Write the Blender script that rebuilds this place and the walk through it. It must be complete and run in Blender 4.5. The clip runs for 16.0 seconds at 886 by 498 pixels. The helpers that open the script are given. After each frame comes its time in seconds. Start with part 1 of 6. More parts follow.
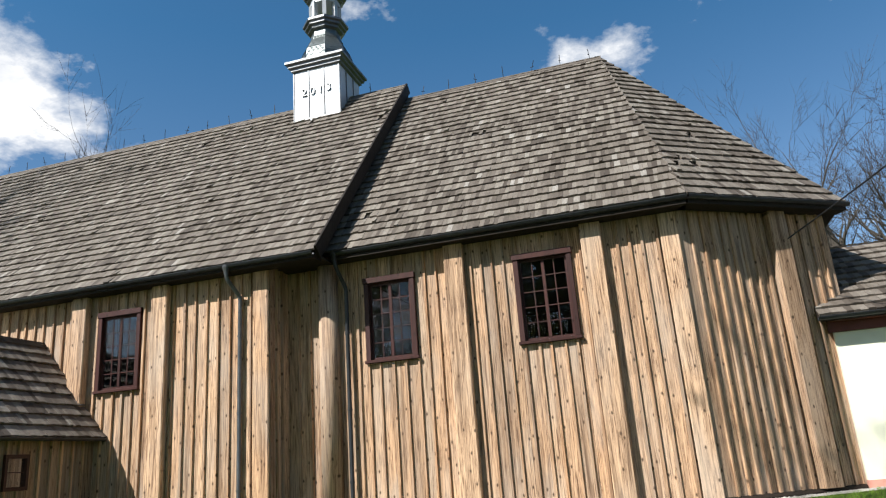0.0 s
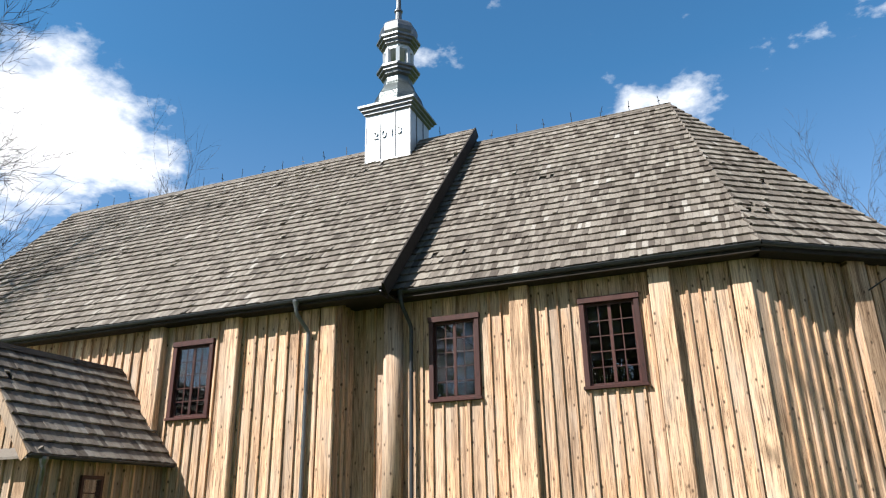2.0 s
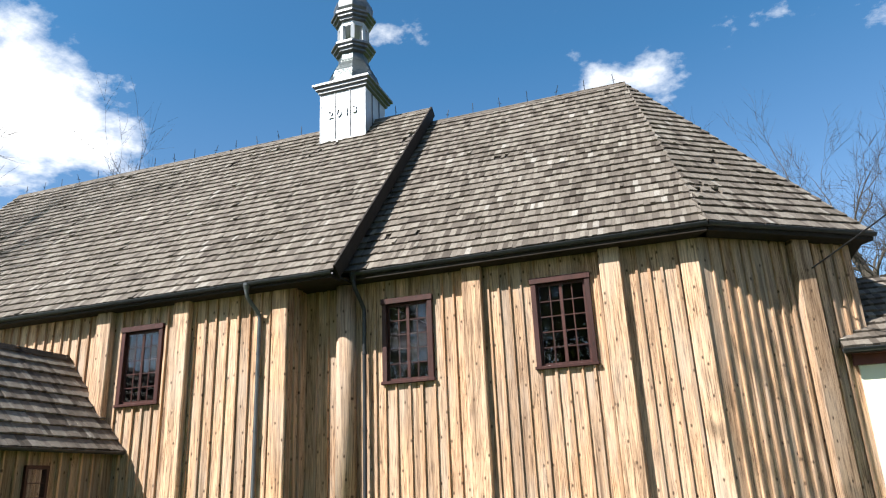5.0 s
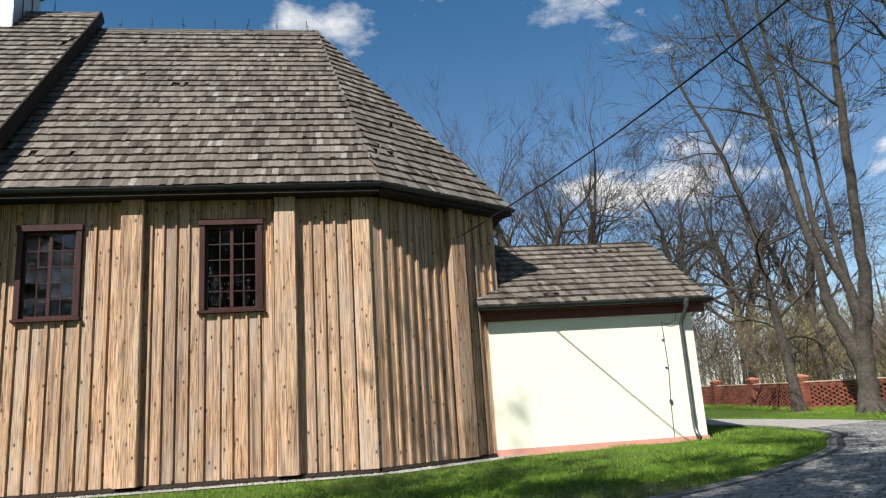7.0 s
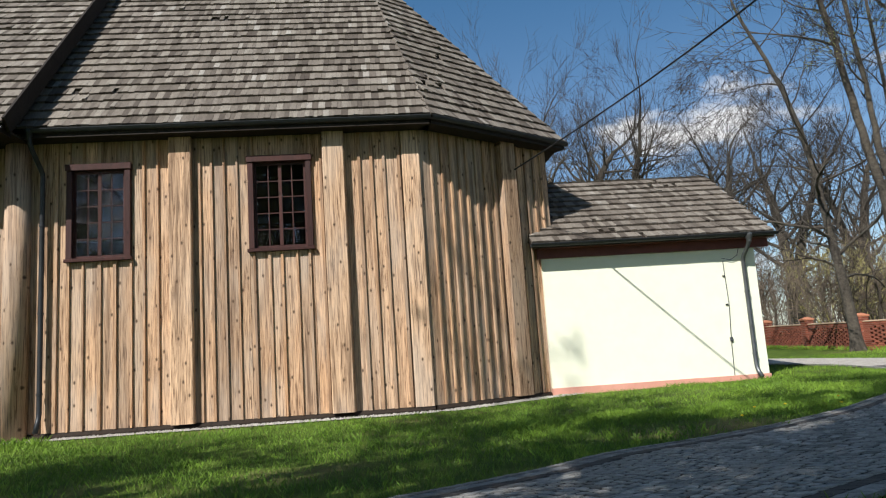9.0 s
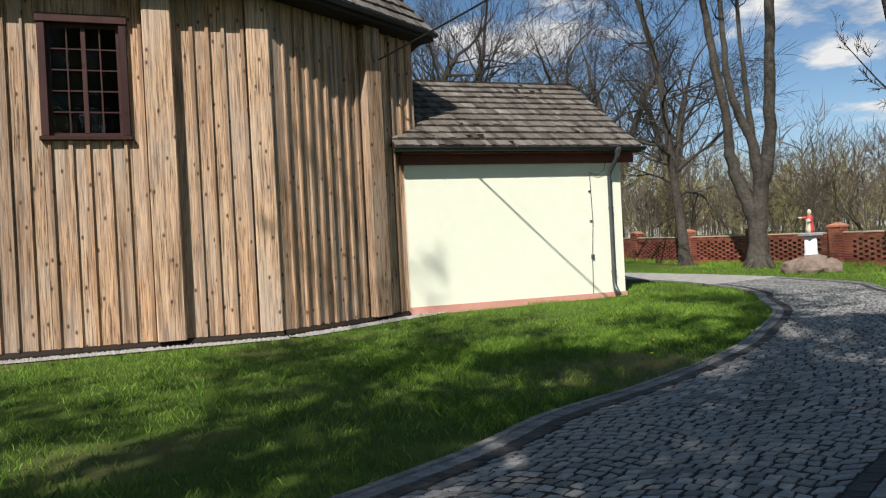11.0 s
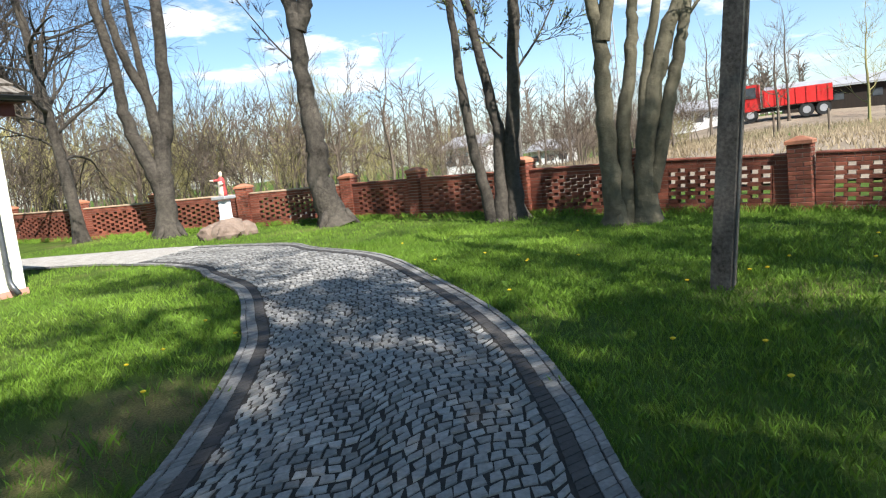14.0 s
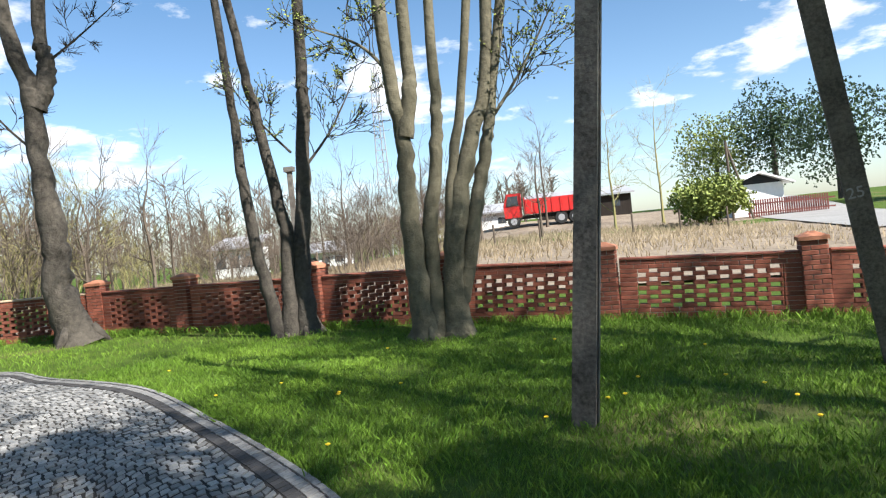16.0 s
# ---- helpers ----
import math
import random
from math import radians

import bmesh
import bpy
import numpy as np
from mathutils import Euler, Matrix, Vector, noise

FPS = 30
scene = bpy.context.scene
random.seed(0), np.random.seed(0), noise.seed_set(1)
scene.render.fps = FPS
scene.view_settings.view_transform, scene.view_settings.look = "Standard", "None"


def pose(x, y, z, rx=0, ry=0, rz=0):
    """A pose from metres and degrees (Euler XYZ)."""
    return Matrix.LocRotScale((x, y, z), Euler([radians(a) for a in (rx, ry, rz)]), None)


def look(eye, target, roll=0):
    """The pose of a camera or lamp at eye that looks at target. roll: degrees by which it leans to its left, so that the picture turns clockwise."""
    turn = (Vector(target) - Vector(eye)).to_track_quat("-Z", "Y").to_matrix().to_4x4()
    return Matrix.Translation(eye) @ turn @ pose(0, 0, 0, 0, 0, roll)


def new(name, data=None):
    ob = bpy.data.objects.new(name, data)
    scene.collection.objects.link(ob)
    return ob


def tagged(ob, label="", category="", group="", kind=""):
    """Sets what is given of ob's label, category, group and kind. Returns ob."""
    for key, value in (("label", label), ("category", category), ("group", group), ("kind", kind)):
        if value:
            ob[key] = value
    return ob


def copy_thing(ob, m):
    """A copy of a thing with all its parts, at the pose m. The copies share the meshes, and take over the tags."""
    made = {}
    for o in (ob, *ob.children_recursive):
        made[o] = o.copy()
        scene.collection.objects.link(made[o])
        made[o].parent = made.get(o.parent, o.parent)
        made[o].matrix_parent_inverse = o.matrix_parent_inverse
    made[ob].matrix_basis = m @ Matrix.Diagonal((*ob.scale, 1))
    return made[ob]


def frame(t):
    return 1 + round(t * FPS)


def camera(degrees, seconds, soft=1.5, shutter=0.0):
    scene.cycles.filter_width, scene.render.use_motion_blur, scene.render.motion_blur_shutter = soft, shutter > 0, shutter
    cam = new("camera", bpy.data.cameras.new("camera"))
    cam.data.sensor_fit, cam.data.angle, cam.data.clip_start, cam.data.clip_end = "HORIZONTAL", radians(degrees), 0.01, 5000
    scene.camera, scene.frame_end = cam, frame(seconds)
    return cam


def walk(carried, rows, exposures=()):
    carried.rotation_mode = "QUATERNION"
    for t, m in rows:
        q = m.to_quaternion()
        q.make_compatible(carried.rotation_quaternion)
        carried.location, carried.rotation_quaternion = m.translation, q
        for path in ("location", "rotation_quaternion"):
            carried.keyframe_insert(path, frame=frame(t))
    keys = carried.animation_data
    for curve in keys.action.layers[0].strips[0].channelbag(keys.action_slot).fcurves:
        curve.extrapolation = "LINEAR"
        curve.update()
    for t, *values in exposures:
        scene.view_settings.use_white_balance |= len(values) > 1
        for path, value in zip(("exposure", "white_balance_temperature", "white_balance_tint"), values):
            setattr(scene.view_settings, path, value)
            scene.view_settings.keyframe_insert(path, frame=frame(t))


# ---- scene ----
cam = camera(63.7, 16.0, soft=1.2)
PATH = [
    (0, (7.584, -15.692, 1.18), (7.052, -13.85, 1.752), -4.3),
    (0.5, (7.595, -15.718, 1.161), (7.005, -13.927, 1.829), -2.8),
    (1, (7.576, -15.748, 1.124), (6.906, -13.968, 1.745), -1.4),
    (1.5, (7.575, -15.819, 1.156), (6.953, -14.064, 1.887), -2.0),
    (2, (7.514, -15.85, 1.059), (6.838, -14.101, 1.755), -1.1),
    (2.5, (7.399, -15.937, 1.09), (6.516, -14.206, 1.565), 0.3),
    (2.8, (7.429, -15.947, 1.15), (6.325, -14.322, 1.527), 1.8),
    (3, (7.422, -15.858, 1.158), (6.237, -14.283, 1.496), 1.8),
    (3.2, (7.413, -15.722, 1.149), (6.213, -14.153, 1.463), 1.8),
    (5.3, (7.835, -15.624, 1.157), (7.314, -13.826, 1.864), -3.1),
    (5.5, (7.827, -15.603, 1.138), (7.338, -13.809, 1.875), -3.3),
    (6, (7.884, -15.596, 1.208), (7.619, -13.715, 1.835), -4.0),
    (6.5, (7.788, -15.728, 1.267), (7.839, -13.789, 1.753), -3.9),
    (7, (7.757, -15.702, 1.272), (8.038, -13.77, 1.706), -3.7),
    (7.5, (7.7, -15.674, 1.24), (7.936, -13.733, 1.66), -3.5),
    (8, (7.706, -15.677, 1.146), (7.884, -13.716, 1.497), -3.7),
    (8.2, (7.645, -15.606, 1.141), (7.813, -13.643, 1.481), -3.3),
    (10.3, (7.277, -13.969, 1.269), (7.471, -11.979, 1.328), -4.7),
    (10.5, (7.246, -13.721, 1.318), (7.516, -11.739, 1.329), -3.0),
    (11, (7.06, -13.128, 1.485), (7.702, -11.234, 1.478), -2.9),
    (11.5, (6.997, -12.592, 1.511), (7.892, -10.804, 1.45), -4.6),
    (12, (7.08, -12.096, 1.559), (8.239, -10.47, 1.453), -4.7),
    (12.5, (7.107, -11.628, 1.624), (8.53, -10.225, 1.55), -4.4),
    (13, (7.272, -11.178, 1.616), (8.876, -9.994, 1.456), -4.4),
    (13.5, (7.579, -10.84, 1.634), (9.265, -9.785, 1.422), -5.7),
    (14, (7.987, -10.501, 1.663), (9.8, -9.693, 1.417), -6.3),
    (14.5, (8.305, -10.231, 1.699), (10.158, -9.49, 1.569), -4.6),
    (15, (8.731, -9.998, 1.722), (10.653, -9.454, 1.615), -4.0),
    (15.5, (9.093, -9.733, 1.759), (11.069, -9.455, 1.634), -4.9),
    (16, (9.6, -9.583, 1.772), (11.592, -9.408, 1.739), -5.8),
]
walk(cam, [(t, look(e, g, r)) for t, e, g, r in PATH],
     exposures=[(0, 0.8), (0.6, 1.12), (1.5, 1.3), (3.2, 1.1), (5.3, 1.3), (6.5, 0.68), (8.2, 0.58), (10.3, 0.45), (12.5, 0.2), (13.0, 0.68), (13.5, 1.12), (14.5, 1.22), (16, 1.24)])

# ---- world, sun, exposure ----
SUN_AZ, SUN_EL = radians(37), radians(44)          # west of south, above the horizon
sun_way = Vector((-math.sin(SUN_AZ) * math.cos(SUN_EL), -math.cos(SUN_AZ) * math.cos(SUN_EL), math.sin(SUN_EL)))
sun = new("sun", bpy.data.lights.new("sun", "SUN"))
sun.data.energy, sun.data.angle, sun.data.color = 5.0, radians(0.53), (1.0, 0.965, 0.915)
sun.rotation_euler = sun_way.to_track_quat("Z", "Y").to_euler()

world = bpy.data.worlds.new("world")
scene.world = world
world.use_nodes = True


def link(nt, a, b):
    nt.links.new(a, b)


def N(nt, kind, **values):
    """A node; keys name inputs (spaces as _), or attributes; numbered inputs as i0, i1."""
    n = nt.nodes.new("ShaderNode" + kind)
    for key, v in values.items():
        if key[0] == "i" and key[1:].isdigit():
            sock = n.inputs[int(key[1:])]
        elif key.replace("_", " ") in n.inputs:
            sock = n.inputs[key.replace("_", " ")]
        else:
            if key == "op":
                n.operation = v
            elif key == "blend":
                n.data_type, n.blend_type = "RGBA", v
            elif key == "dims":
                n.noise_dimensions = v
            elif key == "feature":
                n.feature = v
            elif key == "sky":
                n.sky_type = v
            continue
        if hasattr(v, "is_output"):
            nt.links.new(v, sock)
        else:
            sock.default_value = v
    return n


def ramp(nt, fac, *stops):
    n = nt.nodes.new("ShaderNodeValToRGB")
    while len(n.color_ramp.elements) < len(stops):
        n.color_ramp.elements.new(0.5)
    for e, (p, c) in zip(n.color_ramp.elements, stops):
        e.position, e.color = p, (c if len(c) == 4 else (*c, 1)) if not isinstance(c, (int, float)) else (c, c, c, 1)
    nt.links.new(fac, n.inputs[0])
    return n.outputs[0]


def mix(nt, fac, a, b, kind="MIX"):
    n = nt.nodes.new("ShaderNodeMix")
    n.data_type, n.blend_type = "RGBA", kind
    for sock, v in ((n.inputs[0], fac), (n.inputs[6], a), (n.inputs[7], b)):
        if hasattr(v, "is_output"):
            nt.links.new(v, sock)
        else:
            sock.default_value = v if isinstance(v, (int, float)) else (*v, 1)
    return n.outputs[2]


def math_node(nt, op, a, b=0.0, c=0.0):
    n = nt.nodes.new("ShaderNodeMath")
    n.operation = op
    for sock, v in zip(n.inputs, (a, b, c)):
        if hasattr(v, "is_output"):
            nt.links.new(v, sock)
        else:
            sock.default_value = v
    return n.outputs[0]


def build_world():
    nt = world.node_tree
    nt.nodes.clear()
    sky = nt.nodes.new("ShaderNodeTexSky")
    sky.sky_type, sky.sun_disc = "NISHITA", False
    sky.sun_elevation, sky.sun_rotation = SUN_EL, math.atan2(sun_way.x, sun_way.y)
    sky.air_density, sky.dust_density, sky.ozone_density = 1.0, 0.7, 2.2
    tc = nt.nodes.new("ShaderNodeTexCoord").outputs["Generated"]
    sep = N(nt, "SeparateXYZ", i0=tc)
    # cumulus: the direction is laid on a flat cloud deck
    up = math_node(nt, "MAXIMUM", sep.outputs[2], 0.0)
    den = math_node(nt, "ADD", up, 0.16)
    dx, dy = math_node(nt, "DIVIDE", sep.outputs[0], den), math_node(nt, "DIVIDE", sep.outputs[1], den)
    deck = N(nt, "CombineXYZ", i0=dx, i1=dy, i2=0.0).outputs[0]
    big = N(nt, "TexNoise", Vector=N(nt, "VectorMath", i0=deck, i1=CLOUD_SHIFT).outputs[0], Scale=1.15, Detail=2.0, Roughness=0.5).outputs[0]
    fine = N(nt, "TexNoise", Vector=deck, Scale=3.6, Detail=9.0, Roughness=0.6).outputs[0]
    both = math_node(nt, "ADD", math_node(nt, "MULTIPLY", big, 0.62), math_node(nt, "MULTIPLY", fine, 0.38))
    cover = ramp(nt, both, (0.535, 0.0), (0.6, 1.0))
    cover = math_node(nt, "MULTIPLY", cover, ramp(nt, up, (0.03, 0.0), (0.16, 1.0)))
    tint = ramp(nt, up, (0.0, (1.6, 1.68, 1.8)), (0.3, (1.15, 1.38, 1.5)), (0.55, (0.6, 1.25, 1.5)))
    blue = mix(nt, 1.0, sky.outputs[0], tint, "MULTIPLY")
    col = mix(nt, cover, blue, mix(nt, ramp(nt, fine, (0.4, 0.0), (0.62, 1.0)), (8.0, 8.5, 9.5), (13.0, 13.0, 13.0)))
    bg = N(nt, "Background", Color=col, Strength=0.051)
    out = nt.nodes.new("ShaderNodeOutputWorld")
    link(nt, bg.outputs[0], out.inputs[0])


CLOUD_SHIFT = (3.1, 0.4, 0.0)
build_world()


# ---- materials ----
def material(name):
    m = bpy.data.materials.new(name)
    m.use_nodes = True
    nt = m.node_tree
    b = nt.nodes["Principled BSDF"]
    return m, nt, b


def bumped(nt, b, height, strength=0.4, distance=0.01):
    n = N(nt, "Bump", Strength=strength, Distance=distance, Height=height)
    link(nt, n.outputs[0], b.inputs["Normal"])


def coords(nt, scale=(1, 1, 1), per_object=True):
    tc = nt.nodes.new("ShaderNodeTexCoord").outputs["Object"]
    if per_object:
        rnd = nt.nodes.new("ShaderNodeObjectInfo").outputs["Random"]
        off = N(nt, "CombineXYZ", i0=math_node(nt, "MULTIPLY", rnd, 37.0), i1=math_node(nt, "MULTIPLY", rnd, 91.0), i2=math_node(nt, "MULTIPLY", rnd, 53.0)).outputs[0]
        tc = N(nt, "VectorMath", i0=tc, i1=off).outputs[0]
    mp = N(nt, "Mapping", Vector=tc, Scale=scale)
    return mp.outputs[0]


def wood(name, light, dark, grey, axis=2, rough=0.75, greyness=0.5):
    m, nt, b = material(name)
    st = [22.0, 22.0, 22.0]
    st[axis] = 0.8
    v = coords(nt, tuple(st))
    rnd = nt.nodes.new("ShaderNodeObjectInfo").outputs["Random"]
    grain = N(nt, "TexNoise", Vector=v, Scale=2.2, Detail=8.0, Roughness=0.65, Distortion=0.6).outputs[0]
    big = N(nt, "TexNoise", Vector=coords(nt, (1.4, 1.4, 0.5) if axis == 2 else (0.7, 1.4, 1.4)), Scale=1.0, Detail=3.0).outputs[0]
    kn = [2.3, 2.3, 2.3]
    kn[axis] = 1.3
    ks = N(nt, "SeparateXYZ", i0=coords(nt, tuple(kn)))
    vor = N(nt, "TexVoronoi", Vector=N(nt, "CombineXYZ", i0=ks.outputs[0], i1=ks.outputs[2], i2=0.0).outputs[0], Scale=1.25)
    vor.voronoi_dimensions = "2D"
    knot = vor.outputs["Distance"]
    base = ramp(nt, grain, (0.37, dark), (0.48, tuple(0.6 * a + 0.4 * c for a, c in zip(light, dark))), (0.62, light))
    hue = ramp(nt, rnd, (0.0, (0.62, 0.58, 0.55)), (0.25, (0.86, 0.8, 0.74)), (0.6, (1.08, 1.03, 0.97)), (0.85, (1.02, 0.9, 0.78)), (1.0, (0.82, 0.84, 0.86)))
    base = mix(nt, 1.0, base, hue, "MULTIPLY")
    base = mix(nt, math_node(nt, "MULTIPLY", ramp(nt, big, (0.42, 0.0), (0.68, 1.0)), greyness), base, grey)
    base = mix(nt, ramp(nt, knot, (0.03, 0.9), (0.085, 0.0)), base, tuple(c * 0.35 for c in dark))
    link(nt, base, b.inputs["Base Color"])
    b.inputs["Roughness"].default_value = rough
    b.inputs["Specular IOR Level"].default_value = 0.25
    streak = N(nt, "TexNoise", Vector=coords(nt, (6.0, 6.0, 0.25) if axis == 2 else (0.25, 6.0, 6.0)), Scale=1.0, Detail=4.0, Roughness=0.7).outputs[0]
    base = mix(nt, ramp(nt, streak, (0.5, 0.0), (0.7, 0.75)), base, tuple(c * 0.8 for c in dark))
    link(nt, base, b.inputs["Base Color"])
    bumped(nt, b, grain, 0.7, 0.008)
    return m


def speckled(name, a, c, scale=8.0, rough=0.85, bump=0.3, dist=0.01, island=0.0, metal=0.0, spec=0.4, rnd_amount=0.0, detail=6.0):
    m, nt, b = material(name)
    v = coords(nt)
    n1 = N(nt, "TexNoise", Vector=v, Scale=scale, Detail=detail, Roughness=0.65).outputs[0]
    n2 = N(nt, "TexNoise", Vector=v, Scale=scale * 0.13, Detail=3.0).outputs[0]
    f = math_node(nt, "ADD", math_node(nt, "MULTIPLY", n1, 0.6), math_node(nt, "MULTIPLY", n2, 0.4))
    col = ramp(nt, f, (0.33, a), (0.67, c))
    if island:
        r = nt.nodes.new("ShaderNodeNewGeometry").outputs["Random Per Island"]
        k = ramp(nt, r, (0.0, 1.0 - island), (1.0, 1.0 + island * 0.6))
        col = mix(nt, 1.0, col, k, "MULTIPLY")
    if rnd_amount:
        r = nt.nodes.new("ShaderNodeObjectInfo").outputs["Random"]
        k = ramp(nt, r, (0.0, 1.0 - rnd_amount), (1.0, 1.0 + rnd_amount * 0.6))
        col = mix(nt, 1.0, col, k, "MULTIPLY")
    link(nt, col, b.inputs["Base Color"])
    b.inputs["Roughness"].default_value, b.inputs["Metallic"].default_value = rough, metal
    b.inputs["Specular IOR Level"].default_value = spec
    if bump:
        bumped(nt, b, n1, bump, dist)
    return m


BOARD = wood("weathered_larch", (0.66, 0.468, 0.318), (0.115, 0.062, 0.035), (0.43, 0.37, 0.31), greyness=0.5)
BATTEN = wood("weathered_larch_strip", (0.56, 0.385, 0.25), (0.17, 0.095, 0.054), (0.35, 0.29, 0.235))
PORCH_WOOD = wood("weathered_larch_grey", (0.38, 0.275, 0.185), (0.1, 0.06, 0.036), (0.26, 0.225, 0.185), greyness=0.7)
# dark wood, taken down to near-black so the colour holds the shade under eaves
DARK_WOOD = wood("dark_wood_eave_shade", (0.026, 0.019, 0.014), (0.011, 0.008, 0.006), (0.024, 0.02, 0.017))
FRAME_RED = wood("oxblood_painted_wood", (0.062, 0.021, 0.018), (0.03, 0.011, 0.01), (0.065, 0.034, 0.031), rough=0.5, greyness=0.3)
DOOR_RED = wood("oxblood_painted_door", (0.075, 0.022, 0.02), (0.04, 0.013, 0.012), (0.075, 0.04, 0.037), rough=0.55, greyness=0.3)


def shingle_material():
    m, nt, b = material("weathered_shingle")
    r = nt.nodes.new("ShaderNodeNewGeometry").outputs["Random Per Island"]
    tc = nt.nodes.new("ShaderNodeTexCoord").outputs["Object"]
    rnd = nt.nodes.new("ShaderNodeObjectInfo").outputs["Random"]
    both = math_node(nt, "FRACT", math_node(nt, "ADD", r, rnd))
    g = N(nt, "TexNoise", Vector=N(nt, "Mapping", Vector=tc, Scale=(40, 9, 9)).outputs[0], Scale=1.0, Detail=5.0, Roughness=0.6).outputs[0]
    big = N(nt, "TexNoise", Vector=tc, Scale=0.55, Detail=4.0).outputs[0]
    col = ramp(nt, both, (0.0, (0.055, 0.043, 0.034)), (0.25, (0.11, 0.092, 0.076)), (0.7, (0.158, 0.136, 0.114)), (0.97, (0.2, 0.177, 0.15)), (1.0, (0.27, 0.25, 0.225)))
    col = mix(nt, 1.0, col, ramp(nt, g, (0.3, 0.7), (0.7, 1.2)), "MULTIPLY")
    col = mix(nt, ramp(nt, big, (0.5, 0.0), (0.75, 0.45)), col, (0.085, 0.07, 0.055))
    link(nt, col, b.inputs["Base Color"])
    b.inputs["Roughness"].default_value = 0.8
    b.inputs["Specular IOR Level"].default_value = 0.3
    bumped(nt, b, g, 0.5, 0.006)
    return m


SHINGLE = shingle_material()
ZINC = speckled("weathered_zinc", (0.085, 0.09, 0.095), (0.17, 0.178, 0.185), 5, 0.42, 0.1, 0.004, metal=0.75)
ZINC_DARK = speckled("dark_zinc", (0.028, 0.03, 0.033), (0.055, 0.058, 0.062), 6, 0.45, 0.15, 0.004, metal=0.6)
ZINC_PALE = speckled("pale_zinc_sheet", (0.33, 0.345, 0.36), (0.43, 0.445, 0.46), 2.5, 0.5, 0.08, 0.004, metal=0.35)
ZINC_SCALE = speckled("zinc_scales", (0.1, 0.12, 0.12), (0.19, 0.21, 0.21), 5, 0.4, 0.15, 0.004, metal=0.65)
PLASTER = speckled("pale_yellow_render", (0.72, 0.72, 0.57), (0.77, 0.77, 0.63), 3, 0.9, 0.15, 0.003)
PLINTH = speckled("pink_plinth", (0.52, 0.24, 0.18), (0.62, 0.31, 0.24), 9, 0.85)
FASCIA = speckled("dark_red_fascia", (0.10, 0.026, 0.02), (0.15, 0.04, 0.03), 6, 0.6)
GRAVEL = speckled("pale_gravel", (0.2, 0.185, 0.165), (0.46, 0.43, 0.39), 30, 0.95, 0.9, 0.02)
BRICK = speckled("red_brick", (0.15, 0.042, 0.026), (0.32, 0.105, 0.062), 14, 0.9, 0.5, 0.006, island=0.35, rnd_amount=0.3)
MORTAR = speckled("mortar", (0.34, 0.29, 0.24), (0.46, 0.40, 0.34), 20, 0.95)
CAPPING = speckled("terracotta_cap", (0.34, 0.13, 0.07), (0.46, 0.2, 0.115), 9, 0.85)
STRAW = speckled("dry_straw", (0.2, 0.15, 0.09), (0.36, 0.29, 0.19), 3, 0.95, 0.0, island=0.4)
COPING = speckled("pale_clay_coping", (0.36, 0.24, 0.15), (0.52, 0.38, 0.26), 7, 0.9)
COBBLE = speckled("granite_setts", (0.15, 0.147, 0.14), (0.33, 0.32, 0.3), 30, 0.7, 0.5, 0.006, island=0.45)
JOINT = speckled("sandy_joint", (0.014, 0.012, 0.01), (0.04, 0.034, 0.027), 20, 0.95)
KERB = speckled("pale_granite_kerb", (0.12, 0.116, 0.11), (0.27, 0.26, 0.245), 28, 0.75, 0.4, 0.006, island=0.3)
DARK_SETT = speckled("dark_basalt_setts", (0.03, 0.027, 0.026), (0.065, 0.06, 0.056), 28, 0.8, 0.4, 0.006, island=0.25)
BARK = speckled("grey_bark", (0.022, 0.018, 0.014), (0.1, 0.086, 0.068), 9, 0.95, 1.0, 0.04)
BARK_PALE = speckled("mossy_bark", (0.06, 0.054, 0.034), (0.17, 0.15, 0.1), 6, 0.95, 1.0, 0.04)
TWIG = speckled("twigs", (0.02, 0.016, 0.013), (0.055, 0.044, 0.036), 3, 0.95, 0.0)
TWIG_FAR = speckled("distant_twigs", (0.07, 0.053, 0.04), (0.155, 0.12, 0.09), 1, 0.95, 0.0, island=0.3)
TWIG_GREEN = speckled("budding_twigs", (0.2, 0.18, 0.07), (0.32, 0.28, 0.12), 1, 0.95, 0.0, island=0.3)
BUD = speckled("young_leaves", (0.13, 0.17, 0.03), (0.25, 0.28, 0.06), 2, 0.7, 0.0, island=0.4)
SPRUCE = speckled("spruce_needles", (0.012, 0.028, 0.014), (0.03, 0.055, 0.028), 3, 0.85, 0.0, island=0.4)
LEAF_DARK = speckled("dark_foliage", (0.025, 0.05, 0.018), (0.06, 0.1, 0.035), 2, 0.8, 0.0, island=0.4)
CONCRETE = speckled("dark_concrete", (0.04, 0.034, 0.03), (0.2, 0.18, 0.155), 26, 0.92, 0.9, 0.008, detail=9.0)
STONE = speckled("boulder", (0.13, 0.09, 0.068), (0.28, 0.21, 0.165), 5, 0.9, 0.8, 0.03)
WHITE = speckled("white_paint", (0.7, 0.7, 0.68), (0.82, 0.82, 0.8), 4, 0.7)
ROBE = speckled("red_painted_plaster", (0.42, 0.05, 0.05), (0.55, 0.085, 0.075), 6, 0.6)
SKIN = speckled("ivory_painted_plaster", (0.6, 0.48, 0.38), (0.72, 0.6, 0.48), 6, 0.6)
GRASS_BLADE = speckled("grass_blades", (0.06, 0.135, 0.01), (0.195, 0.31, 0.034), 0.5, 0.6, 0.0, island=0.45, spec=0.3)
YELLOW = speckled("dandelion_yellow", (0.75, 0.5, 0.02), (0.85, 0.62, 0.03), 6, 0.8, 0.0)
ORANGE_BRICK = speckled("orange_brick_house", (0.42, 0.2, 0.1), (0.55, 0.3, 0.16), 5, 0.9)
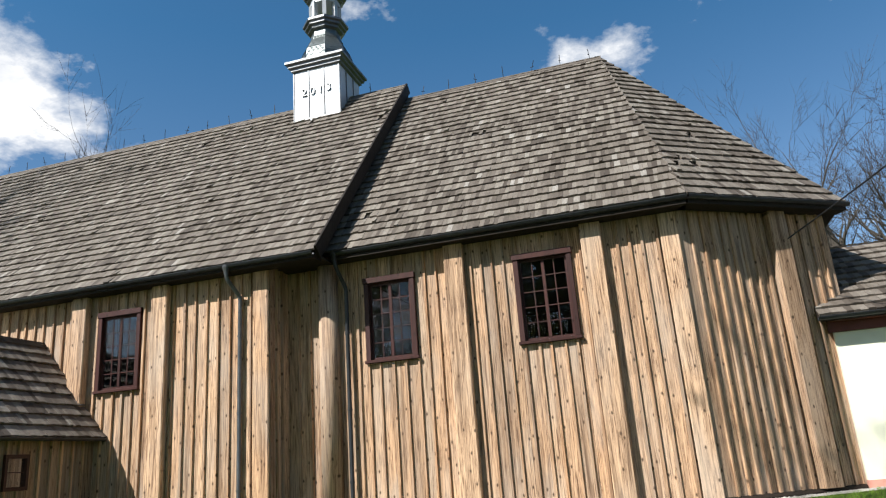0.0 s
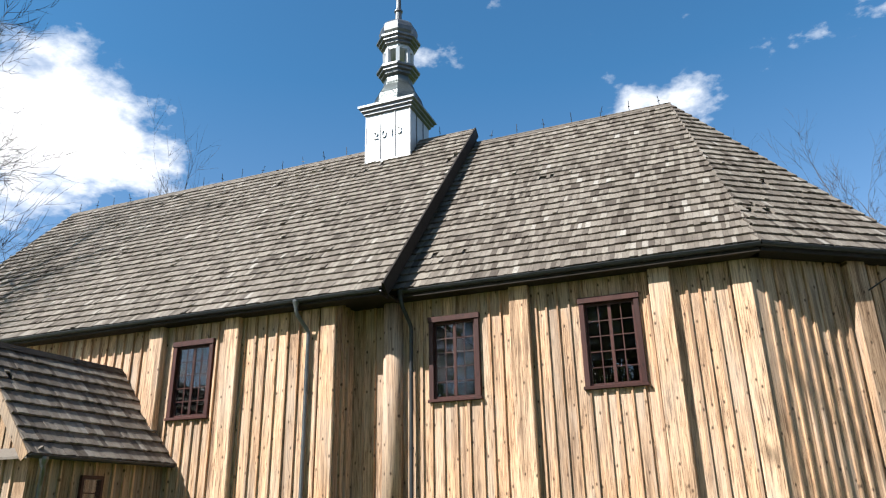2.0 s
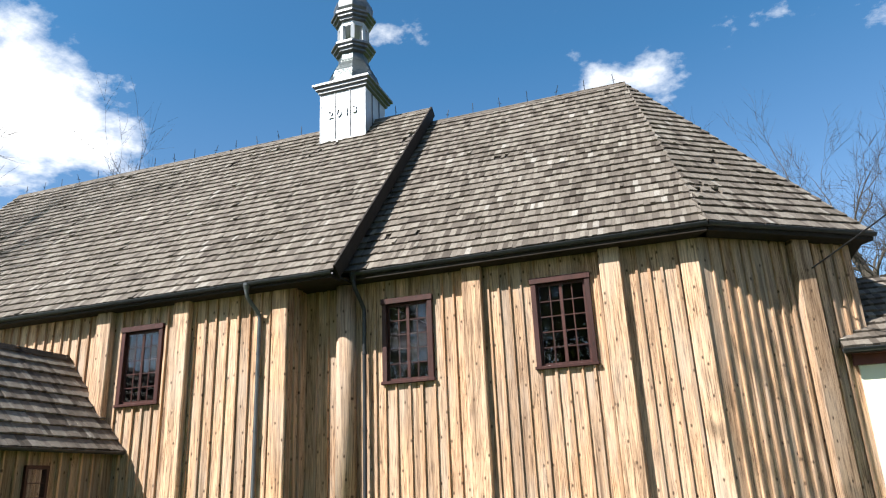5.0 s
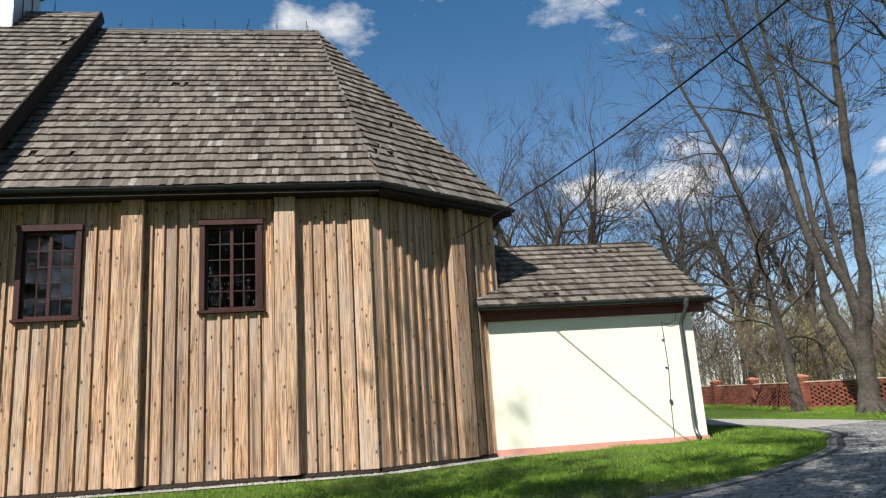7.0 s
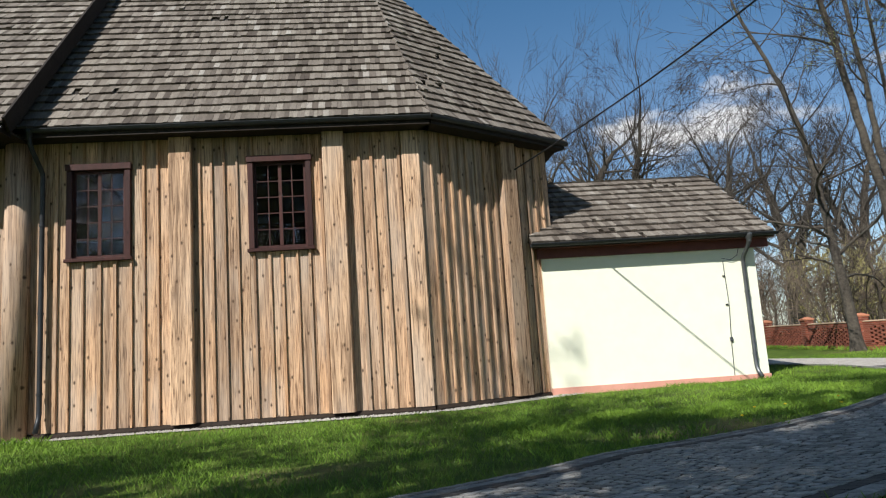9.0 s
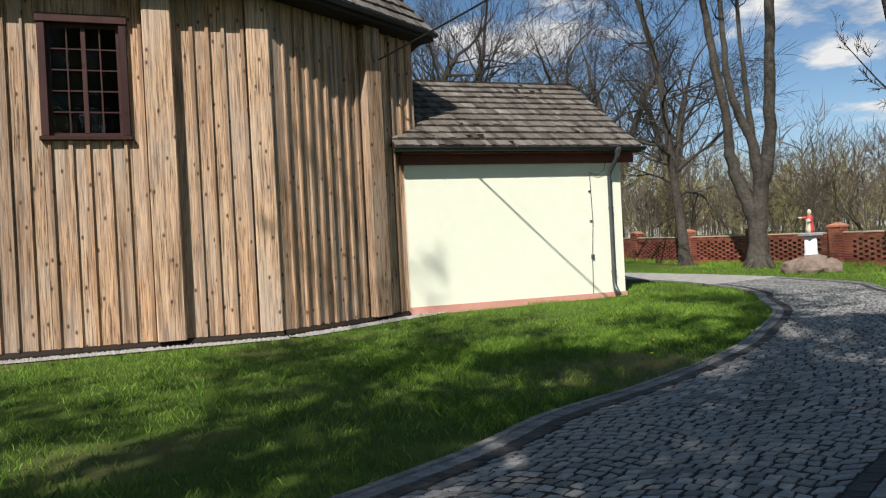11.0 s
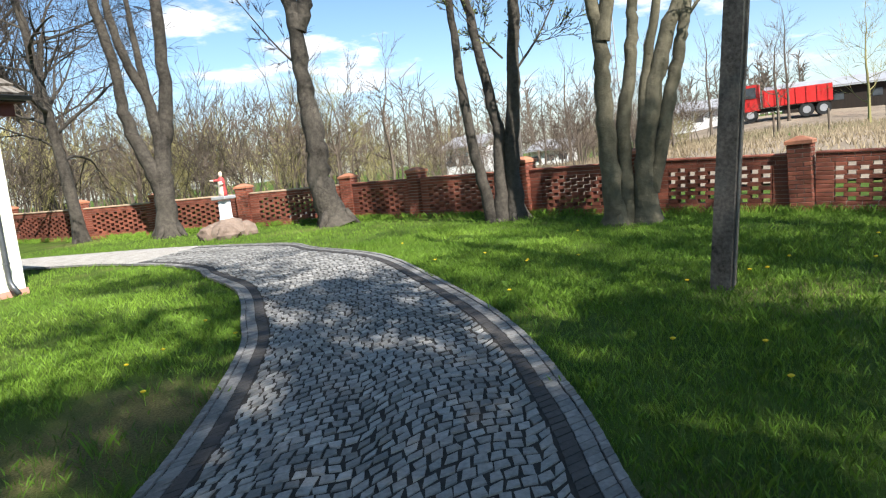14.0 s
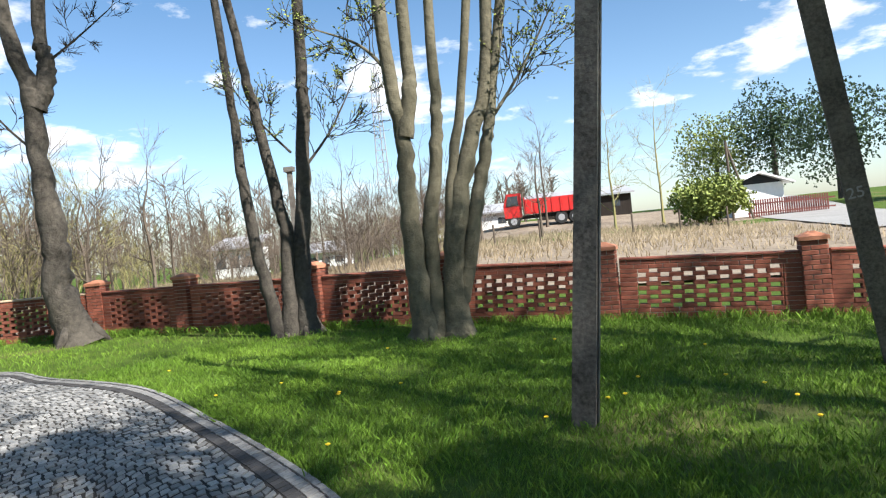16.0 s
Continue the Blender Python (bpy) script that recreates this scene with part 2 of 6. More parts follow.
TRUCK_RED = speckled("red_truck_paint", (0.5, 0.02, 0.02), (0.6, 0.035, 0.03), 3, 0.4, 0.0)
RUBBER = speckled("black_rubber", (0.015, 0.015, 0.015), (0.03, 0.03, 0.03), 8, 0.9)
IRON = speckled("black_iron", (0.012, 0.012, 0.013), (0.03, 0.03, 0.032), 8, 0.5, metal=0.5)
WINDOW_DARK = speckled("dim_glass", (0.03, 0.035, 0.04), (0.07, 0.08, 0.09), 2, 0.08, 0.0)
SHEET_GREY = speckled("grey_roof_sheet", (0.25, 0.25, 0.26), (0.36, 0.36, 0.37), 3, 0.6)
SOIL = speckled("dry_field", (0.12, 0.09, 0.062), (0.3, 0.24, 0.175), 3, 0.95, 0.9, 0.1)
ROAD = speckled("pale_road", (0.2, 0.19, 0.18), (0.3, 0.29, 0.275), 4, 0.9)


def glass_material():
    m, nt, b = material("old_window_glass")
    b.inputs["Base Color"].default_value = (0.86, 0.9, 0.9, 1)
    b.inputs["Roughness"].default_value = 0.02
    b.inputs["Transmission Weight"].default_value = 1.0
    b.inputs["IOR"].default_value = 1.5
    n = N(nt, "TexNoise", Vector=coords(nt), Scale=2.5, Detail=1.0).outputs[0]
    bumped(nt, b, n, 0.12, 0.02)
    return m


GLASS = glass_material()


def lawn_material():
    m, nt, b = material("lawn")
    tc = nt.nodes.new("ShaderNodeTexCoord").outputs["Object"]
    fine = N(nt, "TexNoise", Vector=tc, Scale=45.0, Detail=6.0, Roughness=0.7).outputs[0]
    mid = N(nt, "TexNoise", Vector=tc, Scale=1.6, Detail=5.0, Roughness=0.6).outputs[0]
    dry = N(nt, "TexNoise", Vector=tc, Scale=0.35, Detail=4.0).outputs[0]
    col = ramp(nt, fine, (0.3, (0.022, 0.045, 0.005)), (0.7, (0.085, 0.135, 0.018)))
    col = mix(nt, ramp(nt, mid, (0.45, 0.0), (0.7, 0.6)), col, (0.12, 0.165, 0.028))
    col = mix(nt, ramp(nt, dry, (0.58, 0.0), (0.7, 0.6)), col, (0.16, 0.13, 0.06))
    patch = N(nt, "VectorMath", i0=N(nt, "Mapping", Vector=tc, Location=(-11.6 * 0.45, 6.2 * 0.75, 0), Scale=(0.45, 0.75, 0.0)).outputs[0])
    patch.operation = "LENGTH"
    worn = math_node(nt, "SUBTRACT", math_node(nt, "MULTIPLY", mid, 1.7), patch.outputs["Value"])
    col = mix(nt, ramp(nt, worn, (0.0, 0.0), (0.6, 0.75)), col, ramp(nt, fine, (0.35, (0.05, 0.04, 0.016)), (0.65, (0.2, 0.16, 0.075))))
    link(nt, col, b.inputs["Base Color"])
    b.inputs["Roughness"].default_value = 0.9
    b.inputs["Specular IOR Level"].default_value = 0.15
    bumped(nt, b, fine, 0.8, 0.03)
    return m


LAWN = lawn_material()


# ---- mesh tools ----
class Mesh:
    """Collects vertices and faces; every piece is its own island."""

    size = 1.0

    def __init__(self):
        self.v, self.f = [], []

    def add(self, verts, faces):
        n = len(self.v)
        self.v.extend(tuple(p) for p in verts)
        self.f.extend(tuple(i + n for i in face) for face in faces)
        return self

    def box(self, x0, x1, y0, y1, z0, z1, m=None, c=0.0):
        """A box, its upright and lying edges cut by c."""
        if c:
            pts, fs = [], []
            bm = bmesh.new()
            bmesh.ops.create_cube(bm, size=1)
            for p in bm.verts:
                p.co = Vector(((x0 + x1) / 2 + p.co.x * (x1 - x0), (y0 + y1) / 2 + p.co.y * (y1 - y0), (z0 + z1) / 2 + p.co.z * (z1 - z0)))
            bmesh.ops.bevel(bm, geom=list(bm.edges), offset=c, segments=1, affect="EDGES", profile=0.5)
            bm.verts.index_update()
            pts = [m @ p.co if m else p.co.copy() for p in bm.verts]
            fs = [[q.index for q in face.verts] for face in bm.faces]
            bm.free()
            return self.add(pts, fs)
        pts = [Vector((x, y, z)) for z in (z0, z1) for x, y in ((x0, y0), (x1, y0), (x1, y1), (x0, y1))]
        if m:
            pts = [m @ p for p in pts]
        return self.add(pts, [(3, 2, 1, 0), (4, 5, 6, 7), (0, 1, 5, 4), (1, 2, 6, 5), (2, 3, 7, 6), (3, 0, 4, 7)])

    def prism(self, poly, way):
        """A flat polygon drawn out along a vector."""
        poly, way = [Vector(p) for p in poly], Vector(way)
        n = len(poly)
        faces = [tuple(reversed(range(n))), tuple(range(n, 2 * n))] + [(i, (i + 1) % n, n + (i + 1) % n, n + i) for i in range(n)]
        return self.add(poly + [p + way for p in poly], faces)

    def tube(self, pts, radii, sides=8, cap=True):
        pts = [Vector(p) for p in pts]
        rows, up = [], None
        for i, p in enumerate(pts):
            d = (pts[min(i + 1, len(pts) - 1)] - pts[max(i - 1, 0)]).normalized()
            if up is None:
                up = d.orthogonal().normalized()
            up = (up - d * up.dot(d))
            up = up.normalized() if up.length > 1e-6 else d.orthogonal().normalized()
            side = d.cross(up)
            r = radii[i] if isinstance(radii, (list, tuple)) else radii
            rows.append([p + (up * math.cos(a) + side * math.sin(a)) * r for a in (2 * math.pi * k / sides for k in range(sides))])
        verts = [p for row in rows for p in row]
        faces = [(i * sides + k, i * sides + (k + 1) % sides, (i + 1) * sides + (k + 1) % sides, (i + 1) * sides + k) for i in range(len(pts) - 1) for k in range(sides)]
        if cap:
            faces += [tuple(reversed(range(sides))), tuple(range((len(pts) - 1) * sides, len(pts) * sides))]
        return self.add(verts, faces)

    def lathe(self, profile, sides=8, turn=0.0, at=(0, 0, 0)):
        """Rings of (radius, z) about the upright axis."""
        at = Vector(at)
        verts = [at + Vector((r * math.cos(a), r * math.sin(a), z)) for r, z in profile for a in (2 * math.pi * (k + turn) / sides for k in range(sides))]
        n = len(profile)
        faces = [(i * sides + k, i * sides + (k + 1) % sides, (i + 1) * sides + (k + 1) % sides, (i + 1) * sides + k) for i in range(n - 1) for k in range(sides)]
        faces += [tuple(reversed(range(sides))), tuple(range((n - 1) * sides, n * sides))]
        return self.add(verts, faces)

    def data(self, name, mat, smooth=False):
        me = bpy.data.meshes.new(name)
        me.from_pydata(self.v, [], self.f)
        me.materials.append(mat)
        if smooth:
            me.polygons.foreach_set("use_smooth", [True] * len(me.polygons))
        return me


def thing(name, label="", category="", at=(0, 0, 0), group="", kind="", mesh=None, mat=None, smooth=False):
    ob = new(name, mesh.data(name, mat, smooth) if mesh else None)
    ob.location = at
    return tagged(ob, label, category, group, kind)


def part(name, mesh, mat, parent, label="", at=(0, 0, 0), smooth=False, turn=(0, 0, 0)):
    ob = new(name, mesh.data(name, mat, smooth) if isinstance(mesh, Mesh) else mesh)
    ob.parent, ob.location, ob.rotation_euler = parent, at, turn
    return tagged(ob, label)


def smoothstep(a, b, x):
    t = min(1.0, max(0.0, (x - a) / (b - a)))
    return t * t * (3 - 2 * t)


def ground_z(x, y):
    z = -0.035 * max(0.0, -8 - max(y, -22)) + 0.015 * max(0.0, min(x, 40) - 12) + 0.012 * max(0.0, min(y, 40))
    z -= 0.25 * smoothstep(0, -6, x) * smoothstep(-1, -4, y)
    return z


# ---- large structure: ground, church shell ----
def clear_edges(lo, hi, step):
    n = max(1, round((hi - lo) / step))
    return [lo + (hi - lo) * i / n for i in range(n + 1)]


def build_ground():
    xs = sorted(set([-400, -150, -80, -50, -35] + [round(-26 + i * 0.75, 2) for i in range(76)] + [34, 38, 45, 60, 90, 150, 400]))
    ys = sorted(set([-400, -150, -80, -50, -35, -28] + [round(-22 + i * 0.75, 2) for i in range(60)] + [26, 32, 40, 60, 100, 180, 400]))
    me = Mesh()
    me.v = [(x, y, ground_z(x, y) + field_z(x, y)) for y in ys for x in xs]
    w = len(xs)
    me.f = [(j * w + i, j * w + i + 1, (j + 1) * w + i + 1, (j + 1) * w + i) for j in range(len(ys) - 1) for i in range(w - 1)]
    thing("ground", "green lawn ground around the wooden church", "ground", kind="structure", mesh=me, mat=LAWN, smooth=True)


def field_z(x, y):
    """Beyond the fence the land falls to the east and rises to the south-east."""
    d = max(0.0, x - 27)
    return 0.05 * max(0.0, min(x, 75) - 58) * smoothstep(2, -8, y) + 0.028 * min(d, 60) * smoothstep(2, -14, y) - 0.01 * min(d, 60) * smoothstep(-4, 8, y)


build_ground()

YN, YR = -0.87, 5.3                                   # nave wall, ridge line
CH = [(-1.1, 0.0), (8.4, 0.0), (11.7, 2.1), (11.7, 8.5), (8.4, 10.6), (-1.1, 10.6)]
WIN = dict(w=1.34, h=2.05, z=3.55)


def wall_line(name, p0, p1, z0, z1, openings, label, thick=0.22, board=0.29, wood_mat=None, batten=True, seed=1, jitter=0.05, strip_mat=None, posts=(), skip=()):
    """A log wall from p0 to p1 (its outside on the right hand), clad with upright boards and cover strips.
    openings: (from, to, bottom, top) along the wall. Boards and strips are pieces of it."""
    rng = random.Random(seed)
    wood_mat, strip_mat = wood_mat or BOARD, strip_mat or BATTEN
    p0, p1 = Vector((*p0, 0)), Vector((*p1, 0))
    L = (p1 - p0).length
    a = math.atan2(p1.y - p0.y, p1.x - p0.x)
    core = Mesh()
    cuts = [0.0] + [c for o in sorted(openings) for c in (o[0], o[1])] + [L]
    for i in range(0, len(cuts) - 1):
        lo, hi = cuts[i], cuts[i + 1]
        if hi - lo < 0.01:
            continue
        if i % 2 == 0:
            core.box(lo, hi, 0.03, thick, z0, z1)
        else:
            o = sorted(openings)[i // 2]
            if o[2] > z0:
                core.box(lo, hi, 0.03, thick, z0, o[2])
            if o[3] < z1:
                core.box(lo, hi, 0.03, thick, o[3], z1)
    ob = thing(name, label, "wall", kind="structure", mesh=core, mat=DARK_WOOD)
    ob.location, ob.rotation_euler = (p0.x, p0.y, 0), (0, 0, a)
    x = 0.0
    edges = [0.0]
    while L - x > board * 1.4:
        x += board * (1 + rng.uniform(-jitter * 3, jitter * 3))
        edges.append(x)
    edges.append(L)

    def spans(lo, hi):
        """Upright stretches of a strip of wall left free by the openings."""
        free = [(z0, z1)]
        for o in openings:
            if hi > o[0] + 0.02 and lo < o[1] - 0.02:
                free = [s for f in free for s in ((f[0], min(f[1], o[2])), (max(f[0], o[3]), f[1])) if s[1] - s[0] > 0.03]
        return free

    def cut(lo, hi):
        """Splits a strip where an opening's side crosses it."""
        xs = sorted({lo, hi, *(c for o in openings for c in o[:2] if lo < c < hi)})
        return [(xs[i], xs[i + 1]) for i in range(len(xs) - 1) if xs[i + 1] - xs[i] > 0.01]
    for lo, hi in zip(edges, edges[1:]):
        for u0, u1 in cut(lo, hi):
            for s0, s1 in spans(u0, u1):
                y = rng.uniform(-0.004, 0.004)
                me = Mesh().box(u0 - (u0 + u1) / 2 + 0.003, u1 - (u0 + u1) / 2 - 0.003, 0, 0.03, 0, s1 - s0)
                part("board", me, wood_mat, ob, at=((u0 + u1) / 2, y, s0))
    if batten:
        for e in edges[1:-1]:
            if any(abs(e - q) < 0.3 for q in skip):
                continue
            w = 0.033 + rng.uniform(-0.006, 0.008)
            for s0, s1 in spans(e - w, e + w):
                if any(o[0] - w < e < o[1] + w for o in openings) and s1 - s0 > z1 - z0 - 0.1:
                    continue
                me = Mesh()
                k = 0.01
                me.prism([(-w, 0, 0), (-w + k, -0.048, 0), (w - k, -0.048, 0), (w, 0, 0)], (0, 0, s1 - s0))
                part("batten", me, strip_mat, ob, at=(e, -0.0045, s0), turn=(0, 0, rng.uniform(-0.02, 0.02)))
    return ob


# openings measured along each wall
nave_x0, nave_x1 = -18.1, -1.1
W1 = (-6.02 - nave_x0, -4.73 - nave_x0, 3.45, 5.48)
W0 = (-15.75 - nave_x0, -14.45 - nave_x0, 3.45, 5.48)
W2 = (1.0 + 1.1, 2.29 + 1.1, 3.54, 5.58)
W3 = (4.7 + 1.1, 6.04 + 1.1, 3.56, 5.61)
WALL_TOP = 6.45
wall_line("wall_nave_south", (nave_x0, YN), (nave_x1, YN), 0.12, WALL_TOP, [W0, W1], "larch-boarded nave wall with cover strips", seed=3)
wall_line("wall_nave_step", (nave_x1, YN), (nave_x1, 0.0), 0.12, WALL_TOP, [], "larch-boarded short return wall in shade", seed=4)
wall_line("wall_chancel_south", CH[0], CH[1], 0.12, WALL_TOP, [W2, W3], "sunlit larch-boarded chancel wall", seed=5)
wall_line("wall_chancel_southeast", CH[1], CH[2], 0.12, WALL_TOP, [], "oblique larch-boarded wall of the chancel end", seed=6, board=0.26)
wall_line("wall_chancel_east", CH[2], CH[3], 0.12, WALL_TOP, [], "larch-boarded east wall of the chancel", seed=7, batten=False, board=1.0)
wall_line("wall_chancel_northeast", CH[3], CH[4], 0.12, WALL_TOP, [], "larch-boarded wall of the chancel end", seed=8, batten=False, board=1.0)
wall_line("wall_chancel_north", CH[4], CH[5], 0.12, WALL_TOP, [], "larch-boarded north wall of the chancel", seed=9, batten=False, board=1.0)
wall_line("wall_nave_north", (nave_x1, 11.47), (nave_x0, 11.47), 0.12, WALL_TOP, [], "larch-boarded north wall of the nave", seed=10, batten=False, board=1.0)
wall_line("wall_nave_west", (nave_x0, 11.47), (nave_x0, YN), 0.12, WALL_TOP, [], "larch-boarded west wall of the nave", seed=11, batten=False, board=1.0)

# gable walls under the nave roof
for gx, nm in ((nave_x0 + 0.1, "wall_gable_west"), (0.1, "wall_gable_east")):
    thing(nm, "dark boarded gable under the shingle roof", "wall", kind="structure", mesh=Mesh().prism([(gx, YN + 0.1, 6.35), (gx, 11.3, 6.35), (gx, YR, 13.3)], (0.12, 0, 0)), mat=DARK_WOOD)

floor_me = Mesh().prism([(-18, -0.7, -0.05), (-1.2, -0.7, -0.05), (-1.2, 0.1, -0.05), (8.3, 0.1, -0.05), (11.5, 2.2, -0.05), (11.5, 8.4, -0.05), (8.3, 10.5, -0.05), (-1.2, 10.5, -0.05), (-1.2, 11.3, -0.05), (-18, 11.3, -0.05)], (0, 0, 0.12))
thing("floor", "dark plank floor inside the church", "floor", kind="structure", mesh=floor_me, mat=DARK_WOOD)


def roof_plane(parent, corners, shingles=True, thick=0.12, seed=1, course=0.33, width=0.125, near=None, mat=None, lift=0.012):
    """One slope: eave left, eave right, top right, top left. A slab, with rows of shingles laid on it as one joined part;
    those whose place lies in near (a test on the point) are pieces of their own."""
    rng = random.Random(seed)
    el, er, tr, tl = (Vector(c) for c in corners)
    nrm = (er - el).cross(tl - el).normalized()
    slab = Mesh().prism([el, er, tr, tl], nrm * -thick)
    part("roof_slab", slab, DARK_WOOD, parent)
    if not shingles:
        return
    along = (er - el).normalized()
    upw = nrm.cross(along).normalized()
    height = (tl - el).dot(upw)
    rows = int(height / course)
    stuff, picked = Mesh(), []
    for r in range(rows + 1):
        u = r * height / rows
        f0, f1 = u / height, min(1.0, (u + 0.5 * course) / height)
        left = el + (tl - el) * f0
        right = er + (tr - er) * f0
        s0, s1 = (left - el).dot(along), (right - el).dot(along)
        s = s0 - rng.uniform(0, width)
        wob = rng.uniform(0, 9)
        while s < s1:
            w = width * rng.uniform(0.62, 1.3)
            a, b = max(s, s0), min(s + w - 0.004, s1)
            s += w
            if b - a < 0.02:
                continue
            sag = 0.012 * math.sin(0.9 * s + wob)
            lo = u - 0.03 + rng.uniform(-0.016, 0.016) + sag
            hi = min(u + course * 0.98, height)
            t = 0.048 + rng.uniform(0, 0.016)
            if rng.random() < 0.012:
                t += 0.03
            if noise.noise(Vector((s * 0.55, u * 1.1, seed))) > 0.5 and rng.random() < 0.16:
                lo += course * rng.uniform(0.35, 0.75)       # broken off short
            o = el + nrm * lift
            q = [o + along * a + upw * lo, o + along * b + upw * lo, o + along * b + upw * hi, o + along * a + upw * hi]
            verts = [q[0], q[1], q[2], q[3], q[0] + nrm * t, q[1] + nrm * (t + rng.uniform(-0.006, 0.006)), q[2] + nrm * 0.006, q[3] + nrm * 0.006]
            faces = [(4, 5, 6, 7), (0, 1, 5, 4), (1, 2, 6, 5), (3, 0, 4, 7)]
            mid = (q[0] + q[2]) / 2
            if near and near(mid) and len(picked) < 300:
                picked.append(Mesh().add(verts, faces))
            else:
                stuff.add(verts, faces)
    tagged(part("shingles", stuff, mat or SHINGLE, parent), kind="stuff")
    for me in picked:
        part("shingle", me, mat or SHINGLE, parent)


EAVE_C, EAVE_N = 6.28, 6.12
nave_roof = thing("nave_roof", "steep weathered wooden shingle roof of the nave", "roof", kind="structure")
RN, RC = 13.75, 13.2
roof_plane(nave_roof, [(-18.5, -1.3, EAVE_N), (0.32, -1.3, EAVE_N), (0.62, YR, RN), (-18.2, YR, RN)], seed=21)
roof_plane(nave_roof, [(0.32, 11.9, EAVE_N), (-18.5, 11.9, EAVE_N), (-18.2, YR, RN), (0.62, YR, RN)], shingles=False)
chancel_roof = thing("chancel_roof", "steep weathered wooden shingle roof of the chancel", "roof", kind="structure")
PK, EC, ED = (7.2, YR, RC), (8.64, -0.45, EAVE_C), (12.2, 2.02, EAVE_C)
EC2, ED2 = (8.64, 11.05, EAVE_C), (12.2, 8.58, EAVE_C)
roof_plane(chancel_roof, [(-0.2, -0.45, EAVE_C), EC, PK, (-0.2, YR, RC)], seed=22, near=lambda p: p.z < 6.9 and 0.5 < p.x < 8.6)
roof_plane(chancel_roof, [EC, ED, PK, PK], seed=23)
roof_plane(chancel_roof, [ED, ED2, PK, PK], shingles=False)
roof_plane(chancel_roof, [ED2, EC2, PK, PK], shingles=False)
roof_plane(chancel_roof, [EC2, (-0.2, 11.05, EAVE_C), (-0.2, YR, RC), PK], shingles=False)

# soffits close the eaves from below; their near-black colour deepens the eave shade
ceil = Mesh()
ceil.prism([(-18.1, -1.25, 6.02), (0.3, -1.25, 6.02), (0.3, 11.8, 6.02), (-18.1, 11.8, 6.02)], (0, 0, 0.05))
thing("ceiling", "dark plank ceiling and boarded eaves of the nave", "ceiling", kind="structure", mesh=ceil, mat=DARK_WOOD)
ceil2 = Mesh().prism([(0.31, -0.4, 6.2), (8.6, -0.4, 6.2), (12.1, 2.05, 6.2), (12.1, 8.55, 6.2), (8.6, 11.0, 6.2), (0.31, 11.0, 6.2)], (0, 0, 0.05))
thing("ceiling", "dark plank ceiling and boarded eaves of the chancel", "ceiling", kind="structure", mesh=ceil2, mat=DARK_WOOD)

# annex
AX0, AX1, AY0, AY1, AEZ = 11.3, 16.66, 1.7, 7.5, 3.62
annex = thing("wall_annex", "pale yellow rendered annex wall over a pink plinth", "wall", kind="structure")
am = Mesh()
am.box(AX0, AX1, AY0, AY0 + 0.3, 0.2, AEZ)
am.box(AX1 - 0.3, AX1, AY0 + 0.302, AY1, 0.2, AEZ)
am.box(AX0, AX1 - 0.302, AY1 - 0.3, AY1, 0.2, AEZ)
am.prism([(AX1 - 0.28, AY0 + 0.05, AEZ + 0.004), (AX1 - 0.28, AY1 - 0.05, AEZ + 0.004), (AX1 - 0.28, 4.6, 5.5)], (0.25, 0, 0))
part("render_coat", am, PLASTER, annex)
pl = Mesh()
pl.box(AX0, AX1 + 0.03, AY0 - 0.03, AY0 + 0.3, -0.1, 0.2)
pl.box(AX1 - 0.3, AX1 + 0.03, AY0 + 0.302, AY1, -0.1, 0.2)
part("plinth", pl, PLINTH, annex)
fs = Mesh()
fs.box(AX0 - 0.1, AX1 + 0.35, AY0 - 0.07, AY0 - 0.004, AEZ - 0.34, AEZ - 0.03)
fs.box(AX0 - 0.1, AX1 + 0.45, AY0 - 0.26, AY0 - 0.075, AEZ - 0.12, AEZ - 0.03)
part("fascia_board", fs, FASCIA, annex)
annex_roof = thing("annex_roof", "weathered wooden shingle roof of the annex", "roof", kind="structure")
roof_plane(annex_roof, [(11.02, 1.35, AEZ), (17.04, 1.35, AEZ), (17.04, 4.6, 5.8), (11.02, 4.6, 5.8)], seed=24)
roof_plane(annex_roof, [(17.04, 7.85, AEZ), (11.02, 7.85, AEZ), (11.02, 4.6, 5.8), (17.04, 4.6, 5.8)], shingles=False)

# porch
PX0, PX1, PYF, PZ0, PZ1 = -9.45, -6.0, -4.75, -0.15, 2.42
DOOR = (-8.5 - PX0, -7.15 - PX0, -0.22, 2.06)
wall_line("wall_porch_front", (PX0, PYF), (PX1, PYF), PZ0, PZ1, [DOOR], "grey larch-boarded porch front around a double door", seed=31, wood_mat=PORCH_WOOD, thick=0.14)
wall_line("wall_porch_east", (PX1, PYF), (PX1, YN), PZ0, PZ1, [(1.35, 1.95, 1.25, 2.0)], "larch-boarded porch side in shade", seed=32, wood_mat=PORCH_WOOD, thick=0.14)
wall_line("wall_porch_west", (PX0, YN), (PX0, PYF), PZ0, PZ1, [], "larch-boarded porch side", seed=33, wood_mat=PORCH_WOOD, thick=0.14, batten=False)
porch_roof = thing("porch_roof", "steep weathered shingle roof of the porch", "roof", kind="structure")
PRX, PRZ = -7.8, 4.85
roof_plane(porch_roof, [(-5.66, -5.1, 2.35), (-5.66, -0.9, 2.35), (PRX, -0.9, PRZ), (PRX, -5.1, PRZ)], seed=34, course=0.33)
roof_plane(porch_roof, [(-9.94, -0.9, 2.35), (-9.94, -5.1, 2.35), (PRX, -5.1, PRZ), (PRX, -0.9, PRZ)], seed=35, course=0.33)


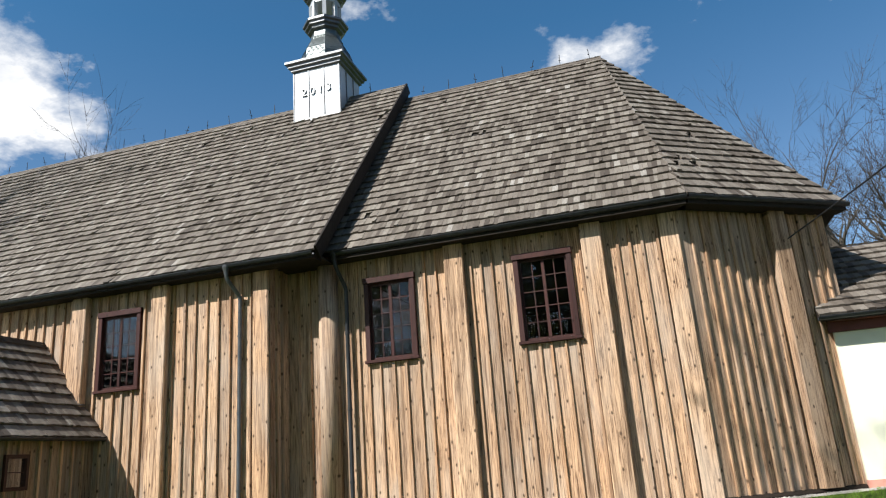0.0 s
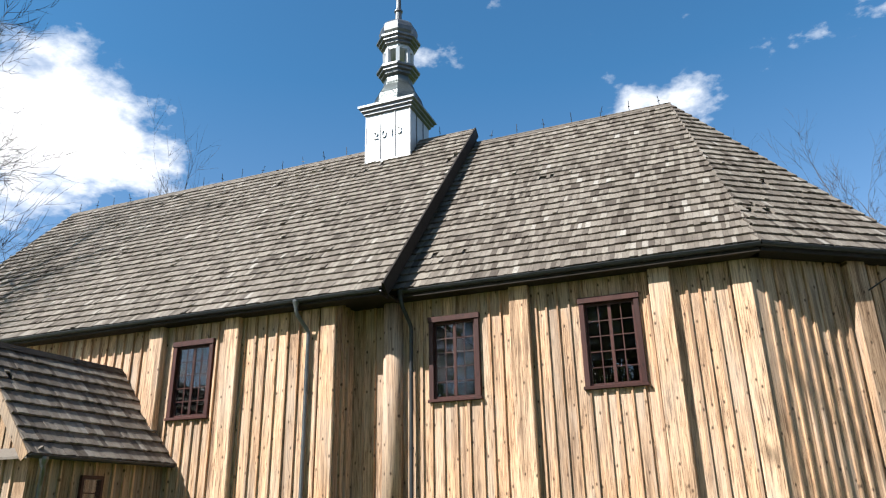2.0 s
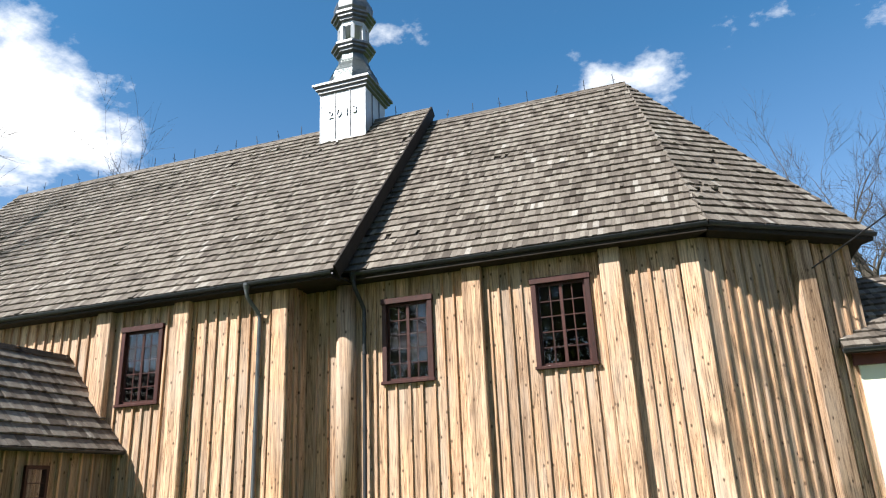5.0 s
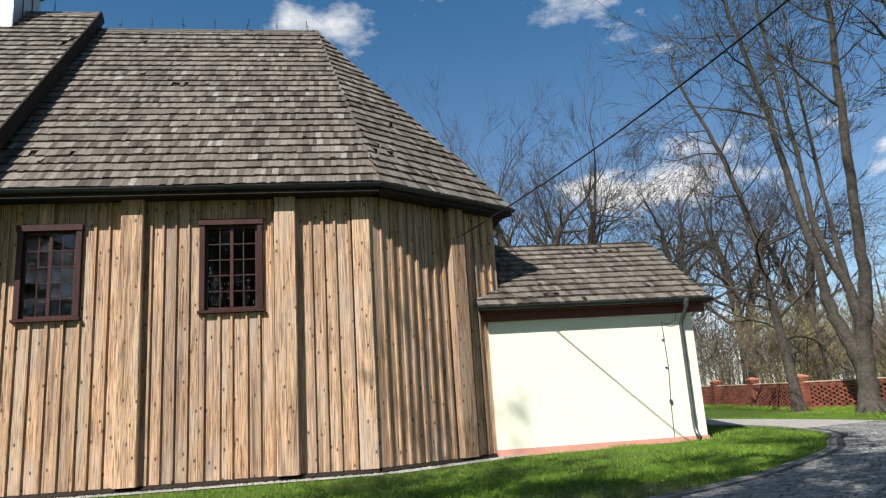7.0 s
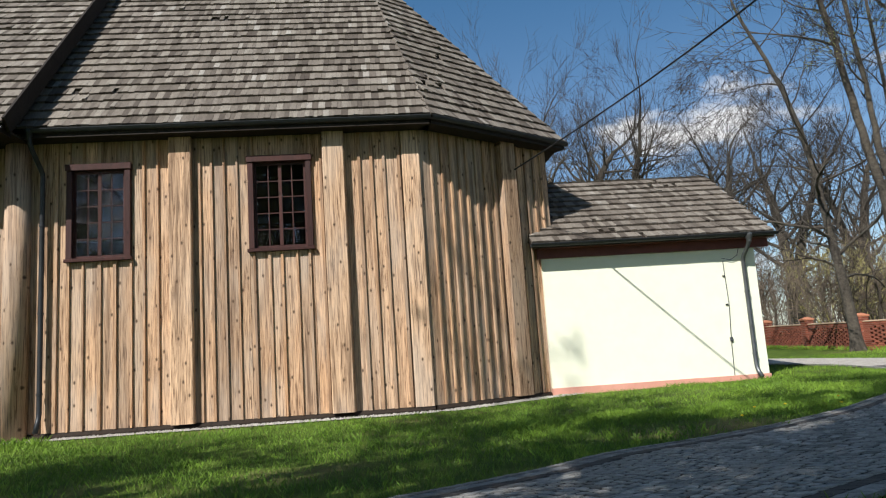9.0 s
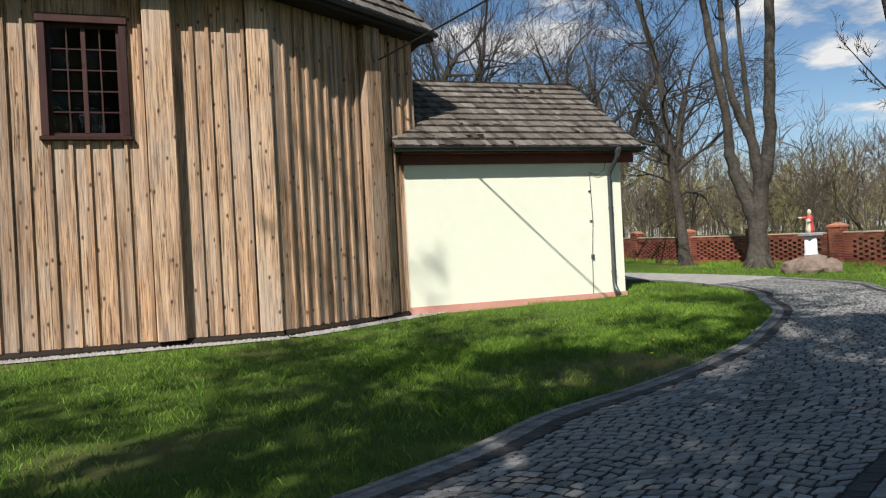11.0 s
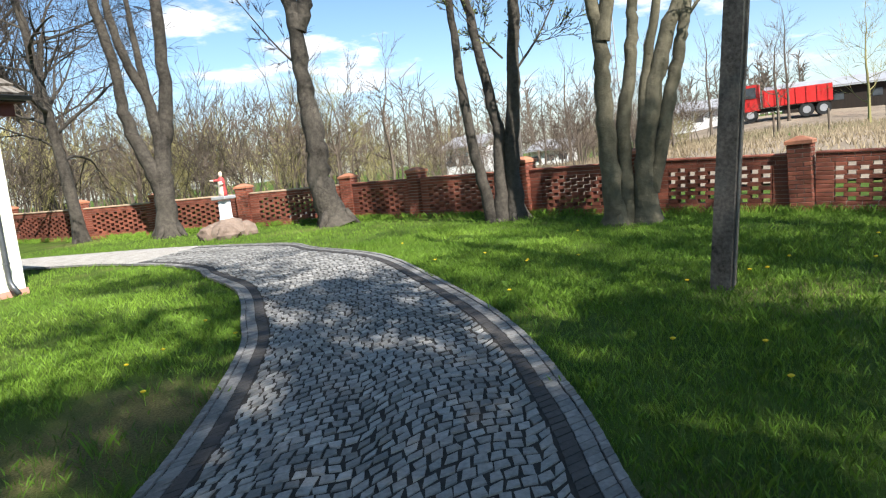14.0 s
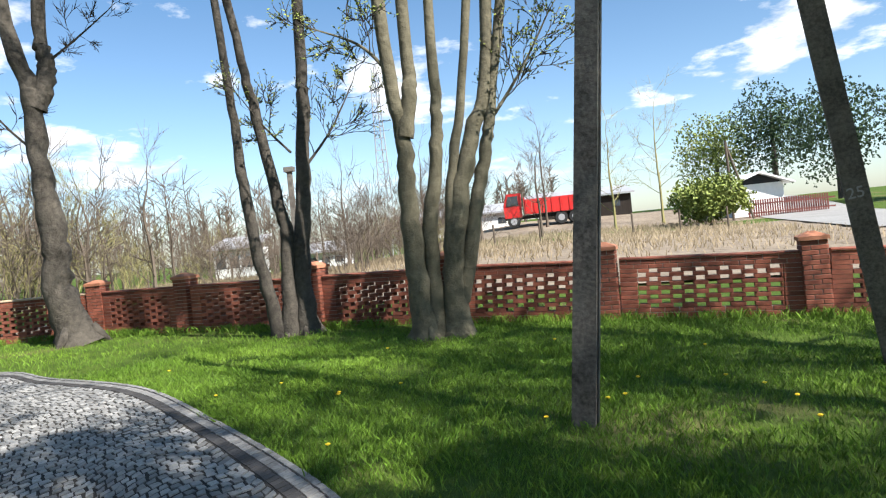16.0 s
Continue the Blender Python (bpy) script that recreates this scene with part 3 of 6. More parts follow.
# ---- church: posts, sills, windows, gutters ----
def post(p, a, z0, z1, w=0.46, d=0.19, label="squared larch wall post", rounded=False):
    ob = thing("wall_post", label, "post", at=(p[0], p[1], z0), group="church wall posts")
    ob.rotation_euler = (0, 0, a)
    me = Mesh()
    if rounded:
        me.tube([(0, 0, 0), (0.01, 0, (z1 - z0) * 0.5), (0, 0, z1 - z0)], [w * 0.5, w * 0.49, w * 0.48], 14)
    else:
        c = 0.02
        me.prism([(-w / 2, 0, 0), (-w / 2, -d + c, 0), (-w / 2 + c, -d, 0), (w / 2 - c, -d, 0), (w / 2, -d + c, 0), (w / 2, 0, 0)], (0, 0, z1 - z0))
    part("timber", me, BOARD, ob, smooth=rounded)
    return ob


obl = math.atan2(CH[2][1] - CH[1][1], CH[2][0] - CH[1][0])
ox, oy = math.cos(obl), math.sin(obl)
for x in (3.33, 6.53):
    post((x, -0.03), 0, 0.12, 6.2)
for x in (-16.5, -12.4, -6.55, -4.1):
    post((x, YN - 0.03), 0, 0.12, 6.0)
post((8.4 + 2.45 * ox + 0.03 * oy, 2.45 * oy - 0.03 * ox), obl, 0.12, 6.2)
post((0.05, -0.1), 0, 0.05, 6.2, w=0.5, rounded=True, label="round peeled log post beside the downpipe")
post((-1.32, YN - 0.028), 0, 0.12, 6.0, w=0.42, d=0.05, label="broad corner board of the nave")
post((8.2, -0.028), 0, 0.12, 6.2, w=0.4, d=0.035, label="broad corner board of the chancel")


def sill_beam(p0, p1, z0=-0.06):
    p0, p1 = Vector((*p0, 0)), Vector((*p1, 0))
    a = math.atan2(p1.y - p0.y, p1.x - p0.x)
    L = (p1 - p0).length
    me = Mesh().prism([(0, 0.1, 0), (0, -0.11, 0), (0, -0.11, 0.12), (0, -0.01, 0.185), (0, 0.1, 0.185)], (L, 0, 0))
    ob = thing("sill_beam", "dark weathered sill beam along the wall foot", "beam", at=(p0.x, p0.y, z0), mesh=me, mat=DARK_WOOD)
    ob.rotation_euler = (0, 0, a)


sill_beam((nave_x0, YN), (nave_x1, YN))
sill_beam((nave_x1 + 0.1, 0), CH[1])
sill_beam((8.4 + 0.05, 0.01), CH[2])
# gravel band along the walls
gr = Mesh()
band = [((8.45, -0.12), (-0.9, -0.12)), ((11.9, 2.0), (8.45, -0.12))]
for (a, b) in band:
    a, b = Vector((*a, 0)), Vector((*b, 0))
    d = (b - a).normalized()
    out = Vector((-d.y, d.x, 0)) * 0.4
    n = 40
    for i in range(n):
        q0, q1 = a + (b - a) * i / n, a + (b - a) * (i + 1) / n
        w0, w1 = 1 + 0.18 * noise.noise(q0 * 2), 1 + 0.18 * noise.noise(q1 * 2)
        pts = [q0, q0 + out * w0, q1 + out * w1, q1]
        gr.add([(p.x, p.y, ground_z(p.x, p.y) + 0.02) for p in pts], [(0, 1, 2, 3)])
thing("pavement", "pale gravel drip strip at the church foot", "gravel", kind="structure", mesh=gr, mat=GRAVEL)
pebbles = Mesh()
rng = random.Random(77)
for i in range(2600):
    a, b = band[rng.choice((0, 0, 1))]
    f = rng.random()
    d = Vector((b[0] - a[0], b[1] - a[1], 0)).normalized()
    p = Vector((a[0] + (b[0] - a[0]) * f, a[1] + (b[1] - a[1]) * f, 0)) + Vector((-d.y, d.x, 0)) * rng.uniform(0.02, 0.42)
    s = rng.uniform(0.012, 0.03)
    z = ground_z(p.x, p.y) + 0.02
    pebbles.add([(p.x - s, p.y, z), (p.x, p.y - s, z), (p.x + s, p.y, z), (p.x, p.y + s, z), (p.x, p.y, z + s)], [(0, 1, 4), (1, 2, 4), (2, 3, 4), (3, 0, 4)])
thing("pebbles", "pale loose pebbles on the drip strip", "gravel", kind="stuff", mesh=pebbles, mat=GRAVEL)


def church_window(x, y, z, w, h, cols=4, rows=5, name="window_1", label="dark red timber window with small leaded panes"):
    ob = thing(name, label, "window", at=(x + w / 2, y, z), kind="structure")
    fw = 0.12
    part("window_sill", Mesh().box(-w / 2 - 0.03, w / 2 + 0.03, -0.12, 0.1, -0.02, 0.05, c=0.008), FRAME_RED, ob)
    part("head_board", Mesh().box(-w / 2 - 0.02, w / 2 + 0.02, -0.115, 0.1, h - 0.13, h + 0.01, c=0.008), FRAME_RED, ob)
    for s in (-1, 1):
        part("jamb", Mesh().box(s * (w / 2 - fw / 2) - fw / 2, s * (w / 2 - fw / 2) + fw / 2, -0.09, 0.1, 0.052, h - 0.132, c=0.008), FRAME_RED, ob)
    gx0, gx1, gz0, gz1 = -w / 2 + fw, w / 2 - fw, 0.052, h - 0.132
    sash = Mesh()
    sash.box(gx0, gx0 + 0.05, 0.0, 0.045, gz0, gz1)
    sash.box(gx1 - 0.05, gx1, 0.0, 0.045, gz0, gz1)
    sash.box(gx0 + 0.05, gx1 - 0.05, 0.0, 0.045, gz0, gz0 + 0.06)
    sash.box(gx0 + 0.05, gx1 - 0.05, 0.0, 0.045, gz1 - 0.06, gz1)
    part("sash_frame", sash, FRAME_RED, ob)
    part("mullion", Mesh().box(-0.035, 0.035, -0.008, 0.045, gz0 + 0.06, gz1 - 0.06), FRAME_RED, ob)
    cw, ch = (gx1 - gx0 - 0.1) / cols, (gz1 - gz0 - 0.12) / rows
    bar_v = Mesh().box(-0.011, 0.011, 0.004, 0.03, 0, gz1 - gz0 - 0.12)
    bv = bar_v.data("glazing_bar", FRAME_RED)
    for i in range(1, cols):
        if i * 2 != cols:
            part("glazing_bar", bv, None, ob, at=(gx0 + 0.05 + i * cw, 0, gz0 + 0.06))
    bh = Mesh().box(0, gx1 - gx0 - 0.1, 0.006, 0.028, -0.011, 0.011).data("glazing_bar", FRAME_RED)
    for j in range(1, rows):
        part("glazing_bar", bh, None, ob, at=(gx0 + 0.05, 0, gz0 + 0.06 + j * ch))
    pane = Mesh().box(0.002, cw - 0.002, 0.012, 0.017, 0.002, ch - 0.002).data("pane", GLASS)
    prng = random.Random(int(x * 10))
    for i in range(cols):
        for j in range(rows):
            p = part("pane", pane, None, ob, at=(gx0 + 0.05 + i * cw, 0, gz0 + 0.06 + j * ch), turn=(prng.uniform(-0.012, 0.012), 0, prng.uniform(-0.012, 0.012)))
            p.visible_shadow = False
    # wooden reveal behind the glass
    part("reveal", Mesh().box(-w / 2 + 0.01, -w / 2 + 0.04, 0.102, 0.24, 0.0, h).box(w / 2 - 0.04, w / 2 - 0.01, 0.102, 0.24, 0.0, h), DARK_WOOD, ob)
    return ob


church_window(-15.75, YN, 3.45, 1.3, 2.03, name="window_1")
church_window(-6.02, YN, 3.45, 1.29, 2.03, name="window_2")
church_window(1.0, 0, 3.54, 1.29, 2.04, name="window_3")
church_window(4.7, 0, 3.56, 1.34, 2.05, name="window_4")


def gutter(pts, r=0.075, label="dark zinc half-round gutter under the eave"):
    """An open half-round channel along a line, with brackets."""
    pts = [Vector(p) for p in pts]
    ob = thing("gutter", label, "gutter", at=pts[0])
    o = pts[0]
    me = Mesh()
    prof = [(math.cos(a), math.sin(a)) for a in (math.pi + math.pi * k / 8 for k in range(9))]
    for p, q in zip(pts, pts[1:]):
        d = (q - p).normalized()
        side = Vector((d.y, -d.x, 0)).normalized()
        n = len(prof)
        v = [e - o + side * (c * r) + Vector((0, 0, s * r)) for e in (p, q) for c, s in prof]
        v += [e - o + side * (c * (r - 0.008)) + Vector((0, 0, s * (r - 0.008))) for e in (p, q) for c, s in prof]
        f = [(i, i + 1, n + i + 1, n + i) for i in range(n - 1)] + [(2 * n + i + 1, 2 * n + i, 3 * n + i, 3 * n + i + 1) for i in range(n - 1)]
        f += [(0, n, 3 * n, 2 * n), (n - 1, 3 * n - 1, 4 * n - 1, 2 * n - 1)]
        me.add(v, f)
    part("channel", me, ZINC_DARK, ob, smooth=False)
    bead = Mesh()
    for p, q in zip(pts, pts[1:]):
        d = (q - p).normalized()
        side = Vector((d.y, -d.x, 0)).normalized()
        bead.tube([p - o + side * r, q - o + side * r], 0.013, 6)
    part("bead", bead, ZINC_DARK, ob)
    for p, q in zip(pts, pts[1:]):
        d = (q - p).normalized()
        side = Vector((d.y, -d.x, 0)).normalized()
        L = (q - p).length
        br = Mesh()
        for k in range(9):
            a0, a1 = math.pi + math.pi * k / 9, math.pi + math.pi * (k + 1) / 9
            R = r + 0.008
            br.add([side * (math.cos(a) * R) + Vector((0, 0, math.sin(a) * R)) + d * e for a in (a0, a1) for e in (-0.015, 0.015)], [(0, 1, 3, 2)])
        bd = br.data("bracket", ZINC_DARK)
        k = int(L / 0.8)
        for i in range(1, k):
            part("bracket", bd, None, ob, at=p - o + d * (L * i / k))
    return ob


gutter([(-18.55, -1.36, EAVE_N - 0.05), (0.3, -1.36, EAVE_N - 0.05)])
gutter([(0.42, -0.52, EAVE_C - 0.06), (8.66, -0.52, EAVE_C - 0.06), (12.26, 1.97, EAVE_C - 0.06)])
gutter([(10.98, 1.28, AEZ - 0.03), (17.08, 1.28, AEZ - 0.03)])
gutter([(-5.6, -5.12, 2.32), (-5.6, -0.95, 2.32)], r=0.06)


def downpipe(pts, r=0.05, label="grey zinc downpipe with wall clamps", mat=None, clamps=()):
    o = Vector(pts[0])
    ob = thing("downpipe", label, "downpipe", at=o)
    me = Mesh()
    P = [Vector(p) - o for p in pts]
    soft = []
    for i, p in enumerate(P):
        if 0 < i < len(P) - 1:
            a, b = (P[i - 1] - p).normalized() * 0.09, (P[i + 1] - p).normalized() * 0.09
            soft += [p + a, p + (a + b) * 0.28, p + b]
        else:
            soft.append(p)
    me.tube(soft, r, 12)
    part("pipe", me, mat or ZINC, ob, smooth=True)
    hop = Mesh().lathe([(r * 1.05, -0.16), (r * 1.1, -0.12), (r * 1.9, 0.0), (r * 1.9, 0.05)], 12)
    part("hopper", hop, mat or ZINC, ob)
    for z in clamps:
        c = Mesh().lathe([(r * 1.18, -0.02), (r * 1.25, -0.02), (r * 1.25, 0.02), (r * 1.18, 0.02)], 12)
        at = min((q for q in P), key=lambda q: abs(q.z + o.z - z))
        lower = P[-2] if len(P) > 2 else P[-1]
        part("clamp", c, mat or ZINC, ob, at=(lower.x, lower.y, z - o.z))
    return ob


downpipe([(-2.0, -1.36, EAVE_N - 0.1), (-2.0, -1.34, 5.75), (-1.85, YN - 0.1, 5.35), (-1.85, YN - 0.1, 0.42), (-1.86, YN - 0.3, 0.16)], clamps=(4.4, 2.6, 0.9))
downpipe([(0.44, -0.52, EAVE_C - 0.1), (0.46, -0.5, 5.9), (0.56, -0.14, 5.4), (0.56, -0.14, 0.45), (0.56, -0.3, 0.16)], clamps=(4.3, 2.5, 0.9), mat=ZINC_DARK, label="dark zinc downpipe in the corner of nave and chancel")
downpipe([(-5.6, -4.75, 2.25), (-5.6, -4.72, 2.05), (-5.88, -4.5, 1.8), (-5.9, -4.5, 0.15), (-5.7, -4.62, -0.12)], clamps=(1.5, 0.3), label="grey zinc downpipe beside the porch")
downpipe([(16.35, 1.28, AEZ - 0.08), (16.35, 1.3, 3.36), (16.3, 1.6, 3.02), (16.3, 1.6, 0.35), (16.34, 1.45, 0.14)], clamps=(2.2, 0.7), label="grey zinc downpipe on the annex wall")

# eave beams close the gap between wall head and gutter; near-black paints their shade
def eave_beam(p0, p1, depth, z0, z1):
    p0, p1 = Vector((*p0, 0)), Vector((*p1, 0))
    a = math.atan2(p1.y - p0.y, p1.x - p0.x)
    ob = thing("eave_beam", "eave beam under the gutter, shade in its near-black colour", "beam", at=(p0.x, p0.y, z0), mesh=Mesh().box(0, (p1 - p0).length, 0, depth, 0, z1 - z0), mat=DARK_WOOD)
    ob.rotation_euler = (0, 0, a)


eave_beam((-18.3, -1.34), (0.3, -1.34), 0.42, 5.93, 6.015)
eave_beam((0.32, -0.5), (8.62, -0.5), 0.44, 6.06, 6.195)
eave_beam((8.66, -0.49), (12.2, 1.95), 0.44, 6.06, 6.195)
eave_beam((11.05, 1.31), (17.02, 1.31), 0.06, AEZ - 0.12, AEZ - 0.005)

# verge and ridge boards
verge = thing("verge_board", "dark verge boards closing the nave roof edge", "roof trim")
ang = math.atan2(RN - EAVE_N, YR + 1.3)
for i, s in enumerate((1,)):
    e0, e1 = Vector((0.34, -1.34, EAVE_N + 0.04)), Vector((0.64, YR, RN + 0.05))
    nrm = Vector((0, -math.sin(ang), math.cos(ang)))
    part("verge_plank", Mesh().prism([e0 + nrm * 0.06, e1 + nrm * 0.06, e1 - nrm * 0.3, e0 - nrm * 0.3], (0.05, 0, 0)), DARK_WOOD, verge)
ridge = thing("ridge_cap", "weathered ridge boards with small iron spikes", "roof trim")
for x0, x1, z in ((-18.2, 0.66, RN), (0.66, 7.25, RC)):
    part("ridge_board", Mesh().prism([(x0, YR - 0.15, z - 0.1), (x0, YR, z + 0.09), (x0, YR + 0.15, z - 0.1), (x0, YR, z + 0.03)], (x1 - x0, 0, 0)), SHINGLE, ridge)
spike = Mesh().tube([(0, 0, 0), (0.02, 0, 0.22), (0.05, 0, 0.4)], 0.011, 5).tube([(-0.05, 0, 0.16), (0.08, 0, 0.2)], 0.009, 5).data("spike", IRON)
for i in range(27):
    x = -17.8 + i * 0.95
    if -3.4 < x < -1.2 or 0.2 < x < 0.9:
        continue
    part("spike", spike, None, ridge, at=(x, YR, (RN if x < 0.6 else RC) + 0.05), turn=(0, (i * 37 % 7 - 3) * 0.05, i * 1.3))
# hips of the chancel end
hip = thing("hip_cap", "weathered shingles doubled along the roof hips", "roof trim")
for e in (EC, ED):
    part("hip_board", Mesh().tube([Vector(e) + Vector((0, 0, 0.03)), Vector(PK) + Vector((0, 0, 0.03))], 0.02, 6), SHINGLE, hip)


# ---- bell turret ----
def bell_turret():
    cx, cy = -2.36, YR
    ob = thing("bell_turret", "zinc-clad ridge turret with onion domes and a cross", "turret", at=(cx, cy, 0))
    hw = 0.87
    b = part("base_box", Mesh().box(-hw, hw, -hw, hw, 12.2, 14.75), ZINC_PALE, ob, "pale zinc box with standing seams")
    for x in (-hw / 3, hw / 3):
        part("seam", Mesh().box(x - 0.012, x + 0.012, -hw - 0.03, -hw, 12.9, 14.7), ZINC, b)
    for s in (-1, 1):
        part("seam", Mesh().box(s * hw - 0.02, s * hw + 0.02, -hw - 0.02, -hw + 0.02, 12.6, 14.74), ZINC, b)
    for y in (-0.3, 0.3):
        part("seam", Mesh().box(hw, hw + 0.03, y - 0.012, y + 0.012, 13.2, 14.7), ZINC, b)
    for k, ch in enumerate("2013"):
        cu = bpy.data.curves.new("numeral", "FONT")
        cu.body, cu.size, cu.extrude, cu.align_x = ch, 0.42, 0.015, "CENTER"
        tmp = new("numeral", cu)
        bpy.context.view_layer.update()
        me = bpy.data.meshes.new_from_object(tmp.evaluated_get(bpy.context.evaluated_depsgraph_get()))
        bpy.data.objects.remove(tmp)
        me.materials.clear()
        me.materials.append(ZINC_PALE)
        part("numeral", me, None, b, at=(-0.46 + k * 0.31, -hw - 0.03, 13.72 + (0.03 if k == 3 else 0)), turn=(radians(90), 0, 0))
    q = math.sqrt(2)

    def square(prof, name, mat, label=""):
        part(name, Mesh().lathe([(r * q, z) for r, z in prof], 4, 0.5), mat, ob, label)
    square([(hw + 0.02, 14.72), (hw + 0.08, 14.76), (hw + 0.08, 14.84), (hw + 0.16, 14.88), (hw + 0.16, 14.96), (hw + 0.24, 15.0), (hw + 0.24, 15.08), (hw + 0.05, 15.14)], "cornice", ZINC, "stepped zinc cornice")
    bulb = Mesh().lathe([(0.86, 15.1), (0.93, 15.25), (0.95, 15.42), (0.9, 15.65), (0.76, 15.92), (0.62, 16.15), (0.55, 16.4), (0.53, 16.6)], 8, 0.5)
    bo = part("bulb", bulb, ZINC_SCALE, ob, "grey-green bulb clad in zinc scales")
    # overlapping scales on the bulb's eight faces
    sc = Mesh()
    prof = [(0.93, 15.2), (0.955, 15.42), (0.91, 15.62), (0.79, 15.86), (0.66, 16.08), (0.585, 16.3)]
    for k in range(8):
        a0, a1 = 2 * math.pi * (k + 0.5) / 8, 2 * math.pi * (k + 1.5) / 8
        for r in range(9):
            f = r / 9 * (len(prof) - 1)
            i, g = int(f), f - int(f)
            rr, zz = [prof[i][j] * (1 - g) + prof[i + 1][j] * g for j in (0, 1)]
            f2 = min(len(prof) - 1.001, (r + 1.15) / 9 * (len(prof) - 1))
            i2, g2 = int(f2), f2 - int(f2)
            r2, z2 = [prof[i2][j] * (1 - g2) + prof[i2 + 1][j] * g2 for j in (0, 1)]
            A, B = Vector((math.cos(a0), math.sin(a0), 0)), Vector((math.cos(a1), math.sin(a1), 0))
            n = 4
            for c in range(-1, n + 1):
                u = (c + (0.5 if r % 2 else 0)) / n
                um, u1 = u + 0.5 / n, u + 1 / n
                if um < 0.05 or um > 0.95:
                    continue
                u, u1 = max(u, 0), min(u1, 1)
                out = (A + B).normalized() * 0.012
                lo = (A + (B - A) * um) * rr + Vector((0, 0, zz)) + out * 1.8
                l, h = (A + (B - A) * u) * (rr * .5 + r2 * .5), (A + (B - A) * u1) * (rr * .5 + r2 * .5)
                zm = (zz + z2) / 2
                top = (A + (B - A) * um) * r2 + Vector((0, 0, z2))
                sc.add([lo, h + Vector((0, 0, zm)) + out, top, l + Vector((0, 0, zm)) + out], [(0, 1, 2, 3)])
    tagged(part("scales", sc, ZINC_SCALE, bo), kind="stuff")

    def octa(prof, name, mat, label=""):
        return part(name, Mesh().lathe(prof, 8, 0.5), mat, ob, label)
    octa([(0.55, 16.55), (0.66, 16.6), (0.66, 16.68), (0.76, 16.72), (0.76, 16.8), (0.84, 16.84), (0.84, 16.92), (0.6, 16.98)], "lower_cornice", ZINC)
    octa([(0.56, 16.96), (0.56, 17.1)], "lantern_base", ZINC_PALE)
    for k in range(8):
        a = 2 * math.pi * (k + 0.5) / 8
        part("lantern_post", Mesh().box(-0.075, 0.075, -0.07, 0.07, 17.1, 17.75), ZINC_PALE, ob, at=(0.52 * math.cos(a), 0.52 * math.sin(a), 0), turn=(0, 0, a))
    octa([(0.57, 17.72), (0.57, 17.92)], "lantern_head", ZINC_PALE)
    octa([(0.6, 17.9), (0.68, 17.94), (0.68, 18.02), (0.78, 18.06), (0.78, 18.14), (0.86, 18.18), (0.86, 18.26), (0.6, 18.32)], "upper_cornice", ZINC)
    octa([(0.64, 18.3), (0.74, 18.5), (0.76, 18.68), (0.7, 18.88), (0.55, 19.04), (0.3, 19.12), (0.16, 19.18)], "cupola", ZINC, "ribbed zinc cupola")
    part("spire", Mesh().lathe([(0.16, 19.16), (0.13, 19.5), (0.12, 19.72), (0.17, 19.76), (0.17, 19.82), (0.11, 19.86), (0.09, 20.55), (0.16, 20.6), (0.1, 20.66)], 12), ZINC, ob, smooth=False)
    part("ball", Mesh().lathe([(0.1, 20.62), (0.2, 20.72), (0.22, 20.82), (0.18, 20.94), (0.08, 21.0)], 14), ZINC, ob, smooth=True)
    cr = Mesh()
    cr.box(-0.05, 0.05, -0.02, 0.02, 20.98, 23.0).box(-0.5, 0.5, -0.02, 0.02, 22.2, 22.3)
    for s in (-1, 1):
        cr.tube([(s * 0.05, 0, 21.3), (s * 0.2, 0, 21.42), (s * 0.28, 0, 21.6), (s * 0.22, 0, 21.72)], 0.02, 6)
        cr.tube([(s * 0.05, 0, 21.25), (s * 0.14, 0, 21.15), (s * 0.1, 0, 21.05)], 0.02, 6)
    cr.box(-0.1, 0.1, -0.025, 0.025, 21.0, 21.5)
    part("cross", cr, ZINC_PALE, ob, "pale metal cross with scrolls")


bell_turret()


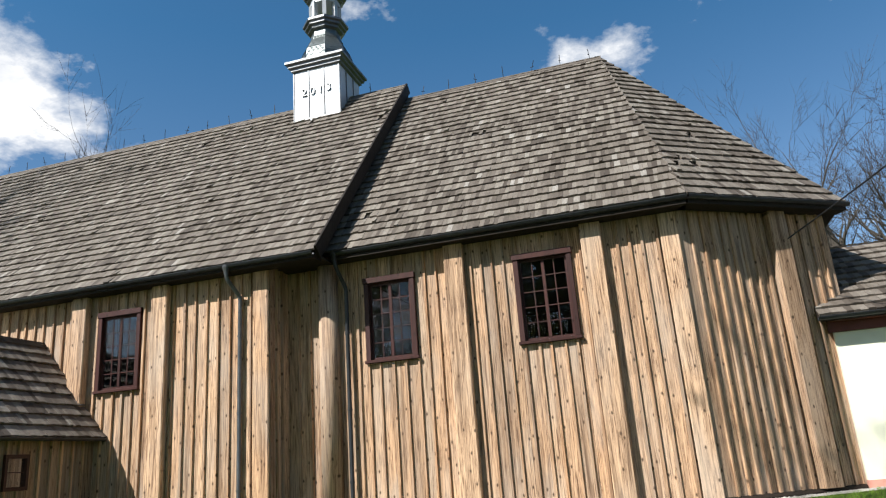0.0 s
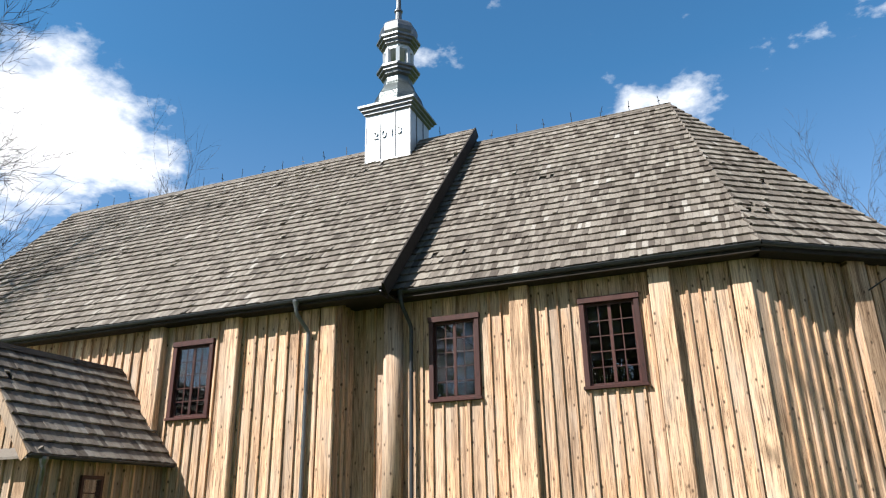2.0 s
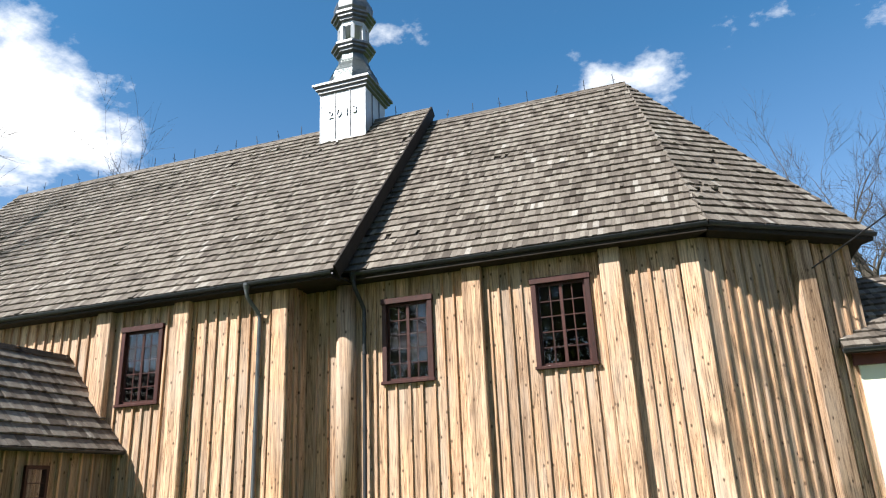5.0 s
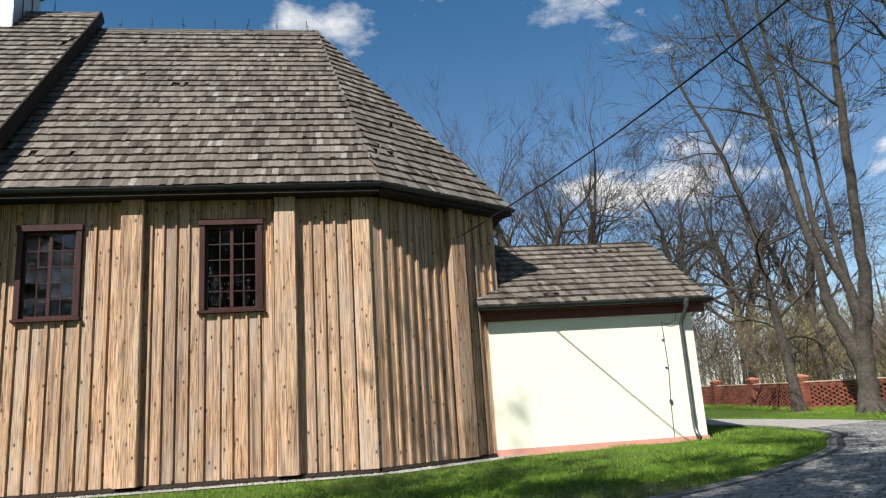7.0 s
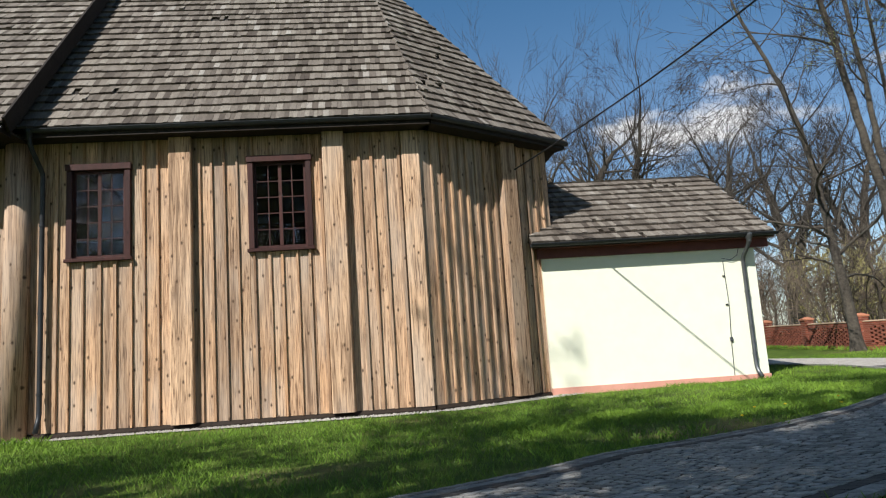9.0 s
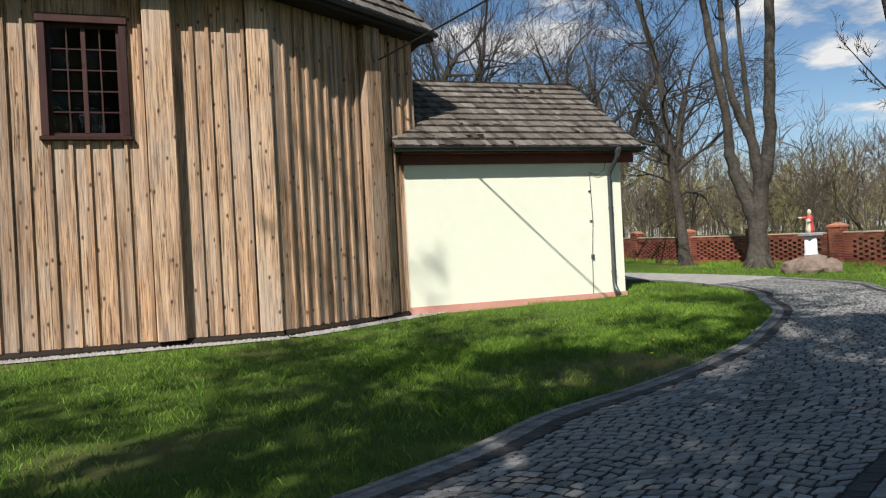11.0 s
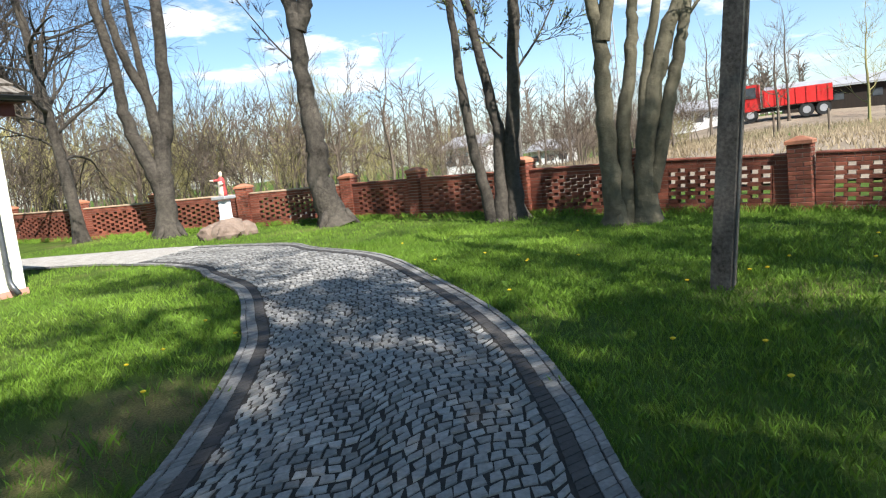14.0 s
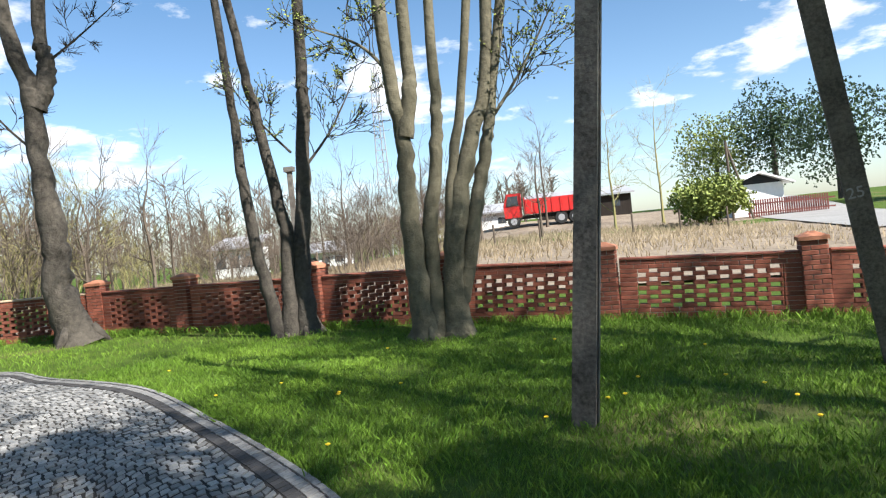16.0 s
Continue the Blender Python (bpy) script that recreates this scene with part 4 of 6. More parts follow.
# ---- porch: gable, door, window ----
def porch_details():
    gab = thing("porch_gable", "grey boarded gable with pale bargeboards", "gable", at=(0, PYF, 0))
    L, R = PX0 - 0.1, PX1 + 0.1
    n = 15
    rr = random.Random(5)
    k = (PRZ - 2.5) / (R - PRX)
    for i in range(n):
        x0, x1 = L + (R - L) * i / n, L + (R - L) * (i + 1) / n
        t0, t1 = (PRZ - 0.12 - k * abs(x - PRX) for x in (x0, x1))
        pts = [(x0 + 0.004, 0, 2.44), (x1 - 0.004, 0, 2.44), (x1 - 0.004, 0, max(t1, 2.45)), (x0 + 0.004, 0, max(t0, 2.45))]
        if x0 < PRX < x1:
            pts.insert(3, (PRX, 0, PRZ - 0.12))
        part("board", Mesh().prism(pts, (0, 0.03, 0)), PORCH_WOOD, gab, at=(0, rr.uniform(-0.004, 0.004), 0))
        if i:
            part("batten", Mesh().box(-0.03, 0.03, -0.03, -0.006, 2.44, max(PRZ - 0.14 - k * abs(x0 - PRX), 2.46)), PORCH_WOOD, gab, at=(x0, 0, 0))
    for s in (-1, 1):
        ex = -5.64 if s > 0 else -9.96
        p0, p1 = Vector((ex, -0.37, 2.33)), Vector((PRX, -0.37, PRZ + 0.02))
        d = (p1 - p0).normalized()
        up = Vector((0, 0, 1)) - d * d.z
        up.normalize()
        part("bargeboard", Mesh().prism([p0 + up * 0.02, p1 + up * 0.02, p1 - up * 0.2, p0 - up * 0.2], (0, 0.045, 0)), PORCH_WOOD, gab)
    part("pent_roof", Mesh().prism([(-9.95, -0.36, 2.3), (-9.95, 0.0, 2.52), (-9.95, 0.0, 2.4), (-9.95, -0.36, 2.25)], (4.3, 0, 0)), SHINGLE, gab)
    part("ridge_board", Mesh().prism([(PRX - 0.14, -0.38, PRZ - 0.06), (PRX, -0.38, PRZ + 0.1), (PRX + 0.14, -0.38, PRZ - 0.06), (PRX, -0.38, PRZ)], (0, 4.25, 0)), DARK_WOOD, gab)
    d = thing("door_1", "closed oxblood plank double door of the porch", "door", at=((-8.5 - 7.15) / 2, PYF, -0.2), kind="structure")
    for s in (-1, 1):
        leaf = part("door_leaf", Mesh().box(-0.3, 0.3, 0.02, 0.06, 0, 2.2), DOOR_RED, d, at=(s * 0.318, 0, 0))
        for i in range(4):
            part("plank", Mesh().box(-0.072, 0.072, -0.005, 0.018, 0.01, 2.19, c=0.006), DOOR_RED, leaf, at=(-0.225 + i * 0.15, 0, 0))
    part("door_frame", Mesh().box(-0.69, -0.63, -0.03, 0.1, 0, 2.26).box(0.63, 0.69, -0.03, 0.1, 0, 2.26).box(-0.69, 0.69, -0.034, 0.1, 2.2, 2.27), DOOR_RED, d)
    part("door_handle", Mesh().box(0.03, 0.06, -0.02, -0.005, 1.0, 1.2).tube([(0.045, -0.02, 1.12), (0.045, -0.06, 1.12), (0.14, -0.06, 1.12)], 0.009, 6), IRON, d, "black iron handle")
    w = thing("window_5", "tiny dark red casement in the porch side", "window", at=(PX1, -3.1, 1.25), kind="structure")
    fr = Mesh().box(-0.05, 0.08, -0.31, -0.24, 0, 0.75).box(-0.05, 0.08, 0.24, 0.31, 0, 0.75).box(-0.05, 0.08, -0.238, 0.238, 0, 0.08).box(-0.05, 0.08, -0.238, 0.238, 0.67, 0.75).box(0, 0.03, -0.238, 0.238, 0.37, 0.39)
    part("window_frame", fr, FRAME_RED, w)
    for z in (0.082, 0.392):
        part("pane", Mesh().box(0.01, 0.015, -0.238, 0.238, z, z + 0.27), GLASS, w)
    step = thing("porch_step", "worn dark kerb beams at the porch foot", "step", at=(0, 0, -0.3))
    for x0, x1, y0, y1 in ((PX0 - 0.05, -8.55, PYF - 0.15, PYF + 0.05), (-7.1, PX1 + 0.06, PYF - 0.15, PYF + 0.05), (PX1 - 0.02, PX1 + 0.06, PYF + 0.06, YN - 0.1)):
        part("kerb_beam", Mesh().box(x0, x1, y0, y1, 0, 0.16, c=0.015), DARK_WOOD, step)
    # threshold slab
    thing("grating", "dark iron boot grating before the door", "grating", at=(-7.6, PYF - 0.75, ground_z(-7.6, -5.5) + 0.03), mesh=Mesh().box(-0.4, 0.4, -0.22, 0.22, 0, 0.02), mat=IRON)


porch_details()

# annex: conduit, cable bracket
cond = thing("conduit", "thin grey conduit with a junction box on the wall", "conduit", at=(15.8, AY0, 0))
part("pipe", Mesh().tube([(0.02, -0.02, 2.98), (0.05, -0.02, 1.9), (-0.01, -0.02, 1.0), (-0.03, -0.02, 0.1)], 0.009, 6), ZINC, cond)
part("junction_box", Mesh().box(-0.035, 0.035, -0.05, -0.002, 1.02, 1.12, c=0.006), ZINC, cond)
for z in (2.6, 1.9):
    part("clip", Mesh().box(-0.03, 0.03, -0.03, -0.002, z, z + 0.03), ZINC_DARK, cond)
part("loop", Mesh().tube([(0, -0.03, 3.05), (0.2, -0.06, 3.0), (0.36, -0.1, 3.1), (0.4, -0.15, 3.3)], 0.008, 5), ZINC_DARK, cond)


# ---- utility pole with strut, overhead line ----
def concrete_pole(p0, p1, w0, w1, name, label, holes=8, number=""):
    p0, p1 = Vector(p0), Vector(p1)
    ob = thing(name, label, "utility pole", at=p0)
    d = p1 - p0
    L = d.length
    q = Vector((0, 0, 1)).rotation_difference(d.normalized())
    ob.rotation_mode = "QUATERNION"
    ob.rotation_quaternion = q @ Euler((0, 0, radians(-110))).to_quaternion()
    me = Mesh()

    def taper(x0, x1, y0, y1, z0, z1):
        k0, k1 = 1 + (w1 / w0 - 1) * z0 / L, 1 + (w1 / w0 - 1) * z1 / L
        v = [(x * k, y * k, z) for z, k in ((z0, k0), (z1, k1)) for x, y in ((x0, y0), (x1, y0), (x1, y1), (x0, y1))]
        me.add(v, [(3, 2, 1, 0), (4, 5, 6, 7), (0, 1, 5, 4), (1, 2, 6, 5), (2, 3, 7, 6), (3, 0, 4, 7)])
    h = w0 / 2
    # H section: two flanges and a web pierced by slots
    taper(-h, h, -h * 0.8, -h * 0.32, -0.5, L)
    taper(-h, h, h * 0.32, h * 0.8, -0.5, L)
    z = -0.5
    step = (L - 1.5) / holes
    for i in range(holes):
        a, b = 1.5 + i * step, 1.5 + i * step + step * 0.45
        taper(-h * 0.5, h * 0.5, -h * 0.318, h * 0.318, z, a)
        z = b
    taper(-h * 0.5, h * 0.5, -h * 0.318, h * 0.318, z, L)
    part("shaft", me, CONCRETE, ob)
    if number:
        cu = bpy.data.curves.new("number", "FONT")
        cu.body, cu.size, cu.extrude = number, 0.17, 0.002
        tmp = new("number", cu)
        bpy.context.view_layer.update()
        md = bpy.data.meshes.new_from_object(tmp.evaluated_get(bpy.context.evaluated_depsgraph_get()))
        bpy.data.objects.remove(tmp)
        md.materials.clear()
        md.materials.append(SHEET_GREY)
        part("number", md, None, ob, "faint painted number", at=(-0.1, -h * 0.8 - 0.004, 2.05), turn=(radians(90), 0, 0))
    return ob


pole = concrete_pole((16.0, -10.13, -0.05), (15.85, -11.0, 8.6), 0.215, 0.18, "utility_pole", "dark concrete H-section pole with slots and an earth wire")
part("earth_wire", Mesh().tube([(0.12, -0.03, 0.0), (0.118, -0.03, 1.4), (0.115, -0.03, 2.2)], 0.014, 6), ZINC, pole, "pale earthing conduit")
concrete_pole((17.8, -13.73, -0.15), (15.72, -11.6, 8.1), 0.24, 0.19, "pole_strut", "leaning concrete strut of the pole with a painted number", number="25")
line = thing("overhead_cable", "black service cable from the pole to the chancel eave", "cable", at=(0, 0, 0))
a, b = Vector((10.68, 1.34, 5.4)), Vector((15.72, -10.9, 7.6))
part("wire", Mesh().tube([a.lerp(b, i / 14) - Vector((0, 0, 0.35 * math.sin(math.pi * i / 14))) for i in range(15)], 0.018, 6), IRON, line)
part("wall_hook", Mesh().tube([(10.6, 1.46, 5.36), (10.64, 1.4, 5.33), (10.68, 1.34, 5.4)], 0.02, 6), IRON, line)


# ---- cobbled drive ----
def curve(pts, n):
    """n points at even steps along a smooth line through pts."""
    P = [Vector((*p, 0)) for p in pts]
    P = [P[0] * 2 - P[1]] + P + [P[-1] * 2 - P[-2]]
    fine = []
    for i in range(1, len(P) - 2):
        a, b, c, d = P[i - 1:i + 3]
        for k in range(24):
            t = k / 24
            fine.append(0.5 * ((2 * b) + (c - a) * t + (2 * a - 5 * b + 4 * c - d) * t * t + (3 * b - a - 3 * c + d) * t ** 3))
    fine.append(P[-2])
    run = [0.0]
    for p, q in zip(fine, fine[1:]):
        run.append(run[-1] + (q - p).length)
    out, k = [], 0
    for i in range(n):
        s = run[-1] * i / (n - 1)
        while k < len(run) - 2 and run[k + 1] < s:
            k += 1
        f = (s - run[k]) / max(1e-9, run[k + 1] - run[k])
        out.append(fine[k].lerp(fine[k + 1], f))
    return out, run[-1]


INNER = [(-16, -10.8), (-8, -11.4), (-2.8, -11.4), (0, -11.2), (2.0, -11.0), (4.8, -10.2), (7.0, -9.2), (8.7, -8.4), (9.7, -7.75), (11.15, -7.1), (13.25, -5.9), (14.4, -5.0), (15.5, -4.1), (16.4, -3.2), (17.5, -1.7), (18.25, -0.8), (19.0, 0.9), (19.35, 3.2), (19.1, 5.4), (18.4, 8.5)]
OUTER = [(-16, -13.8), (-8, -14.4), (-2.5, -14.3), (1.5, -14.0), (4.5, -13.2), (7.0, -12.3), (9.0, -11.2), (11.0, -10.05), (12.5, -9.36), (14.4, -8.25), (16.75, -6.4), (18.9, -4.45), (20.3, -2.2), (21.35, -0.6), (21.6, 2.5), (21.1, 6.0), (20.3, 9.5)]


def inside_path(x, y):
    return point_in(x, y, PATH_POLY)


def point_in(x, y, poly):
    c = False
    j = len(poly) - 1
    for i in range(len(poly)):
        xi, yi = poly[i]
        xj, yj = poly[j]
        if (yi > y) != (yj > y) and x < (xj - xi) * (y - yi) / (yj - yi) + xi:
            c = not c
        j = i
    return c


pin, Lin = curve(INNER, 560)
pout, Lout = curve(OUTER, 560)
PATH_POLY = [(p.x, p.y) for p in pin[::6]] + [(p.x, p.y) for p in reversed(pout[::6])]


def build_path():
    rng = random.Random(12)
    bed = Mesh()
    cols = 10
    for i in range(0, 560):
        for c in range(cols + 1):
            p = pin[i].lerp(pout[i], c / cols)
            bed.v.append((p.x, p.y, ground_z(p.x, p.y) + 0.047))
    bed.f = [(i * (cols + 1) + c, (i + 1) * (cols + 1) + c, (i + 1) * (cols + 1) + c + 1, i * (cols + 1) + c + 1) for i in range(559) for c in range(cols)]
    road = thing("road", "curving drive of grey granite setts with a dark border strip", "drive", kind="structure", mesh=bed, mat=JOINT)
    stones, darks, kerbs, picked = Mesh(), Mesh(), Mesh(), []

    def stone(me, q, h, cut):
        """A sett from its four ground corners, its top drawn in by cut."""
        c = (q[0] + q[1] + q[2] + q[3]) / 4
        z = ground_z(c.x, c.y) + 0.02
        v = [Vector((p.x, p.y, z)) for p in q]
        tilt = [rng.uniform(-0.003, 0.003) for _ in q]
        lo = [c + (p - c) * 0.97 for p in q]
        t = [c + (p - c) * (1 - cut) for p in q]
        v = [Vector((p.x, p.y, z)) for p in lo] + [Vector((p.x, p.y, z + h * 0.62)) for p in lo] + [Vector((p.x, p.y, z + h + e)) for p, e in zip(t, tilt)]
        me.add(v, [(8, 9, 10, 11), (4, 5, 9, 8), (5, 6, 10, 9), (6, 7, 11, 10), (7, 4, 8, 11), (0, 1, 5, 4), (1, 2, 6, 5), (2, 3, 7, 6), (3, 0, 4, 7)])
    # rows across: borders at fixed widths, setts between
    for i in range(559):
        a0, a1, b0, b1 = pin[i], pin[i + 1], pout[i], pout[i + 1]
        W = (b0 - a0).length
        d0, d1 = (b0 - a0).normalized(), (b1 - a1).normalized()
        for side in (0, 1):
            for lo, hi, me in ((0.0, 0.07, kerbs), (0.075, 0.2, kerbs), (0.205, 0.335, darks)):
                if side:
                    q = [b0 - d0 * hi, b0 - d0 * lo, b1 - d1 * lo, b1 - d1 * hi]
                else:
                    q = [a0 + d0 * lo, a0 + d0 * hi, a1 + d1 * hi, a1 + d1 * lo]
                stone(me, [p + Vector((rng.uniform(-.004, .004), rng.uniform(-.004, .004), 0)) for p in q], 0.033 if lo else 0.042, 0.07)
    # the field of setts, laid in shallow arcs
    n_across = 22
    rowlen = 0.115
    total = int((Lin + Lout) / 2 / rowlen)

    def at(u, v):
        """u along (0..1), v across in metres from the inner border."""
        f = min(max(u, 0), 1) * 558.999
        i = int(f)
        a, b = pin[i].lerp(pin[i + 1], f - i), pout[i].lerp(pout[i + 1], f - i)
        W = (b - a).length
        return a + (b - a).normalized() * (0.345 + (W - 0.69) * v)
    for r in range(total):
        mid = at(r / total, 0.5)
        if mid.y > 3.2 and mid.x > 17:
            break
        for c in range(n_across):
            off = (0.5 if r % 2 else 0.0) + 0.25 * math.sin(r * 1.7)
            v0, v1 = max(0.0, (c - off) / n_across), min(1.0, (c + 1 - off) / n_across if c < n_across - 1 else 1.0)
            if v1 - v0 < 0.015:
                continue
            g = [rng.uniform(-0.13, 0.13) for _ in range(8)]
            e = 1 / n_across

            def arc(v):
                return 1.5 * abs(math.sin(v * math.pi * 2.0 + 0.4)) + 0.3 * math.sin(r * 0.21 + v * 9)
            w0, w1 = v0 + (v1 - v0) * 0.09, v1 - (v1 - v0) * 0.09
            q = [at((r + 0.09 + g[0] + arc(w0)) / total, w0 + g[4] * e), at((r + 0.09 + g[1] + arc(w1)) / total, w1 + g[5] * e), at((r + 0.91 + g[2] + arc(w1)) / total, w1 + g[6] * e), at((r + 0.91 + g[3] + arc(w0)) / total, w0 + g[7] * e)]
            h = 0.034 + rng.uniform(-0.002, 0.004)
            if 9.6 < mid.x < 11.3 and len(picked) < 300:
                me = Mesh()
                stone(me, q, h, 0.07)
                picked.append(me)
            else:
                stone(stones, q, h, 0.07)
    tagged(part("setts", stones, COBBLE, road), kind="stuff")
    tagged(part("dark_setts", darks, DARK_SETT, road), kind="stuff")
    tagged(part("kerb_setts", kerbs, KERB, road), kind="stuff")
    for me in picked:
        part("sett", me, COBBLE, road)
    sand = Mesh()
    k0 = next(i for i in range(559) if pin[i].y > 1.6 and pin[i].x > 15)
    for i in range(k0, 560):
        a, b = pin[i], pout[i]
        for c in range(5):
            p = a.lerp(b, c / 4)
            sand.v.append((p.x, p.y, ground_z(p.x, p.y) + (0.03 if i < k0 + 2 else 0.062)))
    n = 560 - k0
    sand.f = [(i * 5 + c, (i + 1) * 5 + c, (i + 1) * 5 + c + 1, i * 5 + c + 1) for i in range(n - 1) for c in range(4)]
    thing("pavement", "pale sandy gravel turning area behind the annex", "gravel", kind="structure", mesh=sand, mat=GRAVEL)
    # gravel walk from the drive to the porch door
    walkway = Mesh()
    A = [(-8.9, -5.0), (-9.6, -6.6), (-11.5, -8.8), (-15, -10.9)]
    B = [(-6.6, -5.0), (-6.3, -6.8), (-6.6, -9.5), (-6.2, -11.45)]
    ca, _ = curve(A, 14)
    cb, _ = curve(B, 14)
    for a, b in zip(ca, cb):
        for c in range(5):
            p = a.lerp(b, c / 4)
            walkway.v.append((p.x, p.y, ground_z(p.x, p.y) + 0.018))
    walkway.f = [(i * 5 + c, i * 5 + c + 1, (i + 1) * 5 + c + 1, (i + 1) * 5 + c) for i in range(13) for c in range(4)]
    thing("pavement", "pale gravel walk leading to the porch door", "gravel", kind="structure", mesh=walkway, mat=GRAVEL)
    west = Mesh()
    for i, x in enumerate([-16.5 - 3 * k for k in range(14)]):
        for y in (-6.2 + 0.1 * i, -3.2 + 0.25 * i):
            west.v.append((x, y, ground_z(x, y) + 0.02))
    west.f = [(2 * i, 2 * i + 1, 2 * i + 3, 2 * i + 2) for i in range(13)]
    thing("pavement", "pale paved forecourt before the gate", "pavement", kind="structure", mesh=west, mat=ROAD)


# ---- brick fence ----
PIERS = [(20.8, -17.8), (21.55, -14.48), (22.3, -11.28), (23.0, -8.44), (24.05, -5.62), (25.4, -2.2), (26.45, 0.55), (25.85, 3.95), (25.4, 7.0), (25.1, 10.2), (25.6, 14.4), (26.2, 18.8), (27.0, 24.0)]


def build_fence():
    rng = random.Random(9)
    unit = {}

    def brick_data(l, w, h, mat=None):
        key = (round(l, 3), round(w, 3), round(h, 3))
        if key not in unit:
            unit[key] = Mesh().box(-l / 2, l / 2, -w / 2, w / 2, 0, h, c=0.006).data("brick", BRICK)
        return unit[key]
    for k, (x, y) in enumerate(PIERS):
        z = ground_z(x, y) - 0.05
        nx, ny = PIERS[min(k + 1, len(PIERS) - 1)]
        px, py = PIERS[max(k - 1, 0)]
        a = math.atan2(ny - py, nx - px)
        near = k in (1, 2)
        ob = thing("brick_pier", "red brick fence pier with a terracotta cap", "pier", at=(x, y, z), group="fence piers")
        ob.rotation_euler = (0, 0, a)
        part("mortar_core", Mesh().box(-0.185, 0.185, -0.185, 0.185, 0, 1.275), MORTAR, ob)
        rest = Mesh()
        for r in range(16):
            zz = 0.01 + r * 0.079
            long_b, short_b = 0.254, 0.125
            for s in range(4):
                m = Matrix.Rotation(s * math.pi / 2 + (math.pi / 2 if r % 2 else 0) * 0, 4, "Z")
                flip = 1 if (r + s) % 2 else -1
                for l, u in ((long_b, -flip * 0.07), (short_b, flip * 0.128)):
                    wob = rng.uniform(-0.003, 0.003)
                    if near:
                        o = part("brick", brick_data(l - 0.006, 0.05, 0.067), None, ob, at=m @ Vector((u, -0.175 + wob, zz)), turn=(0, 0, s * math.pi / 2))
                    else:
                        rest.box(u - l / 2 + 0.003, u + l / 2 - 0.003, -0.2 + wob, -0.15, zz, zz + 0.067, m)
        if not near:
            tagged(part("bricks", rest, BRICK, ob), kind="stuff")
        part("cap", Mesh().lathe([(0.32, 1.27), (0.32, 1.33), (0.06, 1.41)], 4, 0.5), CAPPING, ob, "pyramidal terracotta cap")
    count = 0
    for k in range(len(PIERS) - 1):
        p, q = Vector((*PIERS[k], 0)), Vector((*PIERS[k + 1], 0))
        d = q - p
        L = d.length - 0.4
        a = math.atan2(d.y, d.x)
        o = p + d.normalized() * 0.2
        z0, z1 = ground_z(p.x, p.y) - 0.05, ground_z(q.x, q.y) - 0.05
        ob = thing("brick_fence", "openwork red brick fence panel between piers", "fence", at=(o.x, o.y, z0), group="fence panels")
        ob.rotation_euler = (0, -math.atan2(z1 - z0, L), a)
        rest = Mesh()
        near = k == 1
        side = 0.3                       # solid brickwork beside each pier
        n = max(3, round((L - 2 * side) / 0.36))
        mod = (L - 2 * side) / n         # one brick and one opening
        course = 0.076
        for r in range(14):
            zz = 0.01 + r * course
            off = 0.5 * mod if r % 2 else 0.0
            if r < 3 or r > 11:
                m = round(L / 0.25)
                runs = [(max(0, (i - 0.5 * (r % 2)) * L / m) + 0.004, min(L, (i + 1 - 0.5 * (r % 2)) * L / m) - 0.004) for i in range(m + r % 2)]
            else:
                # openwork: bricks set apart, each over an opening of the course below
                runs = [(0.0, side - 0.006), (L - side + 0.006, L)]
                runs += [(side + i * mod + off + 0.008, side + i * mod + off + mod * 0.64) for i in range(n if not r % 2 else n - 1)]
                if r % 2:
                    runs += [(side + 0.004, side + mod * 0.1), (side + (n - 0.5) * mod + 0.004, side + n * mod - 0.008)]
            for l0, l1 in runs:
                if l1 - l0 < 0.03:
                    continue
                y = rng.uniform(-0.003, 0.003)
                if near and count < 300:
                    count += 1
                    part("brick", brick_data(round(l1 - l0, 2), 0.18, 0.067), None, ob, at=((l0 + l1) / 2, y, zz))
                else:
                    rest.box(l0, l1, -0.09 + y, 0.09 + y, zz, zz + 0.067)
        tagged(part("bricks", rest, BRICK, ob), kind="stuff")
        mo = Mesh()
        mo.box(0, L, -0.08, 0.08, 0, 3 * course).box(0, L, -0.08, 0.08, 12 * course, 14 * course + 0.008)
        for x0, x1 in ((0, side - 0.01), (L - side + 0.01, L)):
            mo.box(x0, x1, -0.08, 0.08, 3 * course + 0.002, 12 * course - 0.002)
        part("mortar_bed", mo, MORTAR, ob)
        part("coping", Mesh().prism([(0, -0.11, 1.077), (0, 0.11, 1.077), (0, 0.11, 1.1), (0, 0, 1.12), (0, -0.11, 1.1)], (L, 0, 0)), COPING if k > 5 else BRICK, ob, "sloped clay coping")


